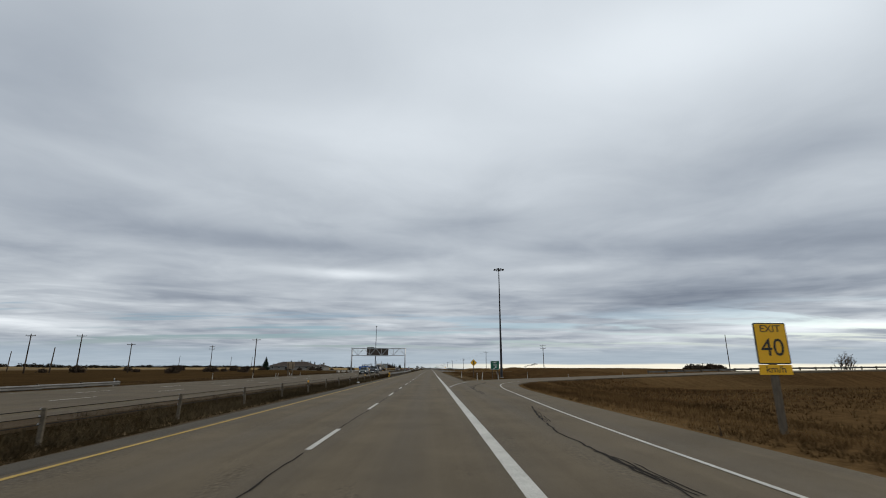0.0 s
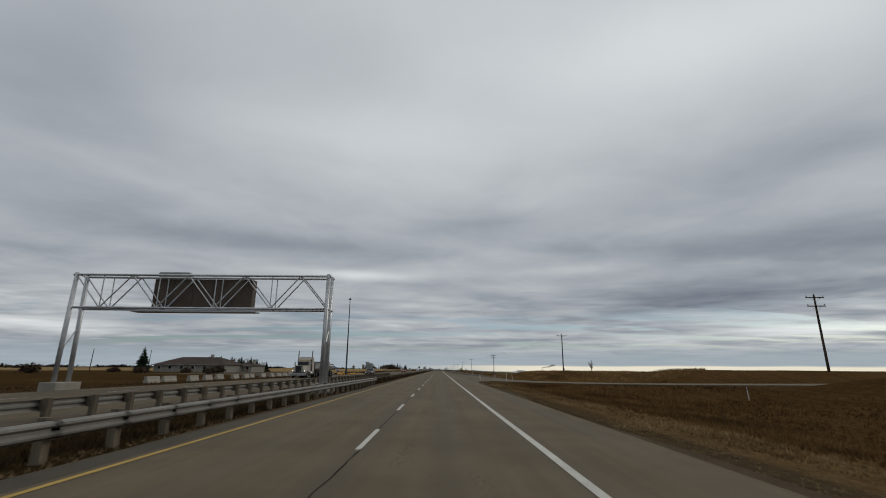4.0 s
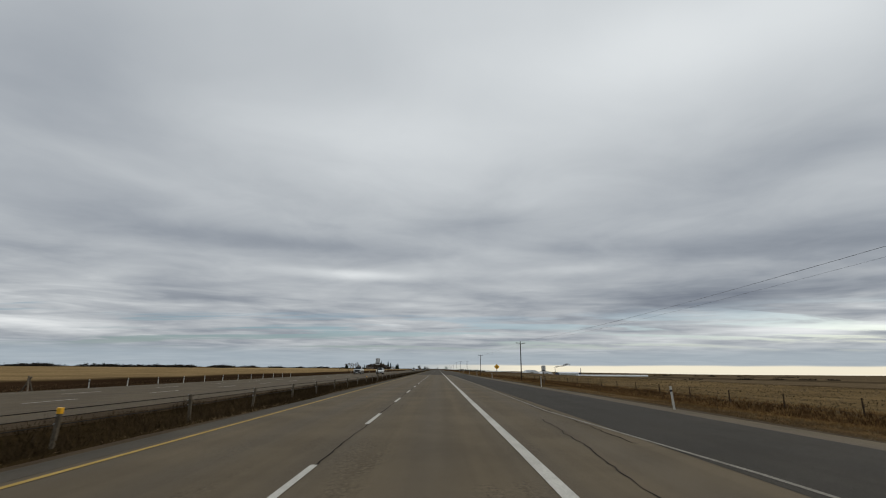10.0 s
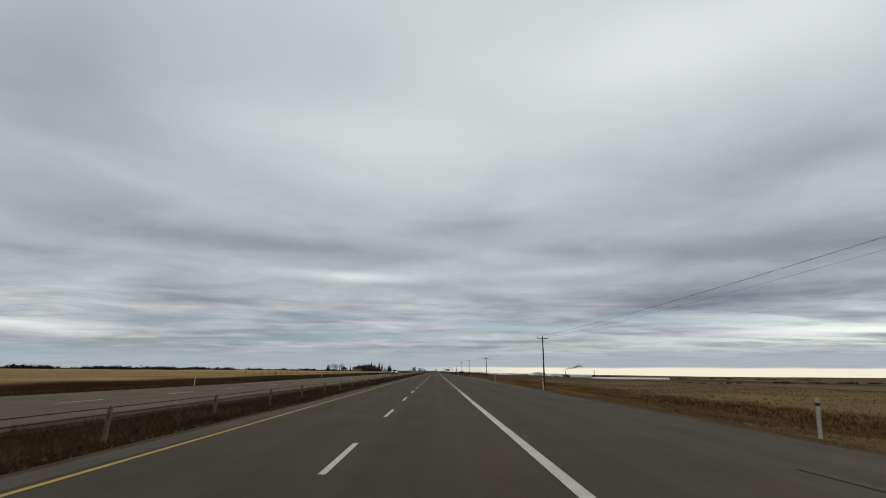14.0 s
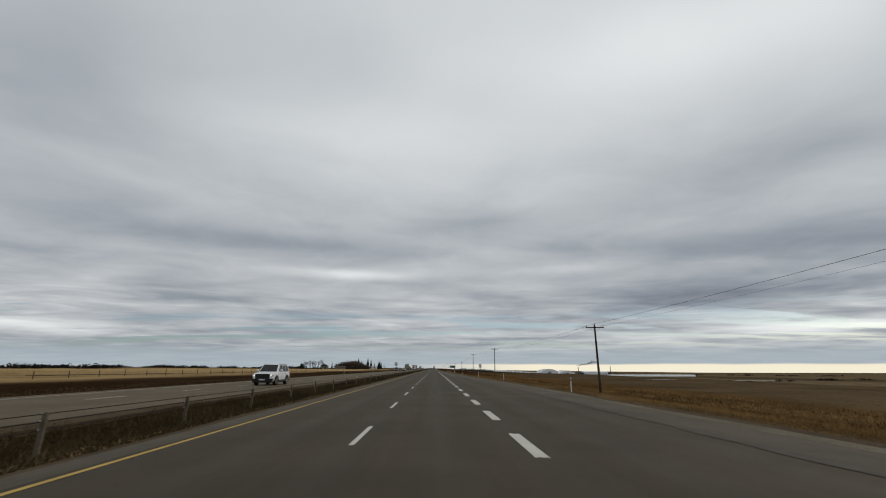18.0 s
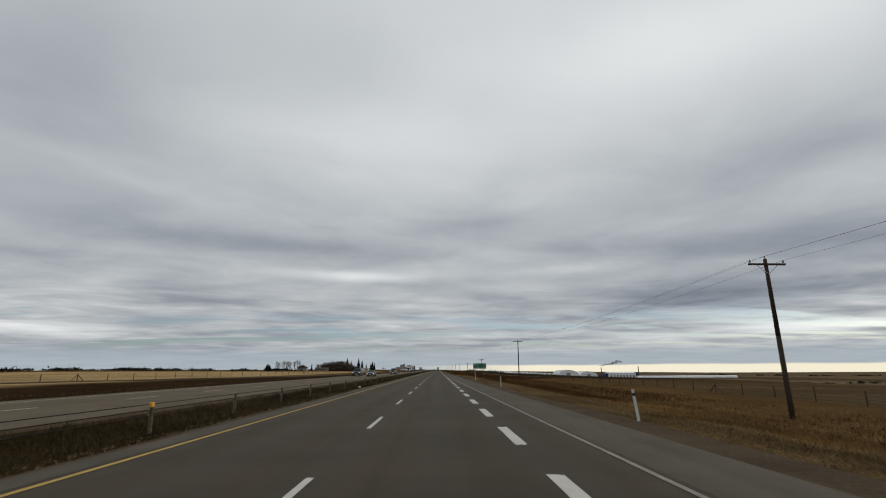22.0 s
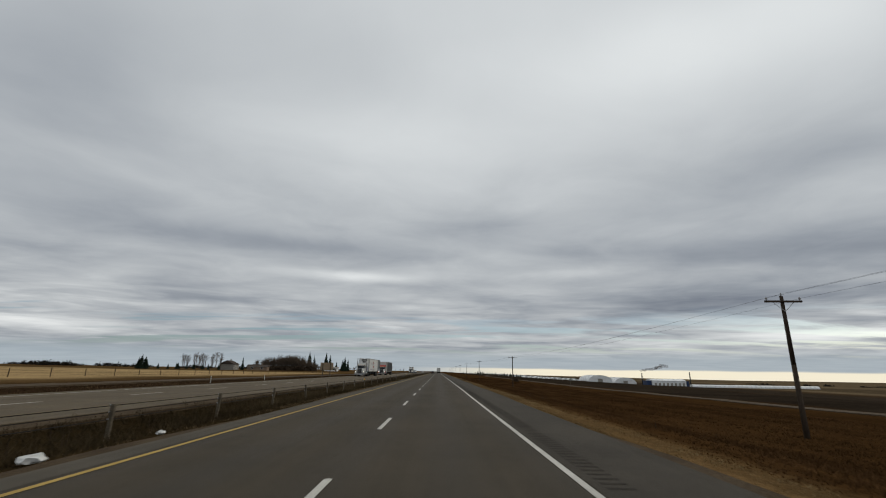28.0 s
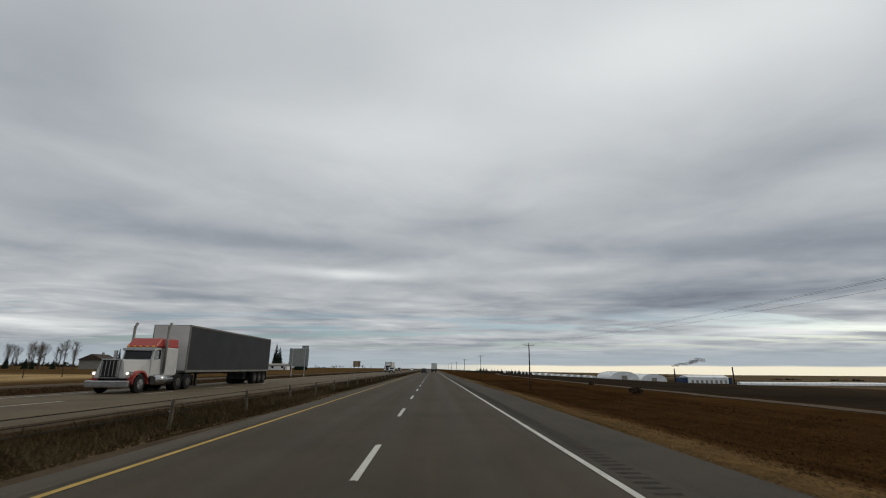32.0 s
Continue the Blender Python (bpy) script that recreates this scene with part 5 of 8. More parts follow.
# ---- fences ----
def wire_fence(name, pts, gap, label, h=1.15, wires=4, brace=()):
    P = [Vector((x, y, gz(x, y))) for x, y in pts]
    root = empty(name, pose(*P[0]), label, "fence")
    posts = []
    for a, b in zip(P[:-1], P[1:]):
        n = max(1, int((b - a).length / gap))
        for k in range(n):
            c = a.lerp(b, k / n)
            posts.append(Vector((c.x, c.y, gz(c.x, c.y))))
    posts.append(P[-1])
    for i, c in enumerate(posts):
        hh = h * rnd.uniform(0.92, 1.08)
        ob = part("post", tubed((0, 0, -0.3), (rnd.uniform(-0.05, 0.05), rnd.uniform(-0.05, 0.05), hh), 0.065, 0.055, 6), DARK_WOOD, root)
        ob.location = c - P[0]
        if i in brace:
            ob = part("brace", tubed((0, -1.4, 0), (0, 0, h * 0.85), 0.05, seg=6), DARK_WOOD, root)
            ob.location = c - P[0]
            ob = part("brace", tubed((0, 1.4, 0), (0, 0, h * 0.85), 0.05, seg=6), DARK_WOOD, root)
            ob.location = c - P[0]
    for k in range(wires):
        z = h * (k + 0.7) / wires
        bm = bmesh.new()
        for a, b in zip(posts[:-1], posts[1:]):
            tube(bm, a - P[0] + Vector((0, 0, z)), b - P[0] + Vector((0, 0, z)), 0.006, seg=3, caps=False)
        part("wire", bm, CABLE, root)
    return root


wire_fence("wire_fence", [(-56, 610), (-55, 760), (-53.5, 900), (-53, 1180)], 6.5, "timber post and wire fence beside the stubble field", brace=(4, 30, 48))
wire_fence("wire_fence", [(33, 760), (33, 835), (33.5, 925)], 5.0, "leaning timber post and wire fence beyond the ditch", brace=(6, 14, 18))
wire_fence("wire_fence", [(26.5, 270), (27.0, 330), (27.5, 470)], 7.0, "timber post and wire fence along the stubble field")


# ---- vehicles ----
def paint(name, a, rough=0.35, dirt=0.06):
    d = tuple(c * (1 - dirt) + 0.16 * dirt for c in a)
    m = surface(name, d, a, 1.1, rough, 0.0, fine=9, patch=0.6, spec=0.3)
    b = m.node_tree.nodes["Principled BSDF"]
    b.inputs["Coat Weight"].default_value, b.inputs["Coat Roughness"].default_value = 0.22, 0.08
    return m


GLASS = surface("dark_vehicle_glass", (0.007, 0.009, 0.010), (0.014, 0.017, 0.018), 0.8, 0.08, 0.0, spec=0.28)
RUBBER = surface("tyre_rubber", (0.010, 0.010, 0.010), (0.024, 0.023, 0.022), 4.0, 0.9, spec=0.12)
RIM = surface("alloy_wheel", (0.13, 0.13, 0.13), (0.24, 0.24, 0.24), 3.0, 0.4, 0.6)
TRIM = surface("black_plastic_trim", (0.012, 0.012, 0.013), (0.024, 0.024, 0.024), 2.0, 0.6, spec=0.25)
DULL_RIM = surface("grimy_truck_wheel", (0.035, 0.033, 0.030), (0.085, 0.080, 0.074), 3.0, 0.6, 0.0, spec=0.3)
CHROME = surface("chrome_trim", (0.30, 0.30, 0.30), (0.42, 0.42, 0.42), 2.0, 0.18, 0.9)
TAIL = surface("red_tail_lamp", (0.30, 0.012, 0.01), (0.40, 0.02, 0.015), 2.0, 0.25)
PLATE = surface("pale_number_plate", (0.5, 0.5, 0.5), (0.62, 0.62, 0.62), 2.0, 0.5)
LAMP = bpy.data.materials.new("lit_headlamp")
LAMP.use_nodes = True
_n = Nodes(LAMP.node_tree)
_b = _n.nodes["Principled BSDF"]
_b.inputs["Base Color"].default_value = (0.8, 0.8, 0.78, 1)
_b.inputs["Emission Color"].default_value = (1.0, 0.93, 0.8, 1)
_b.inputs["Emission Strength"].default_value = 1.3
LENS_OFF = surface("clear_headlamp_lens", (0.42, 0.43, 0.44), (0.60, 0.61, 0.62), 3.0, 0.15)


def frustum(bm, lo, hi):
    """lo, hi: (y0, y1, half width at y0, half width at y1, z) of a body's lower and upper outline."""
    r = []
    for y0, y1, w0, w1, z in (lo, hi):
        r.append([bm.verts.new(c) for c in ((-w0, y0, z), (w0, y0, z), (w1, y1, z), (-w1, y1, z))])
    fs = [bm.faces.new(r[1]), bm.faces.new(r[0][::-1])]
    for i in range(4):
        fs.append(bm.faces.new((r[0][i], r[0][(i + 1) % 4], r[1][(i + 1) % 4], r[1][i])))
    return r, fs


def soften(bm, r, seg=2):
    bmesh.ops.bevel(bm, geom=bm.edges[:], offset=r, segments=seg, affect="EDGES", profile=0.6, clamp_overlap=True)


def pane_on(corners, u0, u1, v0, v1, off=0.012, thick=0.008):
    """A thin pane on a face given by four corners (bottom 2, top 2), inset by fractions."""
    a, b, c, d = (Vector(p) for p in corners)
    nrm = (b - a).cross(d - a).normalized()
    def at(u, v):
        return a.lerp(b, u).lerp(d.lerp(c, u), v)
    pts = [at(u0, v0), at(u1, v0), at(u1, v1), at(u0, v1)]
    bm = bmesh.new()
    lo = [bm.verts.new(p + nrm * (off - thick)) for p in pts]
    hi = [bm.verts.new(p + nrm * off) for p in pts]
    bm.faces.new(hi)
    for i in range(4):
        bm.faces.new((lo[i], lo[(i + 1) % 4], hi[(i + 1) % 4], hi[i]))
    return bm


def wheel(p, x, y, r, w, rim=None, hub=0.62):
    s = 1 if x > 0 else -1
    bm = bmesh.new()
    prof = [(0.0, r * 0.80), (0.02, r * 0.97), (0.05, r), (w - 0.05, r), (w - 0.02, r * 0.97), (w, r * 0.80)]
    k = 22
    rings = [[bm.verts.new((s * (u - w / 2), q * math.cos(2 * math.pi * i / k), q * math.sin(2 * math.pi * i / k))) for i in range(k)] for u, q in prof]
    for a, b in zip(rings[:-1], rings[1:]):
        for i in range(k):
            bm.faces.new((a[i], a[(i + 1) % k], b[(i + 1) % k], b[i]))
    bm.faces.new(rings[0])
    bm.faces.new(rings[-1])
    bmesh.ops.recalc_face_normals(bm, faces=bm.faces[:])
    wh = part("wheel", bm, RUBBER, p)
    wh.location = (x, y, r)
    bm = bmesh.new()
    tube(bm, (s * (w / 2 - 0.03), 0, 0), (s * (w / 2 + 0.012), 0, 0), r * hub, r * hub * 0.97, 18)
    tube(bm, (s * (w / 2 + 0.012), 0, 0), (s * (w / 2 + 0.035), 0, 0), r * 0.2, r * 0.16, 10)
    for i in range(5):
        a = 2 * math.pi * i / 5
        tube(bm, (s * (w / 2 + 0.016), r * 0.15 * math.cos(a), r * 0.15 * math.sin(a)), (s * (w / 2 + 0.016), r * hub * 0.9 * math.cos(a), r * hub * 0.9 * math.sin(a)), 0.03, 0.022, 5)
    part("rim", bm, rim or RIM, wh)
    return wh


def shell(L, W, tops, plan, sill, wr, arches):
    """A car's lower body: rounded cross-sections along its length, cut up round the wheels."""
    ra = wr * 1.17
    ys = set(np.linspace(0, L, 20).round(3)) | {0.04, 0.1, round(L - 0.04, 3)}
    for a in arches:
        ys |= {round(a + ra * math.cos(math.pi * k / 10), 3) for k in range(11)}
    bm, rings = bmesh.new(), []
    for y in sorted(ys):
        w, zt = W * lerp_at(y, plan), lerp_at(y, tops)
        zb = sill + 0.10 * max(0.0, 1 - y / 0.35) + 0.12 * max(0.0, 1 - (L - y) / 0.5)
        for a in arches:
            if abs(y - a) < ra - 1e-4:
                zb = max(zb, wr + math.sqrt(ra * ra - (y - a) ** 2) * 0.97)
        h = zt - zb
        half = [(0.93 * w, zb), (0.985 * w, zb + 0.12 * h), (w, zb + 0.45 * h), (0.99 * w, zb + 0.70 * h), (0.975 * w, zt - 0.09), (0.94 * w, zt - 0.025), (0.82 * w, zt)]
        prof = half + [(0.0, zt + 0.02)] + [(-a, b) for a, b in half[::-1]]
        rings.append([bm.verts.new((a, y, b)) for a, b in prof])
    k = len(rings[0])
    for r0, r1 in zip(rings[:-1], rings[1:]):
        for i in range(k):
            bm.faces.new((r0[i], r0[(i + 1) % k], r1[(i + 1) % k], r1[i]))
    bm.faces.new(rings[0][::-1])
    bm.faces.new(rings[-1])
    bmesh.ops.recalc_face_normals(bm, faces=bm.faces[:])
    return bm


def light_vehicle(name, x, y, kind, body_mat, label, lit=True, heading=0, group="", grille=None):
    """A car, SUV or pickup whose front is at y = 0 and which faces -y; heading turns it about its own front."""
    D = dict(
        pickup=(5.9, 1.0, 1.24, 1.93, 1.62, 0.41, 1.0, 4.70, [(0, 1.10), (0.05, 1.18), (0.3, 1.22), (1.5, 1.26), (3.86, 1.26), (3.9, 1.29), (5.9, 1.29)]),
        suv=(4.3, 0.91, 1.06, 1.60, 1.02, 0.35, 0.86, 3.46, [(0, 0.70), (0.1, 0.86), (0.4, 0.96), (1.0, 1.06), (3.7, 1.12), (4.15, 1.06), (4.3, 0.92)]),
        big_suv=(5.0, 0.97, 1.16, 1.84, 1.30, 0.39, 0.95, 3.98, [(0, 0.90), (0.08, 1.02), (0.4, 1.09), (1.3, 1.16), (4.85, 1.19), (5.0, 1.06)]),
        sedan=(4.65, 0.90, 0.95, 1.44, 1.25, 0.33, 0.90, 3.62, [(0, 0.62), (0.1, 0.74), (0.5, 0.84), (1.25, 0.95), (3.9, 1.01), (4.5, 0.98), (4.65, 0.84)]))[kind]
    L, W, belt, top, hood, wr, ya, yb, tops = D
    p = empty(name, pose(x, y, 0.0, 0, 0, heading), label, "pickup truck" if kind == "pickup" else "car", group)
    bed = kind == "pickup"
    body = part("body", shell(L, W, tops, [(0, 0.84), (0.12, 0.92), (0.5, 0.98), (1.0, 1.0), (L - 0.6, 1.0), (L - 0.1, 0.96), (L, 0.92)], 0.30 if not bed else 0.40, wr, (ya, yb)), body_mat, p, smooth=True)
    body.data.set_sharp_from_angle(angle=radians(42))
    nose = tops[1][1]
    # cabin
    c0, c1 = hood, {"pickup": L * 0.655, "suv": L - 0.06, "big_suv": L - 0.05, "sedan": L - 0.62}[kind]
    rake, back = {"pickup": (0.80, 0.14), "suv": (0.85, 0.62), "big_suv": (0.75, 0.34), "sedan": (1.10, 0.85)}[kind]
    bm = bmesh.new()
    r, _ = frustum(bm, (c0, c1, W - 0.08, W - 0.07, belt - 0.05), (c0 + rake, c1 - back, W - 0.26, W - 0.25, top))
    lo, hi = [v.co.copy() for v in r[0]], [v.co.copy() for v in r[1]]
    soften(bm, 0.06, 3)
    cabin = part("cabin", bm, body_mat, p, smooth=True)
    cabin.data.set_sharp_from_angle(angle=radians(30))
    part("windscreen", pane_on((lo[0], lo[1], hi[1], hi[0]), 0.05, 0.95, 0.12, 0.94), GLASS, p)
    part("rear_window", pane_on((lo[2], lo[3], hi[3], hi[2]), 0.10, 0.90, 0.30, 0.90), GLASS, p)
    cuts = {"pickup": ((0.08, 0.52), (0.55, 0.94)), "suv": ((0.10, 0.42), (0.45, 0.72), (0.75, 0.92)), "big_suv": ((0.10, 0.40), (0.43, 0.68), (0.71, 0.94)), "sedan": ((0.14, 0.50), (0.53, 0.86))}[kind]
    for a, b in cuts:
        part("side_window", pane_on((lo[1], lo[2], hi[2], hi[1]), a, b, 0.16, 0.90), GLASS, p)
        part("side_window", pane_on((lo[3], lo[0], hi[0], hi[3]), 1 - b, 1 - a, 0.16, 0.90), GLASS, p)
    # front
    tall = kind in ("pickup", "big_suv")
    gz0, gz1 = (0.62, nose - 0.06) if tall else (0.42, nose - 0.20)
    gw = W * (0.60 if tall else 0.50)
    bright = grille or (CHROME if tall else TRIM)
    g = part("grille", boxed(-gw, gw, -0.03, 0.08, gz0, gz1, 0.03), TRIM, p)
    n_bars = 3 if tall else 1
    for k in range(n_bars):
        z = gz0 + (gz1 - gz0) * (k + 0.5) / n_bars
        part("grille_bar", boxed(-gw * 0.94, gw * 0.94, -0.042, -0.028, z - 0.013, z + 0.013), bright if kind == "pickup" else TRIM, g)
    if tall:
        for z in (gz0 - 0.02, gz1):
            part("grille_surround", boxed(-gw - 0.04, gw + 0.04, -0.052, 0.04, z, z + 0.05, 0.01), bright, g)
        for q in (-1, 1):
            part("grille_surround", boxed(min(q * gw, q * (gw + 0.05)), max(q * gw, q * (gw + 0.05)), -0.050, 0.04, gz0 + 0.03, gz1, 0.01), bright, g)
    part("front_bumper", boxed(-W * 0.96, W * 0.96, -0.10, 0.22, 0.44, 0.60 if tall else 0.50, 0.05), (grille or CHROME) if kind == "pickup" else (TRIM if kind != "sedan" else body_mat), p)
    part("air_dam", boxed(-W * 0.90, W * 0.90, -0.06, 0.30, 0.26, 0.44, 0.03), TRIM, p)
    part("number_plate", boxed(-0.26, 0.26, -0.118, -0.101, 0.45, 0.57), PLATE, p)
    for s in (-1, 1):
        hz = nose - 0.15 if tall else nose - 0.13
        part("headlight", boxed(min(s * W * 0.60, s * W * 0.95), max(s * W * 0.60, s * W * 0.95), 0.0, 0.26, hz - 0.09, hz + 0.07, 0.03), LENS_OFF, p)
        if lit:
            part("headlamp_bulb", tubed((s * W * 0.76, -0.014, hz), (s * W * 0.76, 0.0, hz), 0.065, seg=12), LAMP, p, "lit headlamp")
        part("tail_light", boxed(min(s * W * 0.78, s * W * 0.96), max(s * W * 0.78, s * W * 0.96), L - 0.06, L + 0.015, belt - 0.32, belt - 0.02, 0.02), TAIL, p)
        part("mirror", boxed(min(s * (W + 0.02), s * (W + 0.22)), max(s * (W + 0.02), s * (W + 0.22)), c0 + rake * 0.55, c0 + rake * 0.55 + 0.12, belt + 0.04, belt + 0.22, 0.03), body_mat if kind != "pickup" else TRIM, p)
        for wy in (ya, yb):
            wheel(p, s * (W - 0.15), wy, wr, 0.26)
        if tall:
            part("sill_step", boxed(min(s * (W - 0.1), s * (W + 0.04)), max(s * (W - 0.1), s * (W + 0.04)), ya + 0.6, yb - 0.6, 0.30, 0.38, 0.02), TRIM, p)
        for yy in (hood + 0.12, hood + 1.12, hood + 2.10):
            if yy < yb - wr * 1.2 or bed:
                part("door_seam", boxed(min(s * (W - 0.03), s * (W + 0.003)), max(s * (W - 0.03), s * (W + 0.003)), yy - 0.007, yy + 0.007, 0.52, belt - 0.12), TRIM, body)
        for k, yy in enumerate((hood + 0.55, hood + 1.55)):
            part("door_handle", boxed(min(s * (W - 0.01), s * (W + 0.025)), max(s * (W - 0.01), s * (W + 0.025)), yy + 0.35, yy + 0.55, belt - 0.14, belt - 0.10), TRIM, body)
        if kind in ("suv", "big_suv"):
            part("window_line", tubed((s * (W - 0.05), c0 + 0.5, belt + 0.02), (s * (W - 0.05), c1 - 0.5, belt + 0.05), 0.014, seg=5), TRIM, p)
            for wy in (ya, yb):
                bm = bmesh.new()
                arc = [(math.cos(math.pi * (1 - k / 8)), math.sin(math.pi * (1 - k / 8))) for k in range(9)]
                rim_out = [(wy + wr * 1.30 * c, wr + wr * 1.26 * q) for c, q in arc]
                rim_in = [(wy + wr * 1.13 * c, wr + wr * 1.10 * q) for c, q in arc]
                extrude_profile(bm, rim_out + rim_in[::-1], s * (W - 0.02), s * (W + 0.022), "x")
                part("wheel_arch_trim", bm, TRIM, body)
            part("sill_trim", boxed(min(s * (W - 0.05), s * (W + 0.02)), max(s * (W - 0.05), s * (W + 0.02)), ya + wr * 1.2, yb - wr * 1.2, 0.30, 0.47, 0.02), TRIM, body)
            part("roof_rail", tubed((s * (W - 0.30), c0 + rake + 0.15, top + 0.03), (s * (W - 0.30), c1 - back - 0.1, top + 0.03), 0.022, seg=6), TRIM, p)
    part("rear_bumper", boxed(-W * 0.93, W * 0.93, L - 0.08, L + 0.08, 0.42, 0.60, 0.03), CHROME if kind == "pickup" else TRIM, p)
    part("underbody", boxed(-W * 0.8, W * 0.8, 0.3, L - 0.3, 0.24, 0.5), TRIM, p)
    if bed:
        part("bed_floor", boxed(-W + 0.12, W - 0.12, L * 0.668, L - 0.08, belt + 0.06, belt + 0.085), TRIM, p)
    return p


BLUE_BLACK = paint("dark_blue_car_paint", (0.0040, 0.0062, 0.0135), 0.3, 0.02)


def muddy(name, clean, mud):
    """Paint with dried mud thrown up from the road: thick on the sills, spattered and thin above."""
    m = bpy.data.materials.new(name)
    m.use_nodes = True
    n = Nodes(m.node_tree)
    bsdf = n.nodes["Principled BSDF"]
    co = n.nodes.new("ShaderNodeTexCoord").outputs["Object"]
    spray = n.math("ADD", n.noise(co, 2.2, 5.0, 0.65), n.math("MULTIPLY", n.noise(co, 18.0, 3.0, 0.7), 0.35))
    f = n.smooth(n.math("SUBTRACT", spray, n.math("MULTIPLY", n.split(co)[2], 0.45)), 0.12, 0.42)
    n.links.new(n.mix(f, (*clean, 1.0), (*mud, 1.0)), bsdf.inputs["Base Color"])
    n.put(bsdf.inputs["Roughness"], n.math("ADD", 0.35, n.math("MULTIPLY", f, 0.5)))
    return m


WHITE_DIRTY = muddy("mud_splashed_white_paint", (0.56, 0.56, 0.55), (0.17, 0.145, 0.11))
WHITE_CAR = paint("white_car_paint", (0.68, 0.69, 0.69), 0.3, 0.08)
RED_CAR = paint("red_car_paint", (0.20, 0.010, 0.008))
MAROON = paint("maroon_car_paint", (0.05, 0.022, 0.018))
TEAL_CAR = paint("dark_green_car_paint", (0.018, 0.032, 0.029), 0.3, 0.03)
GREY_CAR = paint("grey_car_paint", (0.014, 0.016, 0.018), 0.3, 0.03)
BLACK_CAR = paint("black_car_paint", (0.010, 0.010, 0.011), 0.25, 0.05)
WORK_YELLOW = paint("works_yellow_paint", (0.62, 0.30, 0.02), 0.45, 0.15)
SILVER = paint("silver_car_paint", (0.34, 0.35, 0.355), 0.35, 0.15)

light_vehicle("pickup_truck", -14.75, 127.2, "pickup", BLUE_BLACK, "dark blue pickup with a chrome grille on the opposite lanes")
light_vehicle("suv", -14.9, 109.0, "suv", TEAL_CAR, "dark green sport utility car with lit headlamps")
light_vehicle("suv", -16.5, 245.5, "suv", MAROON, "maroon sport utility car with lit headlamps")
light_vehicle("hatchback", -16.0, 345.0, "sedan", RED_CAR, "small red car on the opposite lanes")
light_vehicle("pickup_truck", -20.3, 457.2, "pickup", WHITE_DIRTY, "mud-splashed white crew-cab pickup on the opposite lanes", lit=False)
light_vehicle("suv", -15.15, 461.6, "suv", WHITE_CAR, "compact white crossover with a dark grille", lit=False, grille=TRIM)
light_vehicle("suv", -15.3, 644.0, "big_suv", WHITE_CAR, "white sport utility car with a dark grille", grille=TRIM)
light_vehicle("suv", -19.3, 847.5, "big_suv", GREY_CAR, "dark grey utility vehicle with lit headlamps")
light_vehicle("sedan", -15.3, 842.8, "sedan", BLACK_CAR, "black saloon car with lit headlamps")
light_vehicle("pickup_truck", -14.8, 893.0, "pickup", BLACK_CAR, "black pickup with a pale bonnet on the opposite lanes")
works = light_vehicle("pickup_truck", -38.5, 312.0, "pickup", WORK_YELLOW, "yellow works pickup parked by the roadworks", lit=False, group="works pickups", heading=-13)
works.location.z = gz(-38.5, 314.5) + 0.02
works = light_vehicle("pickup_truck", -30.4, 321.4, "pickup", WORK_YELLOW, "yellow works pickup with a rear rack parked by the roadworks", lit=False, group="works pickups", heading=130)
works.location.z = gz(-32.5, 320) + 0.02
light_vehicle("suv", -3.4, 1229.0, "suv", GREY_CAR, "dark car driving ahead in the passing lane", lit=False, heading=180)
light_vehicle("suv", -15.2, 1236.0, "big_suv", SILVER, "silver car far along the opposite lanes")
light_vehicle("pickup_truck", -19.0, 1330.0, "pickup", BLUE_BLACK, "dark pickup far along the opposite lanes")
light_vehicle("sedan", -15.2, 1405.0, "sedan", WHITE_CAR, "pale car far along the opposite lanes")
light_vehicle("suv", -19.0, 1490.0, "suv", MAROON, "dark red car far along the opposite lanes")


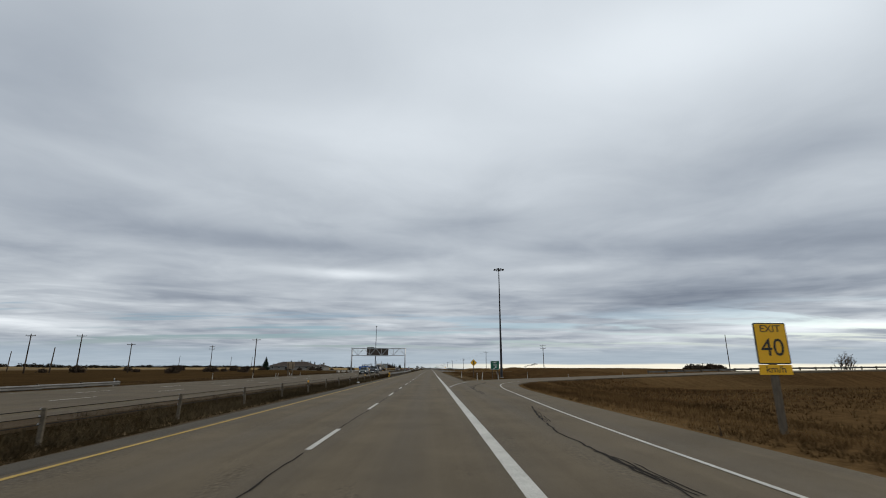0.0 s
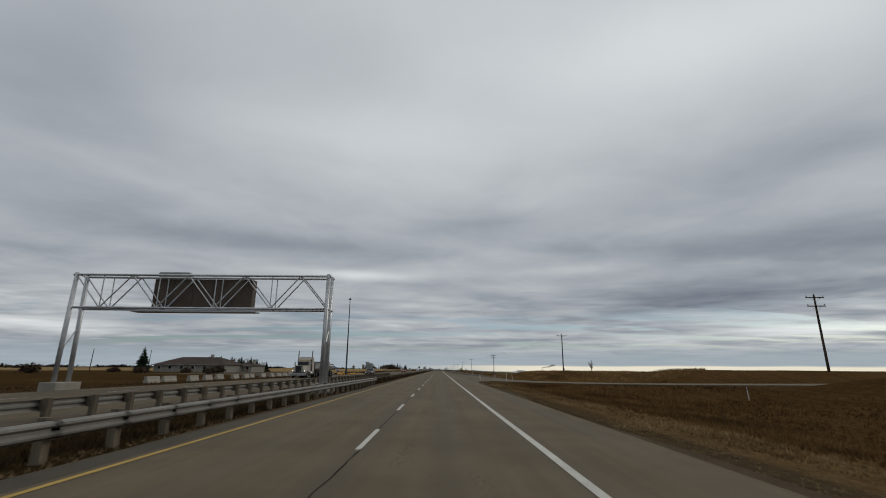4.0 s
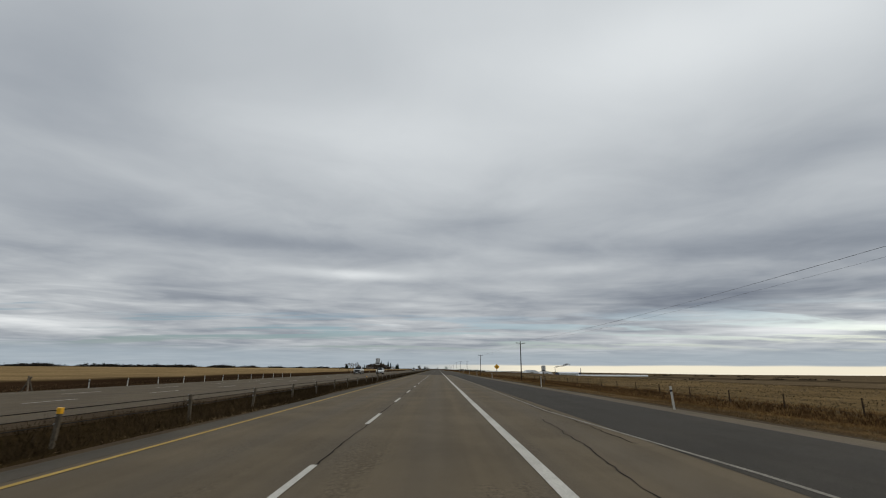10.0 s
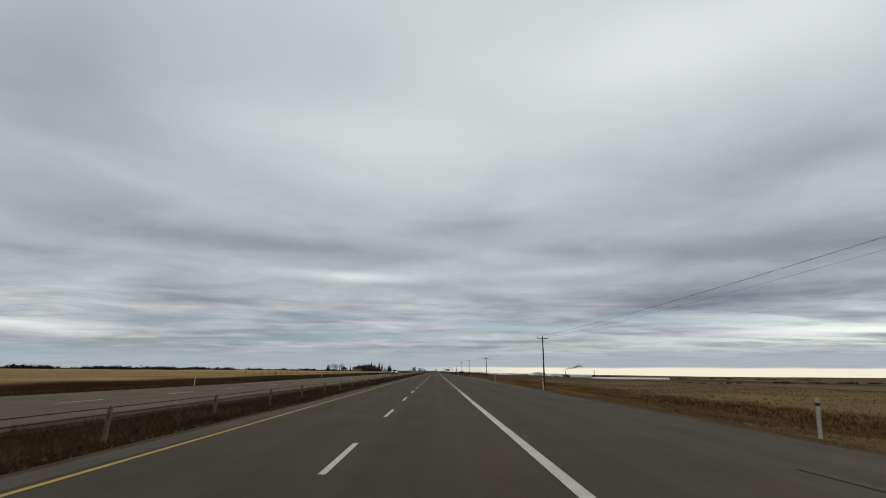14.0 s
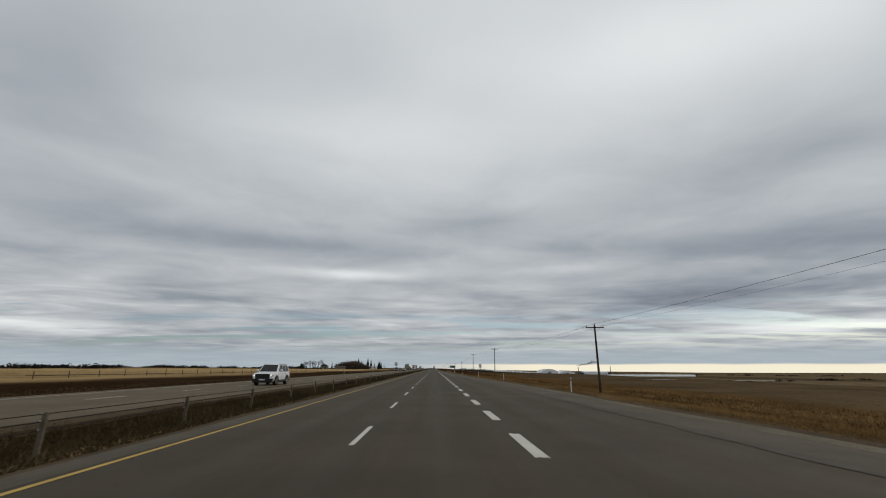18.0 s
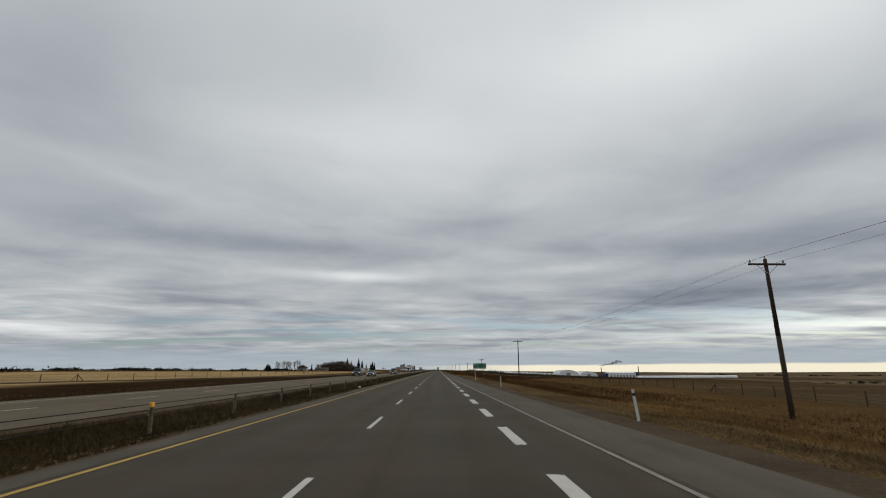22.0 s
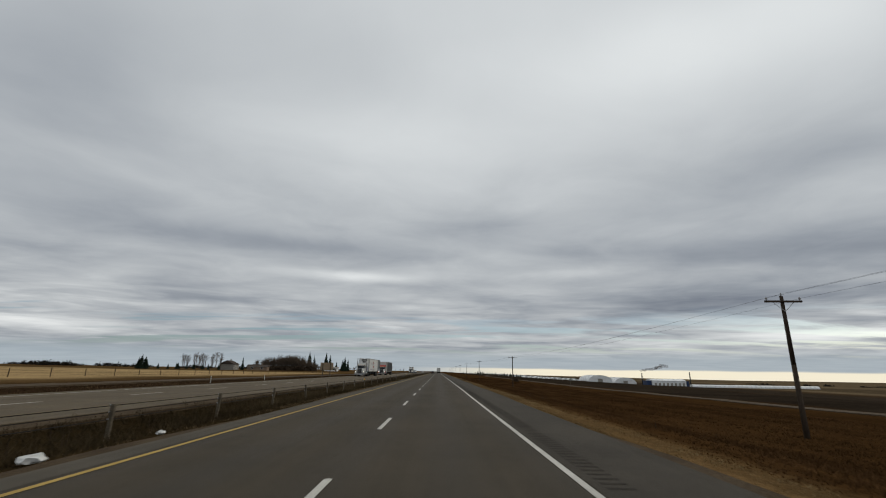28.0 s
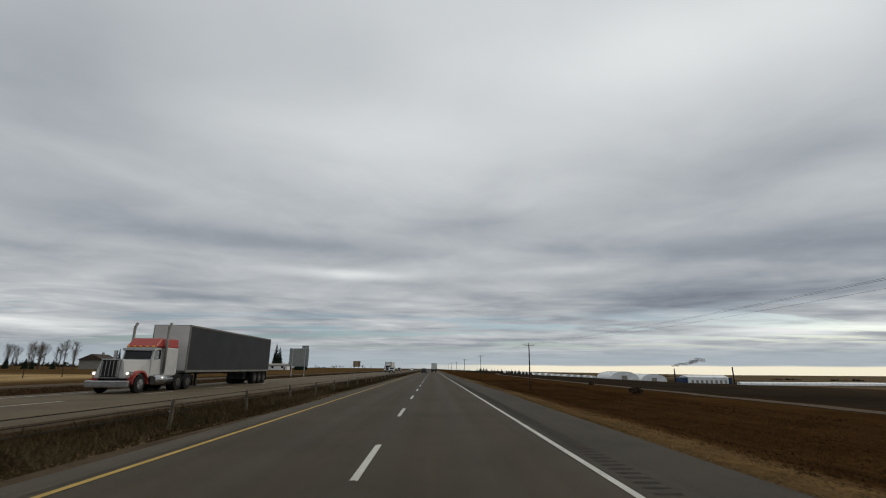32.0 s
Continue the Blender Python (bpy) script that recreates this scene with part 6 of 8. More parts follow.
def tractor(p, body, accent, length=7.3, bumper=None, stripe=None, bug=False):
    """A long-nosed highway tractor, front at y = 0, facing -y, as parts of p."""
    hw = 1.02
    bm = bmesh.new()
    r, _ = frustum(bm, (0.12, 2.3, 0.92, 1.02, 0.85), (0.18, 2.3, 0.62, 0.98, 1.92))
    soften(bm, 0.09)
    part("hood", bm, body, p)
    part("grille", boxed(-0.48, 0.48, 0.05, 0.2, 0.92, 1.88, 0.04), TRIM, p)
    for q in (-1, 1):
        part("grille_frame", boxed(min(q * 0.46, q * 0.54), max(q * 0.46, q * 0.54), 0.02, 0.2, 0.90, 1.92, 0.02), CHROME, p)
    part("grille_frame", boxed(-0.54, 0.54, 0.02, 0.2, 1.87, 1.95, 0.02), CHROME, p)
    for k in range(9):
        x = -0.42 + 0.84 * k / 8
        part("grille_bar", boxed(x - 0.018, x + 0.018, 0.02, 0.05, 0.98, 1.83), TRIM if k % 2 else CHROME, p)
    if bug:
        bm = bmesh.new()
        tube(bm, (0, 0.02, 1.4), (0, 0.0, 1.4), 0.36, 0.36, 18)
        part("winter_front", bm, TRIM, p, "dark oval opening in the winter front")
    part("bumper", boxed(-1.20, 1.20, -0.10, 0.18, 0.34, 0.74, 0.06), bumper or CHROME, p)
    for s in (-1, 1):
        bm = bmesh.new()
        prof = [(0.35, 0.70)] + [(1.15 + 0.72 * math.cos(math.pi * (1 - k / 8)), 0.52 + 0.68 * math.sin(math.pi * (1 - k / 8))) for k in range(9)] + [(1.95, 0.52)]
        outer = [(a, b + 0.10) for a, b in prof]
        extrude_profile(bm, outer + prof[::-1], s * 0.86, s * 1.22, "x")
        part("front_fender", bm, accent, p)
        part("headlight", boxed(min(s * 0.78, s * 1.12), max(s * 0.78, s * 1.12), 0.22, 0.45, 1.02, 1.24, 0.03), CHROME, p)
        part("headlamp_bulb", tubed((s * 0.95, 0.21, 1.13), (s * 0.95, 0.225, 1.13), 0.09, seg=12), LAMP, p, "lit headlamp")
        part("exhaust_pipe", tubed((s * 1.12, 3.55, 1.1), (s * 1.12, 3.55, 4.05), 0.085, seg=12), DULL_STEEL, p, smooth=True)
        bm = bmesh.new()
        tube(bm, (s * 1.12, 3.55, 4.05), (s * 1.12, 3.75, 4.32), 0.085, 0.085, 12)
        part("exhaust_tip", bm, DULL_STEEL, p)
        part("fuel_tank", tubed((s * 0.98, 2.75, 0.72), (s * 0.98, 4.55, 0.72), 0.33, seg=18), CHROME, p, smooth=True)
        part("step", boxed(min(s * 0.8, s * 1.18), max(s * 0.8, s * 1.18), 2.2, 2.72, 0.45, 0.9, 0.02), TRIM, p)
        part("mirror", boxed(min(s * 1.16, s * 1.36), max(s * 1.16, s * 1.36), 2.25, 2.36, 1.95, 2.5, 0.02), CHROME, p)
        wheel(p, s * 1.05, 1.15, 0.52, 0.30, CHROME, 0.55)
        for y in (length - 2.0, length - 0.72):
            wheel(p, s * 0.98, y, 0.53, 0.56, DULL_RIM, 0.5)
            bm = bmesh.new()
            arc = [(y + 0.62 * math.cos(math.pi * (1 - k / 8)), 0.52 + 0.62 * math.sin(math.pi * (1 - k / 8))) for k in range(9)]
            extrude_profile(bm, [(a, b + 0.04) for a, b in arc] + arc[::-1], s * 0.72, s * 1.24, "x")
            part("mudguard", bm, TRIM, p)
    bm = bmesh.new()
    r, _ = frustum(bm, (2.25, 3.5, hw, hw, 0.95), (2.62, 3.5, hw - 0.10, hw - 0.10, 2.72))
    lo, hi = [v.co.copy() for v in r[0]], [v.co.copy() for v in r[1]]
    soften(bm, 0.07)
    part("cab", bm, body, p)
    part("windscreen", pane_on((lo[0], lo[1], hi[1], hi[0]), 0.06, 0.94, 0.58, 0.93), GLASS, p)
    part("sun_visor", boxed(-0.95, 0.95, 2.42, 2.62, 2.50, 2.66, 0.02), CHROME, p)
    for c in ((lo[1], lo[2], hi[2], hi[1]), (lo[3], lo[0], hi[0], hi[3])):
        part("side_window", pane_on(c, 0.25, 0.82, 0.60, 0.92), GLASS, p)
    bm = bmesh.new()
    frustum(bm, (3.52, 5.1, 1.18, 1.18, 0.95), (3.55, 5.1, 1.12, 1.12, 2.75))
    soften(bm, 0.08)
    sl = part("sleeper", bm, body, p)
    bm = bmesh.new()
    frustum(bm, (2.62, 5.08, 0.93, 1.12, 2.73), (3.25, 5.08, 0.9, 1.05, 3.32))
    soften(bm, 0.08)
    part("roof_fairing", bm, accent, p)
    for k in range(5):
        part("marker_lamp", boxed(-0.8 + 0.4 * k - 0.06, -0.8 + 0.4 * k + 0.06, 2.58, 2.72, 2.74, 2.82, 0.015), REFLECT_AMBER, p)
    if stripe:
        for s in (-1, 1):
            bm = bmesh.new()
            extrude_profile(bm, [(3.7, 1.5), (4.4, 1.5), (5.0, 2.35), (4.5, 2.35), (4.1, 1.75), (3.7, 1.75)], s * 1.205, s * 1.215, "x")
            part("stripe", bm, stripe, sl)
            part("sleeper_window", boxed(min(s * 1.16, s * 1.21), max(s * 1.16, s * 1.21), 3.95, 4.55, 1.95, 2.45, 0.02), GLASS, sl, "dark sleeper window")
            part("lower_stripe", boxed(min(s * 1.18, s * 1.205), max(s * 1.18, s * 1.205), 3.6, 5.05, 1.05, 1.22, 0.005), LOGO_CYAN, sl, "pale blue lower stripe")
            part("side_skirt", boxed(min(s * 1.0, s * 1.16), max(s * 1.0, s * 1.16), 4.6, 5.3, 0.40, 0.95, 0.03), TRIM, p)
    part("frame_rail", boxed(-0.45, 0.45, 0.4, length, 0.50, 0.95), TRIM, p)
    for s in (-1, 1):
        part("chassis_box", boxed(min(s * 0.5, s * 1.15), max(s * 0.5, s * 1.15), 4.62, length - 2.65, 0.38, 0.92, 0.03), TRIM, p)
        part("mud_flap", boxed(min(s * 0.7, s * 1.24), max(s * 0.7, s * 1.24), length + 0.02, length + 0.05, 0.22, 0.95), RUBBER, p)
    part("fifth_wheel", boxed(-0.5, 0.5, length - 1.9, length - 0.8, 0.92, 1.12, 0.03), TRIM, p)


def van_trailer(x, y, skin, front_skin, label, length=16.2, reefer=False, top=4.05, floor=1.15, logo=False):
    p = empty("semi_trailer", pose(x, y, 0), label, "trailer", "semi-trailers")
    W = 1.29
    part("box_body", boxed(-W, W, 0.02, length, floor + 0.12, top, 0.025), skin, p)
    part("front_wall", boxed(-W + 0.05, W - 0.05, -0.02, 0.05, floor + 0.12, top - 0.03, 0.015), front_skin, p)
    part("top_rail", boxed(-W - 0.012, W + 0.012, 0.0, length, top - 0.10, top + 0.012, 0.01), DULL_STEEL, p)
    part("bottom_rail", boxed(-W - 0.012, W + 0.012, 0.0, length, floor, floor + 0.16, 0.01), DULL_STEEL, p)
    for yy in (0.0, length - 0.12):
        for s in (-1, 1):
            part("corner_post", boxed(min(s * (W - 0.1), s * (W + 0.014)), max(s * (W - 0.1), s * (W + 0.014)), yy - 0.014, yy + 0.13, floor, top, 0.008), DULL_STEEL, p)
    if reefer:
        u = part("cooling_unit", boxed(-0.98, 0.98, -0.42, -0.03, 3.25, top - 0.06, 0.07), SIGN_WHITE, p, "white cooling unit on the front wall")
        part("unit_grille", boxed(-0.7, 0.7, -0.445, -0.42, 3.9, 4.2, 0.01), TRIM, u)
        part("unit_grille", boxed(-0.4, 0.4, -0.445, -0.42, 3.4, 3.75, 0.01), TRIM, u)
        part("lower_housing", boxed(-0.85, 0.85, -0.26, -0.03, 1.95, 3.20, 0.05), DULL_STEEL, p, "grey housing below the cooling unit")
        part("battery_box", boxed(-0.9, 0.9, -0.30, -0.03, 1.35, 1.90, 0.04), TRIM, p, "black equipment below the cooling unit")
        part("reefer_tank", tubed((-1.05, 4.6, 0.85), (1.05, 4.6, 0.85), 0.29, seg=16), TRIM, p, "dark fuel tank slung below the floor", smooth=True)
    for s in (-1, 1):
        part("landing_leg", boxed(min(s * 0.6, s * 0.78), max(s * 0.6, s * 0.78), 2.74, 2.87, 0.22, floor, 0.01), TRIM, p)
        part("leg_foot", boxed(min(s * 0.54, s * 0.84), max(s * 0.54, s * 0.84), 2.66, 2.95, 0.17, 0.22, 0.01), TRIM, p)
        part("mud_flap", boxed(min(s * 0.7, s * 1.24), max(s * 0.7, s * 1.24), length - 0.42, length - 0.39, 0.25, floor), RUBBER, p)
        part("slider_rail", boxed(min(s * 0.42, s * 0.56), max(s * 0.42, s * 0.56), length - 6.4, length - 0.3, floor - 0.20, floor - 0.02), TRIM, p)
        for k in range(3):
            wheel(p, s * 1.0, length - 3.6 + 1.22 * k, 0.53, 0.56, DULL_RIM, 0.5)
    part("running_gear", boxed(-0.62, 0.62, length - 4.9, length - 0.4, 0.45, floor), TRIM, p)
    for k in range(9):
        part("cross_member", boxed(-1.2, 1.2, 1.2 + 1.15 * k, 1.3 + 1.15 * k, floor - 0.12, floor - 0.01), TRIM, p)
    part("rear_guard", boxed(-1.1, 1.1, length - 0.1, length + 0.02, 0.5, 0.62, 0.01), DULL_STEEL, p)
    if logo:
        for s in (1,):
            def flat(prof, m, d, nm):
                bm = bmesh.new()
                extrude_profile(bm, prof, W + d, W + d + 0.004, "x")
                part(nm, bm, m, p)
            cy, cz, a = 8.05, 2.93, 0.97
            flat([(cy - a * 2.2, cz), (cy, cz - a), (cy + a * 2.2, cz), (cy, cz + a)], SIGN_BLACK, 0.014, "emblem_border")
            a -= 0.05
            flat([(cy - a * 2.2, cz), (cy, cz - a), (cy + a * 2.2, cz), (cy, cz + a)], LOGO_RED, 0.019, "emblem")
            flat([(cy - 1.4, cz - 0.28), (cy + 1.4, cz - 0.28), (cy + 1.98, cz), (cy + 1.4, cz + 0.28), (cy - 1.4, cz + 0.28), (cy - 1.98, cz)], SIGN_WHITE, 0.024, "emblem_band")
            for k in range(2):
                flat([(cy - 1.25 + 1.35 * k, cz - 0.11), (cy - 0.15 + 1.35 * k, cz - 0.11), (cy - 0.15 + 1.35 * k, cz + 0.11), (cy - 1.25 + 1.35 * k, cz + 0.11)], TRIM, 0.029, "word_bar")
            flat([(3.6, 3.0), (5.3, 3.45), (5.35, 3.58), (3.65, 3.13)], TRIM, 0.014, "word_bar")
            flat([(4.4, 2.85), (5.5, 3.15), (5.55, 3.26), (4.45, 2.96)], TRIM, 0.014, "word_bar")
            flat([(2.2, 1.62), (4.6, 1.62), (4.6, 1.74), (2.2, 1.74)], LOGO_BLUE, 0.014, "word_bar")
            for k in range(6):
                yy = 6.3 + 0.72 * k
                flat([(yy - 0.2, 1.62), (yy, 1.36), (yy + 0.2, 1.62), (yy, 1.88)], DULL_STEEL, 0.014, "placard_holder")
    return p


LOGO_RED = paint("red_emblem_paint", (0.30, 0.022, 0.022), 0.5, 0.05)
LOGO_CYAN = paint("pale_blue_stripe_paint", (0.08, 0.30, 0.42), 0.4, 0.05)
LOGO_BLUE = paint("blue_stripe_paint", (0.015, 0.045, 0.22), 0.4, 0.05)
TRUCK_WHITE = paint("white_truck_paint", (0.44, 0.44, 0.42), 0.4, 0.25)
TRUCK_RED = paint("red_truck_paint", (0.34, 0.028, 0.016), 0.4, 0.1)
TRAILER_WHITE = surface("white_trailer_skin", (0.46, 0.46, 0.44), (0.55, 0.55, 0.53), 0.35, 0.45, fine=2.5, patch=0.7)
TRAILER_DARK = surface("dark_grey_trailer_skin", (0.0156, 0.0168, 0.0180), (0.0270, 0.0282, 0.0300), 0.7, 0.6, fine=7, spec=0.2)
TRUCK_TAN = paint("dusty_beige_truck_paint", (0.34, 0.30, 0.25), 0.6, 0.3)

t1 = empty("semi_tractor", pose(-19.2, 1047.6, 0), "white long-nosed tractor unit with blue stripes hauling a trailer", "truck", "semi tractors")
tractor(t1, TRUCK_WHITE, TRUCK_WHITE, stripe=LOGO_BLUE)
van_trailer(-19.2, 1055.2 - 0.55, TRAILER_WHITE, TRAILER_WHITE, "white refrigerated trailer with a red diamond emblem", 17.2, True, 4.42, logo=True)
t2 = empty("semi_tractor", pose(-19.2, 1092.9, 0), "white and red long-nosed tractor unit with lit headlamps", "truck", "semi tractors")
tractor(t2, TRUCK_WHITE, TRUCK_RED)
van_trailer(-19.2, 1098.9, TRAILER_DARK, TRAILER_WHITE, "dark grey panel-sided trailer with a pale front wall", 17.0, False, 4.42)
t3 = empty("semi_tractor", pose(-22.4, 209.4, 0), "dusty beige long-nosed tractor unit with twin exhaust stacks", "truck", "semi tractors")
tractor(t3, TRUCK_TAN, TRUCK_TAN, bug=True)
fb = empty("flatbed_trailer", pose(-22.4, 214.6, 0), "flatbed trailer stacked with pale concrete forms", "trailer")
part("deck", boxed(-1.28, 1.28, 0, 15.6, 1.22, 1.42, 0.02), TRIM, fb)
part("headboard", boxed(-1.25, 1.25, 0.0, 0.08, 1.42, 2.3, 0.02), DULL_STEEL, fb)
part("deck_beam", boxed(-0.5, 0.5, 0.4, 15.2, 0.75, 1.22), TRIM, fb)
for s in (-1, 1):
    for k in range(2):
        wheel(fb, s * 1.0, 11.6 + 1.35 * k, 0.52, 0.56, RIM, 0.5)
LOAD_GREY = surface("pale_form_panels", (0.1320, 0.1260, 0.0960), (0.2160, 0.2044, 0.1584), 0.8, 0.8, fine=8)
for k in range(4):
    for j in range(4):
        if j == 3 and k in (0, 3):
            continue
        bm = bmesh.new()
        y0 = 1.2 + 3.55 * k
        box(bm, -1.15 + 0.05 * (j % 2), 1.15 - 0.04 * (k % 2), y0, y0 + 3.3, 1.46 + 0.33 * j, 1.70 + 0.33 * j, 0.02)
        part("load_form", bm, LOAD_GREY if (j + k) % 3 else POST_GREY, fb, "stacked grey panel form")
# far trucks ahead
t4 = empty("semi_tractor", pose(-19.1, 1262, 0), "white tractor unit far along the opposite lanes", "truck", "semi tractors")
tractor(t4, TRUCK_WHITE, TRUCK_WHITE)
van_trailer(-19.1, 1267.6, TRAILER_WHITE, TRAILER_WHITE, "white trailer far along the opposite lanes", 16.2, False, 4.05)
van_trailer(0.2, 1292.0, TRAILER_WHITE, TRAILER_WHITE, "pale box trailer driving ahead in the near lane", 15.0, False, 4.0)


# ---- roadworks: boom lift, concrete blocks ----
LIFT_BLUE = paint("lift_blue_paint", (0.012, 0.085, 0.33), 0.45, 0.1)
lift = empty("boom_lift", pose(-43.6, 318.9, gz(-43.6, 318.9), 0, 0, 75), "blue telescopic boom lift folded down on its wheels", "boom lift")
part("chassis", boxed(-1.1, 1.1, -1.7, 1.7, 0.55, 1.05, 0.06), LIFT_BLUE, lift)
part("counterweight", boxed(-1.15, 1.15, 0.6, 2.9, 1.1, 2.5, 0.12), LIFT_BLUE, lift)
part("engine_cover", boxed(-1.2, -0.45, -1.8, 1.4, 1.15, 2.05, 0.1), SILVER, lift, "pale grey engine cover")
part("turntable", tubed((0, 0, 1.03), (0, 0, 1.2), 0.9, 0.9, 18), TRIM, lift)
part("boom", boxed(-0.28, 0.28, -2.6, 3.3, 2.45, 3.0, 0.03), LIFT_BLUE, lift)
part("boom_tip", boxed(-0.2, 0.2, -3.6, -2.5, 2.5, 2.92, 0.03), LIFT_BLUE, lift)
part("jib", tubed((0, -3.5, 2.65), (0, -5.2, 0.8), 0.16, seg=8), LIFT_BLUE, lift)
part("platform", boxed(-1.1, 1.1, -6.1, -5.2, 0.35, 0.45, 0.02), GALV, lift)
for x in (-1.1, 1.1):
    for y in (-6.1, -5.2):
        part("guard_post", tubed((x, y, 0.45), (x, y, 1.5), 0.03, seg=6), LIFT_BLUE, lift)
for z in (1.0, 1.5):
    bm = bmesh.new()
    for a, b in (((-1.1, -6.1), (1.1, -6.1)), ((1.1, -6.1), (1.1, -5.2)), ((1.1, -5.2), (-1.1, -5.2)), ((-1.1, -5.2), (-1.1, -6.1))):
        tube(bm, (*a, z), (*b, z), 0.025, seg=6)
    part("guard_rail", bm, LIFT_BLUE, lift)
for s in (-1, 1):
    for y in (-1.25, 1.25):
        wheel(lift, s * 1.05, y, 0.52, 0.38, RIM, 0.45)
block = None
for k in range(14):
    x, y = -37.5 - 0.10 * k + rnd.uniform(-0.5, 0.5), 196 + 5.2 * k
    m = pose(x, y, gz(x, y), 0, 0, rnd.uniform(-7, 7))
    if block is None:
        bm = bmesh.new()
        extrude_profile(bm, [(-0.38, -0.1), (0.38, -0.1), (0.36, 0.28), (0.24, 0.42), (0.18, 0.82), (-0.18, 0.82), (-0.24, 0.42), (-0.36, 0.28)], -1.3, 1.3, "y")
        soften(bm, 0.025, 1)
        me = bpy.data.meshes.new("concrete_barrier")
        bm.to_mesh(me)
        bm.free()
        me.materials.append(CONCRETE)
        block = tagged(new("concrete_barrier", me), "pale concrete barrier block in a row by the roadworks", "concrete barrier", "concrete barrier blocks")
        block.matrix_basis = m
    else:
        copy_thing(block, m)
toe = empty("concrete_kerb", pose(-12.6, 186, -0.1), "low stained concrete base behind the guardrail posts", "concrete base")
for k in range(10):
    part("slab", boxed(-0.12, 0.12, 6 * k + 0.03, 6 * k + 5.97, 0, 0.42, 0.02), CONCRETE, toe)

hut = empty("equipment_cabinet", pose(-34.6, 319.6, gz(-34.6, 319.6), 0, 0, 30), "white panelled equipment cabinet beside the light mast", "cabinet")
part("body", boxed(-1.3, 1.3, -0.5, 0.5, -0.05, 1.35, 0.02), TRIM, hut)
for k in range(3):
    part("panel", boxed(-1.22 + 0.83 * k, -0.46 + 0.83 * k, -0.53, -0.502, 0.12, 1.25, 0.01), SIGN_WHITE, hut, "white access panel")


# ---- litter in the median ----
LITTER = surface("torn_white_plastic", (0.42, 0.42, 0.40), (0.62, 0.62, 0.60), 3.0, 0.6, fine=20)
for i, (x, y, s) in enumerate(((-7.2, 778.5, 0.30), (-7.0, 939.6, 0.42), (-6.9, 943.2, 0.22), (-7.1, 1041.0, 0.13), (-7.3, 52.0, 0.40))):
    r = random.Random(90 + i)
    bm = bmesh.new()
    bmesh.ops.create_icosphere(bm, subdivisions=2, radius=s / 2)
    for v in bm.verts:                                  # a crumpled bag, slumped on the grass
        v.co *= r.uniform(0.55, 1.15)
        v.co.z = max(v.co.z * 0.6, -0.04)
    me = bpy.data.meshes.new("litter")
    bm.to_mesh(me)
    bm.free()
    me.materials.append(LITTER)
    ob = tagged(new("litter", me), "crumpled white plastic litter lying in the median grass", "litter", "litter")
    ob.matrix_basis = pose(x, y, gz(x, y) + 0.08, 0, 0, 40 * i)


# ---- trees ----
BARK = surface("grey_brown_bark", (0.045, 0.036, 0.028), (0.10, 0.082, 0.064), 1.0, 0.95, fine=14, spec=0.05)
TWIG = surface("bare_twigs", (0.075, 0.054, 0.038), (0.135, 0.100, 0.072), 0.6, 0.95, spec=0.05)
NEEDLE = surface("dark_spruce_needles", (0.008, 0.014, 0.010), (0.022, 0.034, 0.020), 0.7, 0.85, fine=6, spec=0.05)
WOODS = surface("dark_far_woods", (0.012, 0.011, 0.009), (0.030, 0.026, 0.019), 0.05, 0.95, fine=0.6, spec=0.05)
SCRUB = surface("brown_leafless_scrub", (0.036, 0.026, 0.018), (0.072, 0.051, 0.034), 0.5, 0.95, spec=0.05)


def spruce_mesh(h, w, seed):
    """Tiers of drooping, ragged branches round a leader; returns trunk and crown."""
    r = random.Random(seed)
    tb = bmesh.new()
    tube(tb, (0, 0, -0.2), (0, 0, h * 0.96), h * 0.022, 0.015, 6)
    cb = bmesh.new()
    z = h * 0.07
    while z < h * 0.985:
        f = 1 - z / h
        n = int(8 + 12 * f)
        for _ in range(n):
            a = r.uniform(0, 2 * math.pi)
            l = w * (f ** 0.85) * r.uniform(0.55, 1.15) + 0.08
            droop = l * r.uniform(0.10, 0.42)
            c, s = math.cos(a), math.sin(a)
            wd = l * r.uniform(0.16, 0.30) + 0.04
            o = Vector((0, 0, z + r.uniform(-0.1, 0.1)))
            mid = o + Vector((c * l * 0.55, s * l * 0.55, -droop * 0.25))
            tip = o + Vector((c * l, s * l, -droop))
            sd = Vector((-s, c, 0)) * wd
            v = [cb.verts.new(q) for q in (o, mid - sd - Vector((0, 0, 0.18 * l)), tip, mid + sd - Vector((0, 0, 0.18 * l)), mid + Vector((0, 0, 0.10 * l)))]
            for tri in ((0, 1, 4), (1, 2, 4), (2, 3, 4), (3, 0, 4)):
                cb.faces.new([v[i] for i in tri])
        z += h * r.uniform(0.022, 0.04)
    return tb, cb


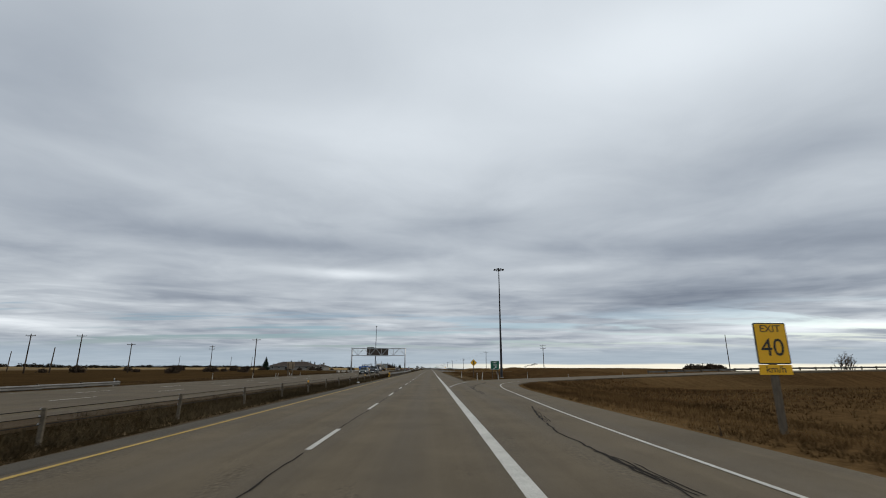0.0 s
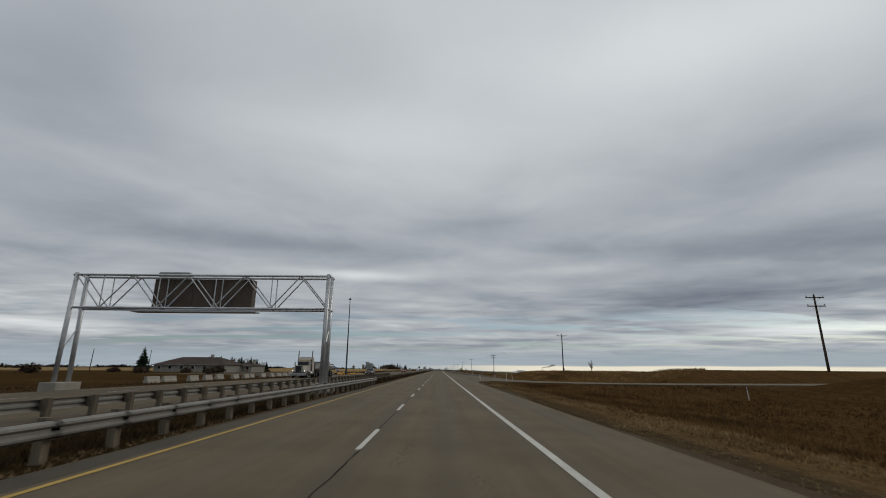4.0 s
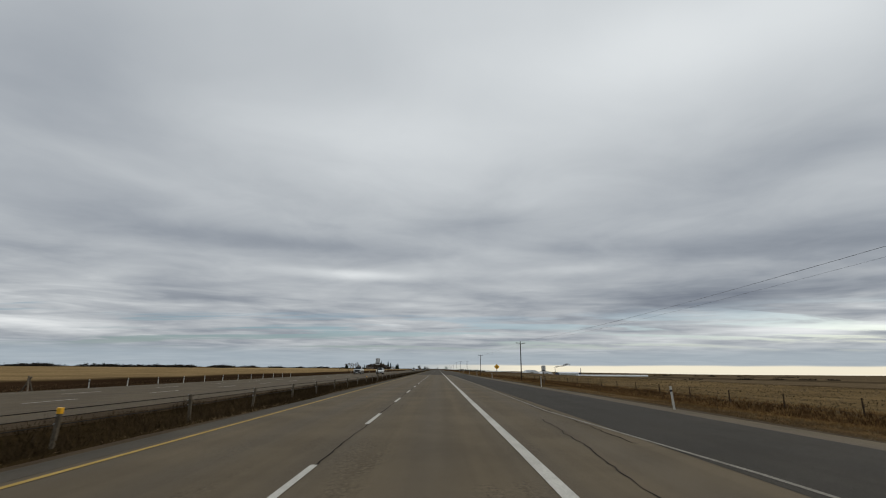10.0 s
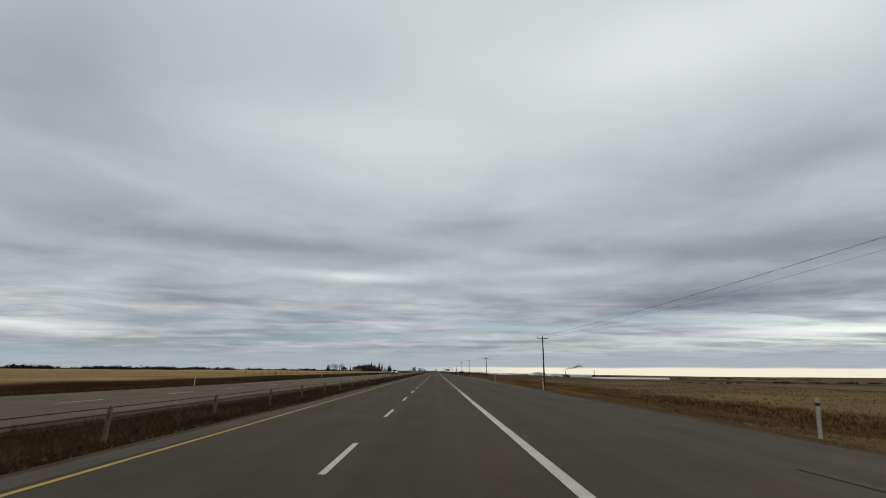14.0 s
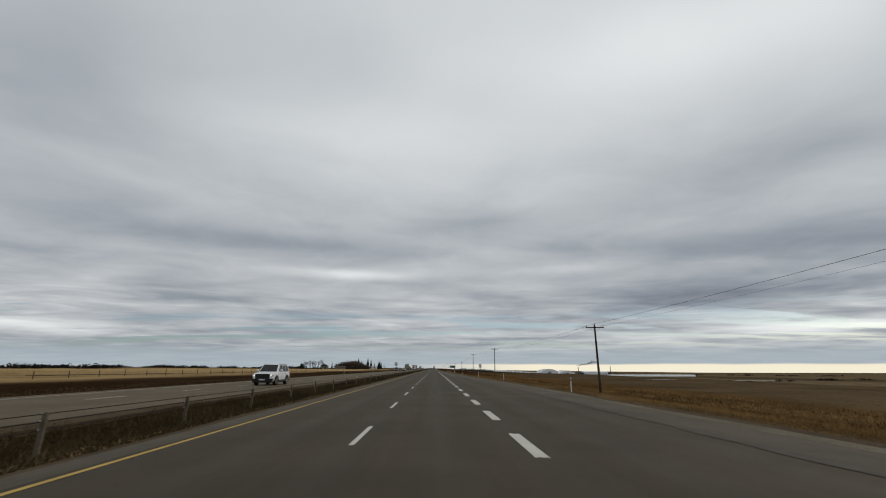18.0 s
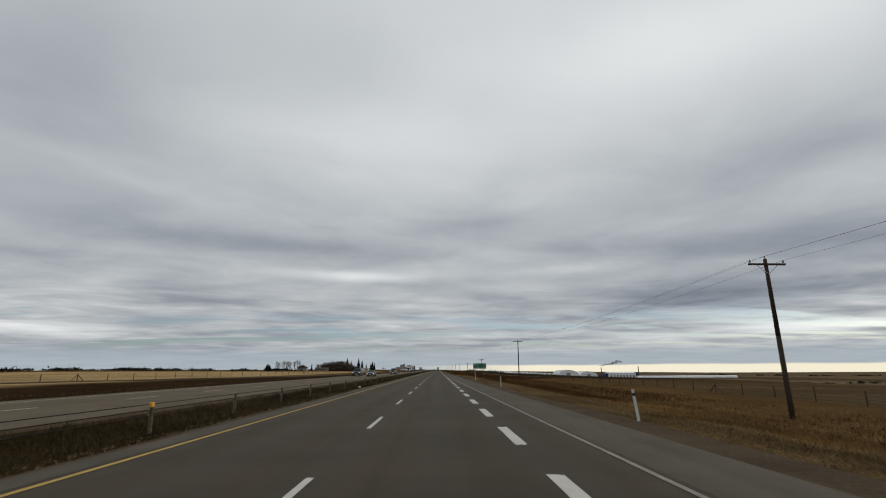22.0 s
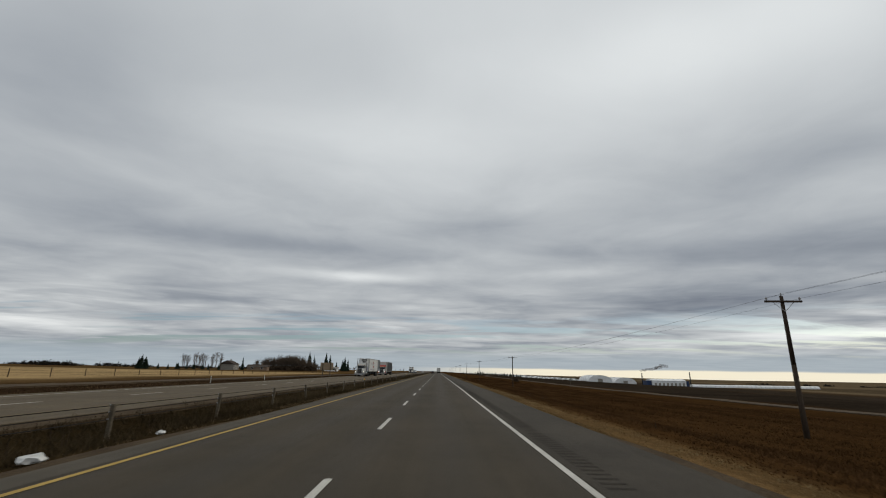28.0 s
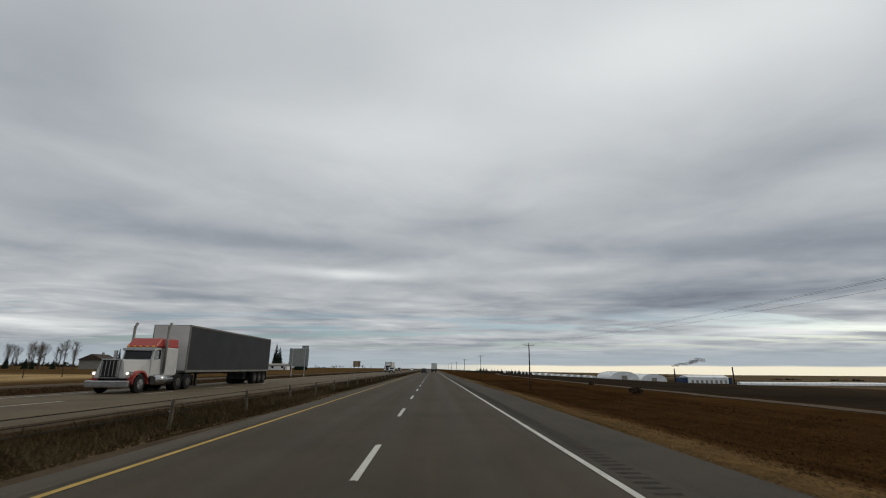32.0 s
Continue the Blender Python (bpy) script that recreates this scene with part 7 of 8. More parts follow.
def bare_mesh(h, seed, spread_=0.32, fine=1.0, stems=1):
    """A leafless tree: tapered trunk, forking limbs and a haze of twigs."""
    r = random.Random(seed)
    tb, cb = bmesh.new(), bmesh.new()

    def grow(bm, p, d, l, rad, depth):
        q = p + d * l
        tube(bm if depth < 2 else cb, p, q, rad, rad * 0.62, 5 if depth < 2 else 3, caps=False)
        if depth >= 4 or l < 0.15:
            return
        for _ in range(3 if depth else int(7 * fine) + 2):
            u = r.uniform(0.35, 1.0) if depth == 0 else r.uniform(0.45, 1.0)
            ax = Vector((r.uniform(-1, 1), r.uniform(-1, 1), r.uniform(0.1, 1.1))).normalized()
            nd = (d * r.uniform(0.7, 1.2) + ax * (spread_ * 2.0)).normalized()
            grow(bm, p + d * l * u, nd, l * r.uniform(0.38, 0.62), max(rad * 0.5, 0.012), depth + 1)

    for _ in range(stems):
        d = Vector((r.uniform(-0.12, 0.12) * stems, r.uniform(-0.12, 0.12) * stems, 1)).normalized()
        grow(tb, Vector((r.uniform(-0.3, 0.3) * (stems - 1), r.uniform(-0.3, 0.3) * (stems - 1), -0.2)), d, h * 0.62 * r.uniform(0.85, 1.0), h * 0.016, 0)
    return tb, cb


def poplar_mesh(h, seed):
    """A bare poplar: one straight leader with many short branches that sweep upwards."""
    r = random.Random(seed)
    tb, cb = bmesh.new(), bmesh.new()
    tube(tb, (0, 0, -0.2), (r.uniform(-0.2, 0.2), 0, h * 0.98), h * 0.013, 0.012, 6)
    for k in range(44):
        u = 0.14 + 0.82 * (k + r.random()) / 44
        a, l = r.uniform(0, 6.28), h * (0.05 + 0.22 * math.sin(math.pi * min(1.0, (1 - u) * 1.25 + 0.05)) * r.uniform(0.55, 1.1))
        p = Vector((0, 0, h * u))
        d = Vector((math.cos(a) * 0.55, math.sin(a) * 0.55, r.uniform(0.7, 1.1))).normalized()
        q = p + d * l
        tube(cb, p, q, 0.045, 0.018, 3, caps=False)
        for _ in range(4):
            s = p.lerp(q, r.uniform(0.3, 1.0))
            e = Vector((r.uniform(-0.6, 0.6), r.uniform(-0.6, 0.6), r.uniform(0.5, 1.2))).normalized()
            tube(cb, s, s + e * l * r.uniform(0.25, 0.55), 0.022, 0.010, 3, caps=False)
    return tb, cb


def scrub_mesh(h, w, seed, n=260):
    """A low thicket: many thin stems and ragged clumps with gaps."""
    r = random.Random(seed)
    tb, cb = bmesh.new(), bmesh.new()
    for _ in range(9):
        a, l = r.uniform(0, 6.28), r.uniform(0.1, 0.8) * w
        tube(tb, (l * 0.3 * math.cos(a), l * 0.3 * math.sin(a), -0.1), (l * math.cos(a), l * math.sin(a), h * r.uniform(0.5, 0.95)), 0.04, 0.012, 4, caps=False)
    for _ in range(n):
        a, q = r.uniform(0, 6.28), math.sqrt(r.random())
        z = h * r.uniform(0.08, 1.0) * (1 - 0.55 * q * q)
        c = Vector((w * q * math.cos(a), w * q * math.sin(a), z))
        s = r.uniform(0.12, 0.32) * h * 0.8
        t = [cb.verts.new(c + Vector((r.uniform(-s, s), r.uniform(-s, s), r.uniform(-s, s * 1.4)))) for _ in range(3)]
        cb.faces.new(t)
    return tb, cb


def tree_thing(name, meshes, tmat, cmat, label, category, group=""):
    tb, cb = meshes
    p = empty(name, pose(0, 0, 0), label, category, group)
    part("trunk", tb, tmat, p)
    part("crown", cb, cmat, p)
    return p


class Stand:
    """Trees of a few shapes, placed one by one as copies."""

    def __init__(self, kinds):
        self.kinds, self.used, self.k = kinds, set(), 0

    def put(self, x, y, s=1.0, squash=1.0):
        ob = self.kinds[self.k % len(self.kinds)]
        self.k += 1
        m = pose(x, y, gz(x, y), 0, 0, rnd.uniform(0, 360))
        if ob in self.used:
            ob = copy_thing(ob, m)
        else:
            self.used.add(ob)
            ob.matrix_basis = m
        ob.scale = (s * squash, s * squash, s)
        return ob


spruces = Stand([tree_thing("spruce_tree", spruce_mesh(10, w, k), BARK, NEEDLE, "dark green spruce standing among the farm trees", "tree", "spruce trees") for k, w in enumerate((2.3, 2.7, 2.0))])
poplars = Stand([tree_thing("poplar_tree", poplar_mesh(10, 20 + k), BARK, TWIG, "leafless grey poplar with thin upright branches", "tree", "bare poplars") for k in range(3)])
brush = Stand([tree_thing("thicket_tree", bare_mesh(8, 40 + k, 0.42, 1.0, 2), BARK, TWIG, "leafless brown tree in a dense thicket", "tree", "thicket trees") for k in range(3)])
shrubs = Stand([tree_thing("shrub", scrub_mesh(2.0, 1.5, 60 + k), BARK, SCRUB, "low leafless brown shrub in rough grass", "shrub", "shrubs") for k in range(3)])
# interchange
spruces.put(-101, 297, 0.86, 1.55)
for x, y, s in ((-94, 352, 0.62), (-99, 356, 0.7), (-104, 354, 0.66), (-88, 358, 0.6), (-110, 357, 0.64), (-92, 361, 0.68), (-106, 360, 0.72), (-97, 362, 0.7), (-84, 360, 0.5), (-115, 358, 0.5)):
    brush.put(x, y, s * 1.1, 1.5)
    spruces.put(x + 1.5, y + 2.5, s * 1.0, 1.4)
    spruces.put(x - 1.5, y + 1.5, s * 0.85, 1.5)
for k in range(26):
    shrubs.put(rnd.uniform(-105, -52), rnd.uniform(120, 345), rnd.uniform(0.5, 1.1), 1.3)
for x, y, s in ((86, 97, 1.9), (92, 101, 1.6), (36, 247, 0.9), (33, 262, 0.5)):
    brush.put(x, y, s * 0.42, 1.0) if x < 60 else brush.put(x, y, 0.62, 1.3)
for k in range(14):
    x, y = 104.5 + rnd.uniform(-7, 7), 180 + rnd.uniform(-3, 3)
    shrubs.put(x, y, (3.3 - gz(x, y)) / 2.0 * rnd.uniform(0.75, 1.0), 1.0)
# farmyard
for x, y, s in ((-163.2, 1196, 0.80), (-162.0, 1197.5, 0.70), (-164.3, 1195.4, 0.68), (-162.6, 1194.6, 0.55)):
    spruces.put(x, y, s, 1.5)
for k in range(9):
    spruces.put(-184 + 4.6 * k + rnd.uniform(-1, 1), 1250 + rnd.uniform(-3, 3), rnd.uniform(0.32, 0.48), 1.3)
for k in range(16):
    poplars.put(-181 + 1.75 * k + rnd.uniform(-1.0, 1.0), 1272 + rnd.uniform(-4, 4), rnd.uniform(0.85, 1.15), 1.45)
spruces.put(-145.5, 1289, 0.98, 0.55)
spruces.put(-145.0, 1288, 0.40, 1.5)
for k in range(120):
    x = -146 + 50 * (k + 0.5) / 120
    brush.put(x, rnd.uniform(1312, 1338), (0.98 + 0.40 * sstep(x, -146, -130) - 0.80 * sstep(x, -116, -96)) * rnd.uniform(0.85, 1.12), 0.95)
for k in range(60):
    shrubs.put(-144 + 46 * (k + 0.5) / 60, rnd.uniform(1304, 1310), rnd.uniform(1.0, 2.0), 1.3)
for x, y, s in ((-145.5, 1386, 1.35), (-126, 1375, 1.28), (-123, 1370, 1.24), (-129, 1385, 1.37), (-124.6, 1395, 1.84), (-118.2, 1388, 1.5), (-110.2, 1402, 1.84),
                (-103, 1387, 1.53), (-98.5, 1396, 1.03), (-88.4, 1385, 1.39), (-91, 1388, 1.15), (-86.5, 1390, 1.2)):
    spruces.put(x, y, s, 0.9)
for k in range(2):
    shrubs.put(rnd.uniform(30, 44), 1156 + rnd.uniform(-40, 120), rnd.uniform(0.3, 0.6)) if k else shrubs.put(35.5, 1150, 0.75)
# hedgerow ahead on the right, with dark spruces
for k in range(26):
    spruces.put(62 + 3.0 * k + rnd.uniform(-1, 1), 1730 + rnd.uniform(-10, 10), rnd.uniform(0.35, 0.62), 1.9)
for k in range(30):
    brush.put(rnd.uniform(-330, -90), rnd.uniform(1900, 2400), rnd.uniform(0.6, 1.0), 1.4)


def far_woods(name, runs, label, mat):
    """Woods a kilometre off and more: rows of ragged crowns of clumps, with gaps."""
    r = random.Random(17)
    vs, fs = [], []
    for x0, y0, x1, y1, n, h in runs:
        for _ in range(n):
            u = r.random()
            if math.sin(u * 23 + h * 1.7) > 0.05:          # gaps in the tree line
                continue
            x, y = x0 + (x1 - x0) * u + r.uniform(-12, 12), y0 + (y1 - y0) * u + r.uniform(-12, 12)
            hh, w = h * r.uniform(0.30, 0.72), h * r.uniform(0.5, 1.1)
            z = gz(x, y)
            for _ in range(30):
                a, q = r.uniform(0, 6.28), math.sqrt(r.random())
                c = (x + w * q * math.cos(a), y + w * q * math.sin(a), z + hh * r.uniform(0.0, 0.85) * (1 - 0.6 * q * q))
                s = 0.27 * hh + 0.45
                for _ in range(3):
                    vs.append((c[0] + r.uniform(-s, s), c[1] + r.uniform(-s, s), c[2] + r.uniform(-s, s)))
                fs.append((len(vs) - 3, len(vs) - 2, len(vs) - 1))
    ob = new(name, mesh_of(name, vs, fs, (mat,)))
    return tagged(ob, label, "woods", kind="stuff")


far_woods("far_woods", [(-520, 900, -330, 1100, 170, 8), (-700, 1000, -480, 1300, 190, 10), (-760, 1450, -520, 1700, 180, 11), (-480, 1500, -330, 1800, 110, 9),
                        (-430, 420, -330, 560, 70, 7), (-900, 800, -640, 900, 150, 11), (-640, 2200, -300, 2500, 60, 9), (-1200, 1500, -950, 2100, 90, 12),
                        (-1100, 500, -900, 620, 60, 9), (-420, 700, -380, 760, 16, 5)], "dark leafless woods along the far field edge", WOODS)
far_woods("far_shelterbelt", [(700, 1500, 1100, 1650, 70, 8), (900, 2300, 1700, 2500, 120, 10), (300, 2700, 900, 2750, 90, 10), (1500, 1900, 2400, 2000, 120, 12), (1200, 1200, 1900, 1250, 120, 11),
                              (560, 820, 700, 850, 40, 7), (900, 700, 1500, 760, 110, 10), (80, 2600, 260, 2700, 40, 8), (420, 1300, 560, 1330, 30, 5)], "dark shelterbelt trees on the far plain", WOODS)


# ---- buildings ----
SIDING = surface("pale_grey_siding", (0.2100, 0.1972, 0.1728), (0.2940, 0.2788, 0.2432), 0.8, 0.8, stretch=(1, 1, 6), spec=0.05)
BROWN_WALL = surface("brown_stucco_wall", (0.18, 0.13, 0.095), (0.27, 0.205, 0.15), 0.8, 0.9, spec=0.05)
ROOF = surface("dark_brown_shingle_roof", (0.045, 0.035, 0.030), (0.085, 0.068, 0.056), 0.9, 0.9, fine=5, spec=0.05)
WHITE_SHEET = surface("white_plastic_sheeting", (0.5980, 0.6095, 0.6095), (0.8050, 0.8165, 0.8165), 0.15, 0.5, fine=1.2)
SHED_BLUE = paint("blue_shed_cladding", (0.0075, 0.0300, 0.0960), 0.6, 0.1)


def house(name, x, y, w, d, eave, ridge, yaw, wall, roof_mat, label, hip=True, windows=5):
    z = gz(x, y)
    p = empty(name, pose(x, y, z, 0, 0, yaw), label, "house")
    part("wall", boxed(-w / 2, w / 2, -d / 2, d / 2, -0.4, eave, 0.03), wall, p)
    o = 0.6
    bm = bmesh.new()
    e = [bm.verts.new(c) for c in ((-w / 2 - o, -d / 2 - o, eave - 0.1), (w / 2 + o, -d / 2 - o, eave - 0.1), (w / 2 + o, d / 2 + o, eave - 0.1), (-w / 2 - o, d / 2 + o, eave - 0.1))]
    k = d * 0.5 if hip else -o
    t = [bm.verts.new((-w / 2 + k, 0, ridge)), bm.verts.new((w / 2 - k, 0, ridge))]
    for f in ((e[0], e[1], t[1], t[0]), (e[1], e[2], t[1]), (e[2], e[3], t[0], t[1]), (e[3], e[0], t[0]), (e[3], e[2], e[1], e[0])):
        bm.faces.new(f)
    roof = part("roof", bm, roof_mat, p)
    part("chimney", boxed(w * 0.16, w * 0.16 + 0.8, -0.4, 0.4, ridge - 0.8, ridge + 0.9, 0.03), wall, roof)
    part("fascia", boxed(-w / 2 - o, w / 2 + o, -d / 2 - o - 0.04, -d / 2 - o, eave - 0.28, eave - 0.06), SIDING, roof)
    for k in range(windows):
        xx = -w / 2 + w * (k + 0.5) / windows
        win = part("window", boxed(xx - 0.75, xx + 0.75, -d / 2 - 0.05, -d / 2 + 0.02, 0.95, eave - 0.45, 0.02), SIGN_WHITE, p)
        part("pane", boxed(xx - 0.65, xx + 0.65, -d / 2 - 0.07, -d / 2 - 0.052, 1.05, eave - 0.55), GLASS, win)
    part("door", boxed(w / 2 - 2.2, w / 2 - 1.2, -d / 2 - 0.06, -d / 2 + 0.02, 0.0, 2.05, 0.02), BROWN_WALL, p)
    return p


house("visitor_house", -86, 306, 28, 12, 2.6, 5.2, -14, SIDING, ROOF, "long low house with a dark brown hipped roof", True, 6)
house("annexe", -70, 311, 7, 8, 2.4, 3.6, -14, SIDING, ROOF, "small annexe with a brown hipped roof", True, 2)
house("farmhouse", -157, 1293, 13, 10, 4.2, 6.8, 97, SIDING, ROOF, "pale farmhouse with a gabled roof among bare trees", False, 4)
house("farm_shed", -134, 1290, 14, 8, 2.8, 4.2, 6, BROWN_WALL, ROOF, "low brown farm shed beside the farmhouse", False, 2)
house("machine_shed", -98, 1372, 12, 8, 3.0, 4.0, 4, WHITE_SHEET, SIDING, "low pale machine shed behind the trees", False, 2)


def hoop_house(x, y, w, length, h, yaw, label, name="hoop_house", ribs=6, base=None):
    z = gz(x, y) if base is None else base
    p = empty(name, pose(x, y, z, 0, 0, yaw), label, "greenhouse", "hoop houses" if ribs < 12 else "")
    bm = bmesh.new()
    prof = [(w / 2 * math.cos(math.pi * k / 14), h * math.sin(math.pi * k / 14) ** 0.85) for k in range(15)]
    extrude_profile(bm, [(w / 2, -0.4)] + prof + [(-w / 2, -0.4)], 0, length, "y")
    part("cover", bm, WHITE_SHEET, p)
    for k in range(ribs + 1):
        yy = length * k / ribs
        bm = bmesh.new()
        for a, b in zip(prof[:-1], prof[1:]):
            tube(bm, (a[0] * 1.01, yy, a[1] * 1.01), (b[0] * 1.01, yy, b[1] * 1.01), 0.09, seg=4, caps=False)
        part("rib", bm, DULL_STEEL, p)
    part("door", boxed(-w * 0.10, w * 0.10, -0.08, 0.0, 0, h * 0.5, 0.02), SIDING, p)
    return p


hoop_house(282, 1768, 42, 60, 11.5, 0, "large white fabric dome shed on the plain", "fabric_dome", 6)
hoop_house(326, 1768, 38, 60, 10.5, 0, "large white fabric dome shed on the plain", "fabric_dome", 6)
hoop_house(390, 1673, 8, 196, 3.8, -90, "very long low white plastic tunnel on dark soil", "plastic_tunnel", 28)
for k in range(14):
    hoop_house(128 + 10.5 * k, 1850, 8.5, 70, 3.6, 0, "white plastic hoop house in a row", "hoop_house", 6)
for k in range(9):
    hoop_house(118 + 9.0 * k, 1770, 3.0, 26, 1.5, -20, "low white crop tunnel", "crop_tunnel", 4)


def plant():
    x, y = 352, 1722
    z = gz(380, y)
    p = empty("processing_plant", pose(x, y, z), "white processing shed with blue ends and tall stacks", "factory")
    part("shed", boxed(0, 56, 0, 24, -1.5, 8.0, 0.1), WHITE_SHEET, p)
    bm = bmesh.new()
    extrude_profile(bm, [(-0.6, 7.9), (24.6, 7.9), (12, 10.6)], -0.6, 56.6, "x")
    part("roof", bm, WHITE_SHEET, p)
    part("end_block", boxed(-8, -0.1, 2, 18, -1.5, 7.4, 0.1), SHED_BLUE, p, "dark blue end block")
    part("end_block", boxed(56.1, 62, 2, 18, -1.5, 7.6, 0.1), SHED_BLUE, p, "blue end block")
    for k in range(8):
        part("shed_door", boxed(4 + 6.6 * k, 7.4 + 6.6 * k, -0.12, 0.0, -0.5, 4.2, 0.03), SIDING, p)
    for sx, sy, h in ((-6, 24, 19.5), (61, -4, 22.0)):
        st = part("stack", tubed((sx, sy, -1.5), (sx, sy, h), 1.0, 0.75, 12), POLE_STEEL, p, "dark chimney stack", smooth=True)
        part("stack_band", tubed((sx, sy, h - 1.2), (sx, sy, h - 0.6), 0.85, 0.85, 12), TRIM, st)
    for k in range(4):
        part("silo", tubed((14 + 4.5 * k, 27, -1.5), (14 + 4.5 * k, 27, 7.5 + k % 2), 1.9, 1.9, 16), DULL_STEEL, p, smooth=True)


plant()
# drifting smoke from the stack: thin ragged wisps that let the sky through
SMOKE = bpy.data.materials.new("thin_brown_smoke")
SMOKE.use_nodes = True
_n = Nodes(SMOKE.node_tree)
_out = _n.nodes["Material Output"]
_tr, _df, _mx = _n.nodes.new("ShaderNodeBsdfTransparent"), _n.nodes.new("ShaderNodeBsdfDiffuse"), _n.nodes.new("ShaderNodeMixShader")
_df.inputs[0].default_value = (0.22, 0.185, 0.17, 1)
_n.links.new(_n.smooth(_n.noise(_n.nodes.new("ShaderNodeTexCoord").outputs["Object"], 0.16, 4.0), 0.34, 0.66, 0.0, 0.30), _mx.inputs[0])
_n.links.new(_tr.outputs[0], _mx.inputs[1])
_n.links.new(_df.outputs[0], _mx.inputs[2])
_n.links.new(_mx.outputs[0], _out.inputs["Surface"])
bm = bmesh.new()
for k in range(16):
    c = Vector((346 + 2.6 * k + rnd.uniform(-2, 2), 1746 + rnd.uniform(-3, 3), gz(380, 1722) + 23 + 0.55 * k + rnd.uniform(-1, 1.5)))
    s = 2.4 + 0.20 * k
    out = bmesh.ops.create_icosphere(bm, subdivisions=2, radius=s)
    for v in out["verts"]:
        v.co = c + Vector((v.co.x * 1.5, v.co.y, v.co.z * 0.7)) * (0.75 + 0.5 * noise.noise(v.co * 0.6 + Vector((k, 0, 0))))
me = bpy.data.meshes.new("smoke_plume")
bm.to_mesh(me)
bm.free()
me.materials.append(SMOKE)
tagged(new("smoke_plume", me), "thin brown smoke drifting from the plant stack", "smoke", kind="stuff")
# puddles in the ploughed field
WATER = surface("still_puddle_water", (0.10, 0.11, 0.12), (0.13, 0.14, 0.15), 0.2, 0.06, 0.0, spec=0.9)
for x, y, a, b in ((61, 729, 4.2, 1.3), (98, 748, 8, 1.6)):
    z = max(gz(x + a * i, y + b * j) for i in (-1, -0.5, 0, 0.5, 1) for j in (-1, 0, 1)) + 0.03
    ring = [(x + a * math.cos(t) * (1 + 0.2 * math.sin(3 * t)), y + b * math.sin(t) * (1 + 0.25 * math.sin(2 * t + 1)), z) for t in (2 * math.pi * k / 28 for k in range(28))]
    tagged(new("puddle", mesh_of("puddle", ring, [tuple(range(28))], (WATER,))), "shallow puddle in the bare field", "puddle", kind="structure")


# ---- grass ----
def blades_material(name, cols, dark=0.6):
    m = bpy.data.materials.new(name)
    m.use_nodes = True
    n = Nodes(m.node_tree)
    bsdf = n.nodes["Principled BSDF"]
    rnd_ = n.nodes.new("ShaderNodeNewGeometry").outputs["Random Per Island"]
    p = n.nodes.new("ShaderNodeTexCoord").outputs["Object"]
    cols = [tuple(v * 0.82 + sum(c) / 3 * 0.18 for v in c) for c in cols]      # sun-bleached
    mean = [sum(c[i] for c in cols) / len(cols) for i in range(3)]
    cols = [tuple(0.65 * v + 0.35 * w for v, w in zip(c, mean)) for c in cols]
    col = n.ramp(rnd_, [(i / (len(cols) - 1), c) for i, c in enumerate(cols)])
    q = n.split(p)
    swath = n.smooth(n.noise(n.xyz(n.math("MULTIPLY", q[0], 0.5), n.math("MULTIPLY", q[1], 0.05), 0.0), 1.0, 2.0, 0.5), 0.38, 0.62, 0.72, 1.18)
    patch = n.math("MULTIPLY", n.smooth(n.noise(p, 0.16, 3.0, 0.6), 0.38, 0.62, dark, 1.15), swath)
    n.links.new(n.mix(1.0, col, n.xyz(patch, patch, patch), "MULTIPLY"), bsdf.inputs["Base Color"])
    bsdf.inputs["Roughness"].default_value, bsdf.inputs["Specular IOR Level"].default_value = 0.95, 0.0
    return m


def scatter(name, label, xs, ys, heights, widths, material, blades=4, lean=0.45, seed=1):
    """Tufts of dry blades, each blade a bent three-cornered sliver rooted in the ground."""
    g = np.random.default_rng(seed)
    X, Y, H, W = (np.repeat(a, blades) for a in (xs, ys, heights, widths))
    k = len(X)
    X = X + g.normal(0, 0.05, k)
    Y = Y + g.normal(0, 0.05, k)
    Z = ground_z(X, Y) - 0.03
    H = H * g.uniform(0.5, 1.15, k)
    a = g.uniform(0, 2 * np.pi, k)
    b = g.uniform(0, 2 * np.pi, k)
    t = g.uniform(0.05, lean, k) * H
    dx, dy = np.cos(a) * W / 2, np.sin(a) * W / 2
    co = np.empty((k, 3, 3))
    co[:, 0] = np.stack((X - dx, Y - dy, Z), -1)
    co[:, 1] = np.stack((X + dx, Y + dy, Z), -1)
    co[:, 2] = np.stack((X + np.cos(b) * t, Y + np.sin(b) * t, Z + H), -1)
    me = bpy.data.meshes.new(name)
    me.vertices.add(3 * k)
    me.vertices.foreach_set("co", co.ravel())
    me.loops.add(3 * k)
    me.loops.foreach_set("vertex_index", np.arange(3 * k))
    me.polygons.add(k)
    me.polygons.foreach_set("loop_start", np.arange(k) * 3)
    me.update(calc_edges=True)
    me.materials.append(material)
    return tagged(new(name, me), label, "grass", kind="stuff")


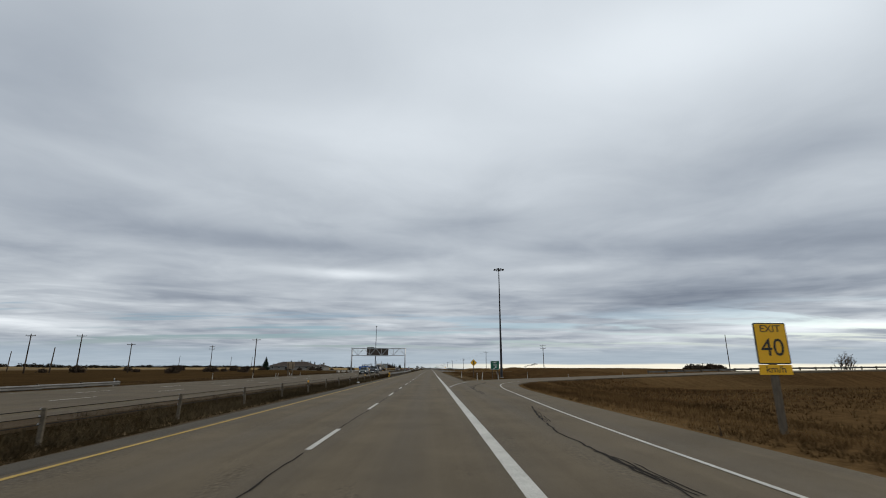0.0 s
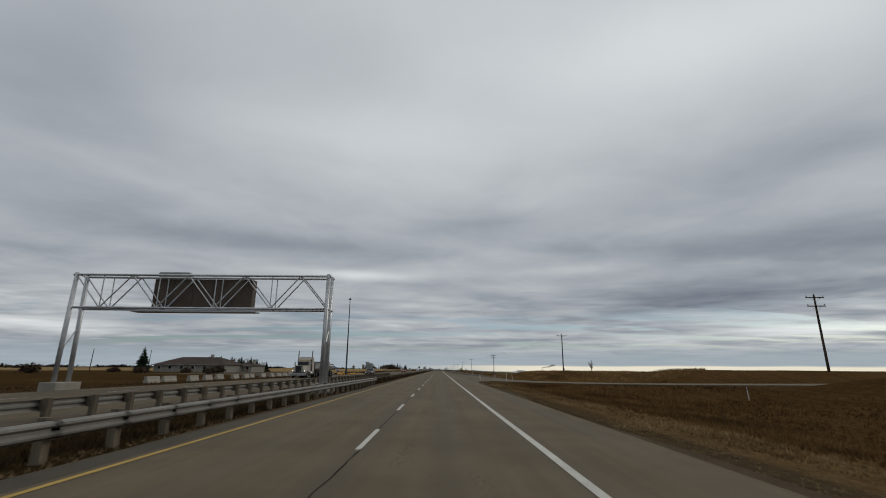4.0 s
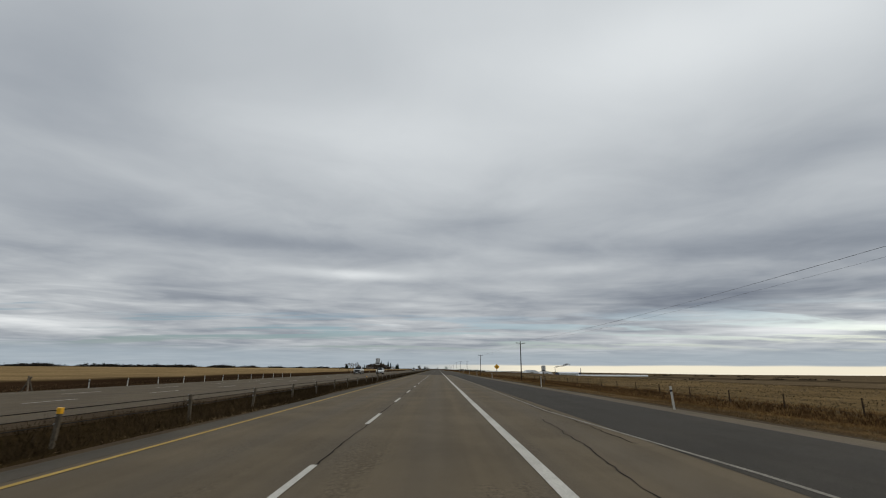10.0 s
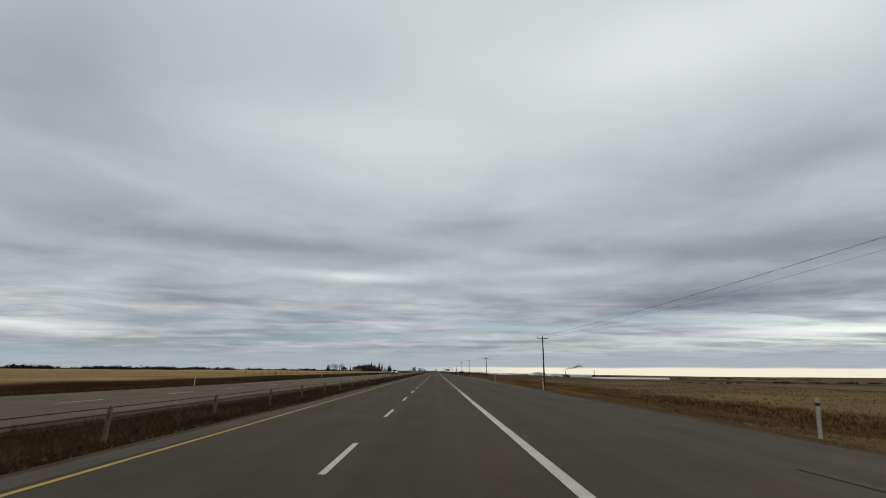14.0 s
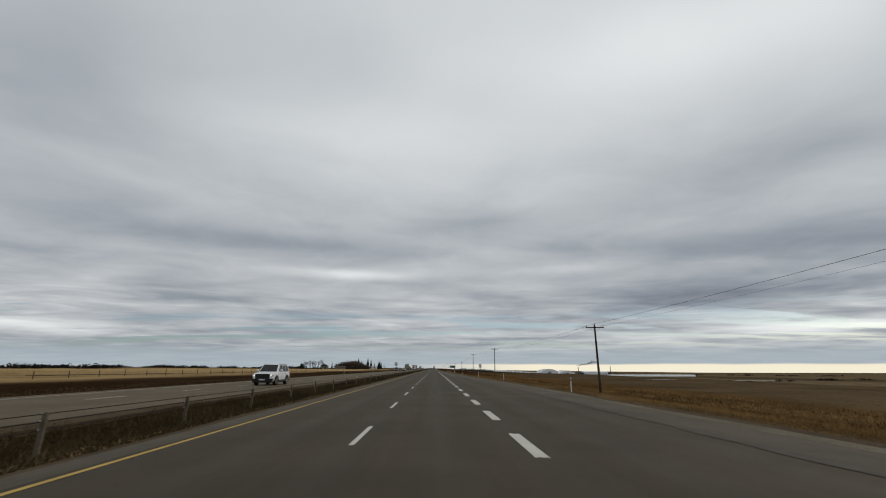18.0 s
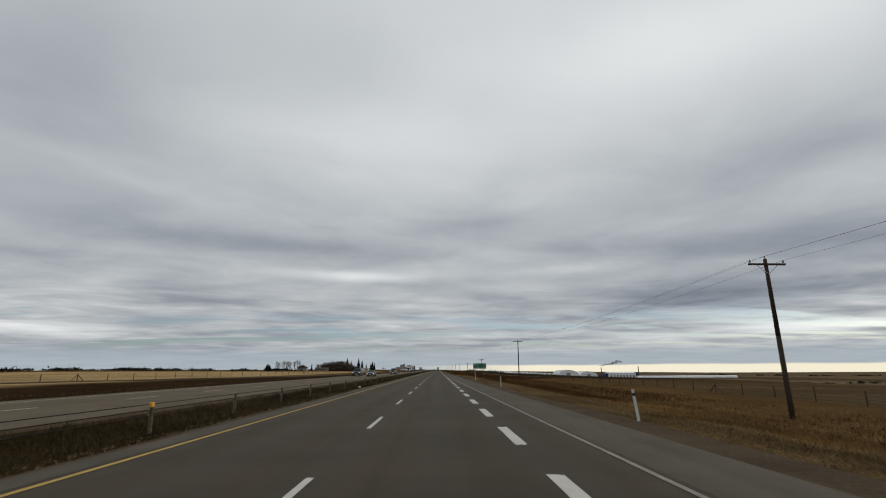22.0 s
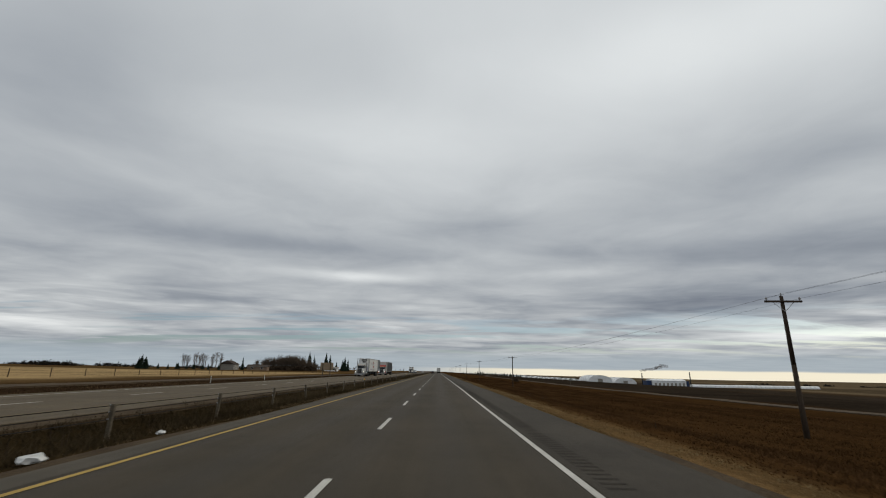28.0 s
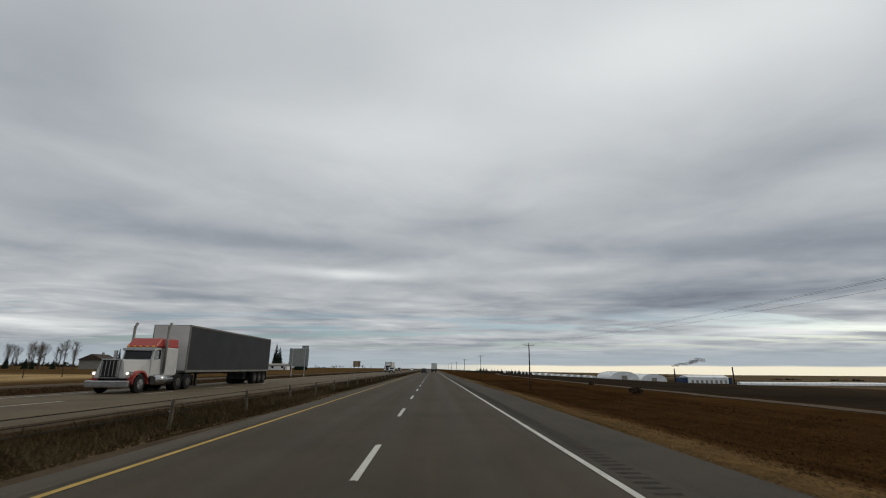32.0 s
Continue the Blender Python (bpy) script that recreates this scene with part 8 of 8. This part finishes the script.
rg = np.random.default_rng(8)
TAWNY = blades_material("tawny_dry_grass", ((0.165, 0.103, 0.039), (0.225, 0.145, 0.058), (0.290, 0.195, 0.086), (0.195, 0.123, 0.047)), 0.75)
TAWNY_LATE = blades_material("dull_mown_grass", ((0.138, 0.088, 0.038), (0.190, 0.125, 0.058), (0.245, 0.168, 0.084), (0.160, 0.102, 0.044)), 0.8)
OCHRE = blades_material("ochre_dry_grass", ((0.168, 0.088, 0.022), (0.256, 0.140, 0.037), (0.325, 0.186, 0.056), (0.206, 0.109, 0.028)), 0.75)
DUN = blades_material("brown_dry_grass", ((0.105, 0.055, 0.015), (0.160, 0.086, 0.024), (0.205, 0.115, 0.035), (0.128, 0.068, 0.018)), 0.65)
GOLD = blades_material("golden_mown_grass", ((0.150, 0.094, 0.034), (0.200, 0.128, 0.048), (0.245, 0.160, 0.066), (0.172, 0.108, 0.040)), 0.85)
RUSSET = blades_material("russet_dry_grass", ((0.0710, 0.0316, 0.0083), (0.0904, 0.0417, 0.0113), (0.1066, 0.0505, 0.0148), (0.0807, 0.0366, 0.0095)), 0.8)
DITCH = blades_material("dark_ditch_weeds", ((0.0614, 0.0292, 0.0091), (0.1003, 0.0491, 0.0148), (0.1298, 0.0655, 0.0205), (0.0779, 0.0374, 0.0114)), 0.8)
FAR_DITCH = blades_material("dark_far_verge_grass", ((0.056, 0.033, 0.0145), (0.084, 0.050, 0.021), (0.110, 0.067, 0.029), (0.068, 0.040, 0.017)), 0.8)
MEDIAN = blades_material("dull_median_grass", ((0.056, 0.038, 0.017), (0.070, 0.048, 0.022), (0.082, 0.058, 0.028), (0.060, 0.044, 0.018)), 0.8)
MEDIAN_DARK = blades_material("dark_matted_grass", ((0.040, 0.025, 0.011), (0.052, 0.032, 0.013), (0.063, 0.041, 0.018), (0.046, 0.030, 0.012)), 0.8)
edge = lambda y: np.interp(y, [p[0] for p in PAVE_R], [p[1] for p in PAVE_R])


def keep_off(x, y, extra=0.0):
    ok = np.ones(len(x), bool)
    for pts, w in ((RAMP, 4.5), (ONRAMP, 3.7)):
        d, _ = poly_dist(x, y, pts)
        ok &= d > w + extra
    return ok


def verge(n, y0, y1, d0, d1, power, h0, h1, w, material, name, label, seed, blades=4, lean=0.8, patchy=0.12):
    y = rg.uniform(y0, y1, n)
    d = d0 + (d1 - d0) * rg.random(n) ** power
    d = d + 0.35 * wobble(d, y, 3.1, seed)
    x = edge(y) + d
    ok = keep_off(x, y, 0.3)
    clump = wobble(x, y, 1.3, 4) + 0.6 * wobble(x, y, 4.1, 6)
    ok &= rg.random(n) < np.clip(0.85 + patchy * clump, 0.3, 1)
    x, y, d, clump = x[ok], y[ok], d[ok], clump[ok]
    h = (h0 + (h1 - h0) * sstep(d, d0, d0 + 4.0)) * np.clip(1 + 0.3 * clump, 0.5, 1.6)
    scatter(name, label, x, y, h, np.full(len(x), w), material, blades=blades, lean=lean, seed=seed)


verge(106000, -15, 750, 0.35, 3.4, 1.0, 0.06, 0.16, 0.034, TAWNY, "verge_grass", "pale tawny mown grass along the right verge", 11, lean=1.3)
verge(32000, -15, 195, 2.0, 9.5, 1.1, 0.11, 0.25, 0.036, DUN, "verge_grass", "brown dry grass inside the interchange", 38)
verge(86000, 195, 755, 2.6, 9.5, 1.1, 0.11, 0.25, 0.036, OCHRE, "verge_grass", "ochre dry grass on the ditch slope", 12)
verge(11000, -15, 195, 7.5, 22.0, 1.1, 0.14, 0.28, 0.05, DUN, "ditch_grass", "long brown grass inside the interchange", 39)
verge(34000, 195, 860, 7.5, 22.0, 1.1, 0.14, 0.28, 0.05, OCHRE, "ditch_grass", "long dry grass in the ditch", 13)
verge(14500, 290, 520, 6.5, 20.0, 1.0, 0.15, 0.33, 0.05, DITCH, "bank_grass", "dark brown dry weeds in the ditch", 14)
verge(4500, 520, 760, 9.0, 20.0, 1.0, 0.12, 0.26, 0.05, DITCH, "bank_grass", "scattered dark weeds in the ditch", 34)
verge(8000, 775, 900, 6.5, 20.0, 1.0, 0.15, 0.33, 0.05, DITCH, "bank_grass", "dark brown dry weeds in the ditch", 35)
verge(24000, 520, 790, 6.0, 15.0, 1.0, 0.10, 0.22, 0.045, OCHRE, "verge_grass", "ochre dry grass down the wide verge", 37)
verge(22000, 20, 195, 4.0, 24.0, 1.0, 0.08, 0.18, 0.05, DITCH, "bank_grass", "dark brown dry weeds below the bank", 24)
verge(20000, 195, 300, 2.0, 30.0, 1.0, 0.18, 0.36, 0.045, OCHRE, "bank_grass", "ochre dry grass over the bank", 25)
verge(40000, 735, 884, 0.75, 4.3, 1.0, 0.07, 0.20, 0.036, TAWNY, "verge_grass", "pale tan mown grass beyond the gravel edge", 26, lean=1.3)
verge(12000, 750, 882, 2.2, 5.0, 1.0, 0.10, 0.20, 0.036, OCHRE, "verge_grass", "ochre dry grass on the ditch slope", 27)
verge(23000, 772, 890, 4.2, 12.0, 1.1, 0.13, 0.30, 0.04, DITCH, "bank_grass", "dark brown dry weeds in the ditch", 28)
verge(44000, 872, 1250, 0.10, 1.35, 1.0, 0.05, 0.11, 0.038, GOLD, "mown_edge_grass", "pale mown grass strip along the shoulder", 15, lean=1.3)
verge(160000, 876, 1250, 1.35, 30.0, 1.25, 0.07, 0.15, 0.05, RUSSET, "russet_verge_grass", "short russet grass across the wide verge", 16, lean=1.1)
n = 115000
y = rg.uniform(-20, 1200, n)
x = rg.uniform(PAVE_L - 4.6, PAVE_L - 0.42, n)
c = wobble(x, y, 1.1, 7) + 0.5 * wobble(x, y, 3.7, 9)
ok = rg.random(n) < np.clip(0.75 + 0.35 * c, 0.3, 1)
x, y, c = x[ok], y[ok], c[ok]
h = (0.08 + 0.22 * sstep(PAVE_L - x, 0.5, 1.9)) * np.clip(1 + 0.4 * c, 0.4, 1.7)
for late, material, seed in ((False, MEDIAN_DARK, 16), (True, MEDIAN, 36)):
    k = ((y > 470) | (y < 75)) == late
    scatter("median_grass", "dull brown and olive grass in the median" if late else "dark brown matted grass in the median", x[k], y[k], h[k], np.full(k.sum(), 0.032), material, blades=4, lean=1.1, seed=seed)
n = 56000
y = rg.uniform(60, 1300, n)
x = -23.4 - 13 * rg.random(n) ** 1.2 - 3.2 * (1 - sstep(y, 480, 520))
scatter("far_verge_grass", "dark dry grass on the far verge", x, y, rg.uniform(0.10, 0.24, n), np.full(n, 0.09), FAR_DITCH, lean=0.9, seed=17)
n = 34000                                              # paler mown fringe beside the shoulder
y = rg.uniform(-20, 1200, n)
x = PAVE_L - 0.30 - 0.9 * rg.random(n) ** 1.5
ok = rg.random(n) < np.clip(0.6 + 0.5 * wobble(x, y, 2.7, 8), 0.15, 1) * np.where((y > 230) & (y < 470), 0.45, 1.0)
scatter("median_fringe_grass", "short tan grass along the shoulder of the median", x[ok], y[ok], rg.uniform(0.05, 0.12, ok.sum()), np.full(ok.sum(), 0.034), TAWNY_LATE, blades=4, lean=1.3, seed=31)
n = 9000                                               # dark clods and matted roots along the broken edge of the gravel
y = rg.uniform(728, 884, n)
x = edge(y) + 0.05 + 0.95 * rg.random(n)
ok = rg.random(n) < np.clip(0.45 + 0.8 * wobble(x, y, 0.9, 12), 0.05, 1)
scatter("edge_clods", "dark clods and matted roots along the gravel edge", x[ok], y[ok], rg.uniform(0.02, 0.07, ok.sum()), rg.uniform(0.05, 0.13, ok.sum()),
        blades_material("dark_earth_clods", ((0.020, 0.014, 0.009), (0.034, 0.024, 0.015), (0.070, 0.050, 0.031)), 0.6), blades=3, lean=1.6, seed=32)
# tall weed stalks that stand out of the median and the verge
n = 900
y = rg.uniform(-10, 1180, n)
x = np.where(rg.random(n) < 0.55, rg.uniform(-10.8, -7.4, n), edge(y) + rg.uniform(3, 16, n))
ok = keep_off(x, y)
scatter("weed_stalks", "thin dark weed stalks in the grass", x[ok], y[ok], rg.uniform(0.35, 0.6, ok.sum()), np.full(ok.sum(), 0.03), SCRUB, blades=3, lean=0.2, seed=18)
# stubble and clods of the near fields
n = 30000
y, x = rg.uniform(270, 590, n), 27 + 75 * rg.random(n) ** 1.4
scatter("field_stubble", "pale cut stubble across the field", x, y, rg.uniform(0.10, 0.26, n), np.full(n, 0.07), blades_material("cut_stubble", ((0.09, 0.062, 0.034), (0.22, 0.16, 0.088), (0.32, 0.24, 0.135)), 0.35), blades=3, lean=0.9, seed=19)
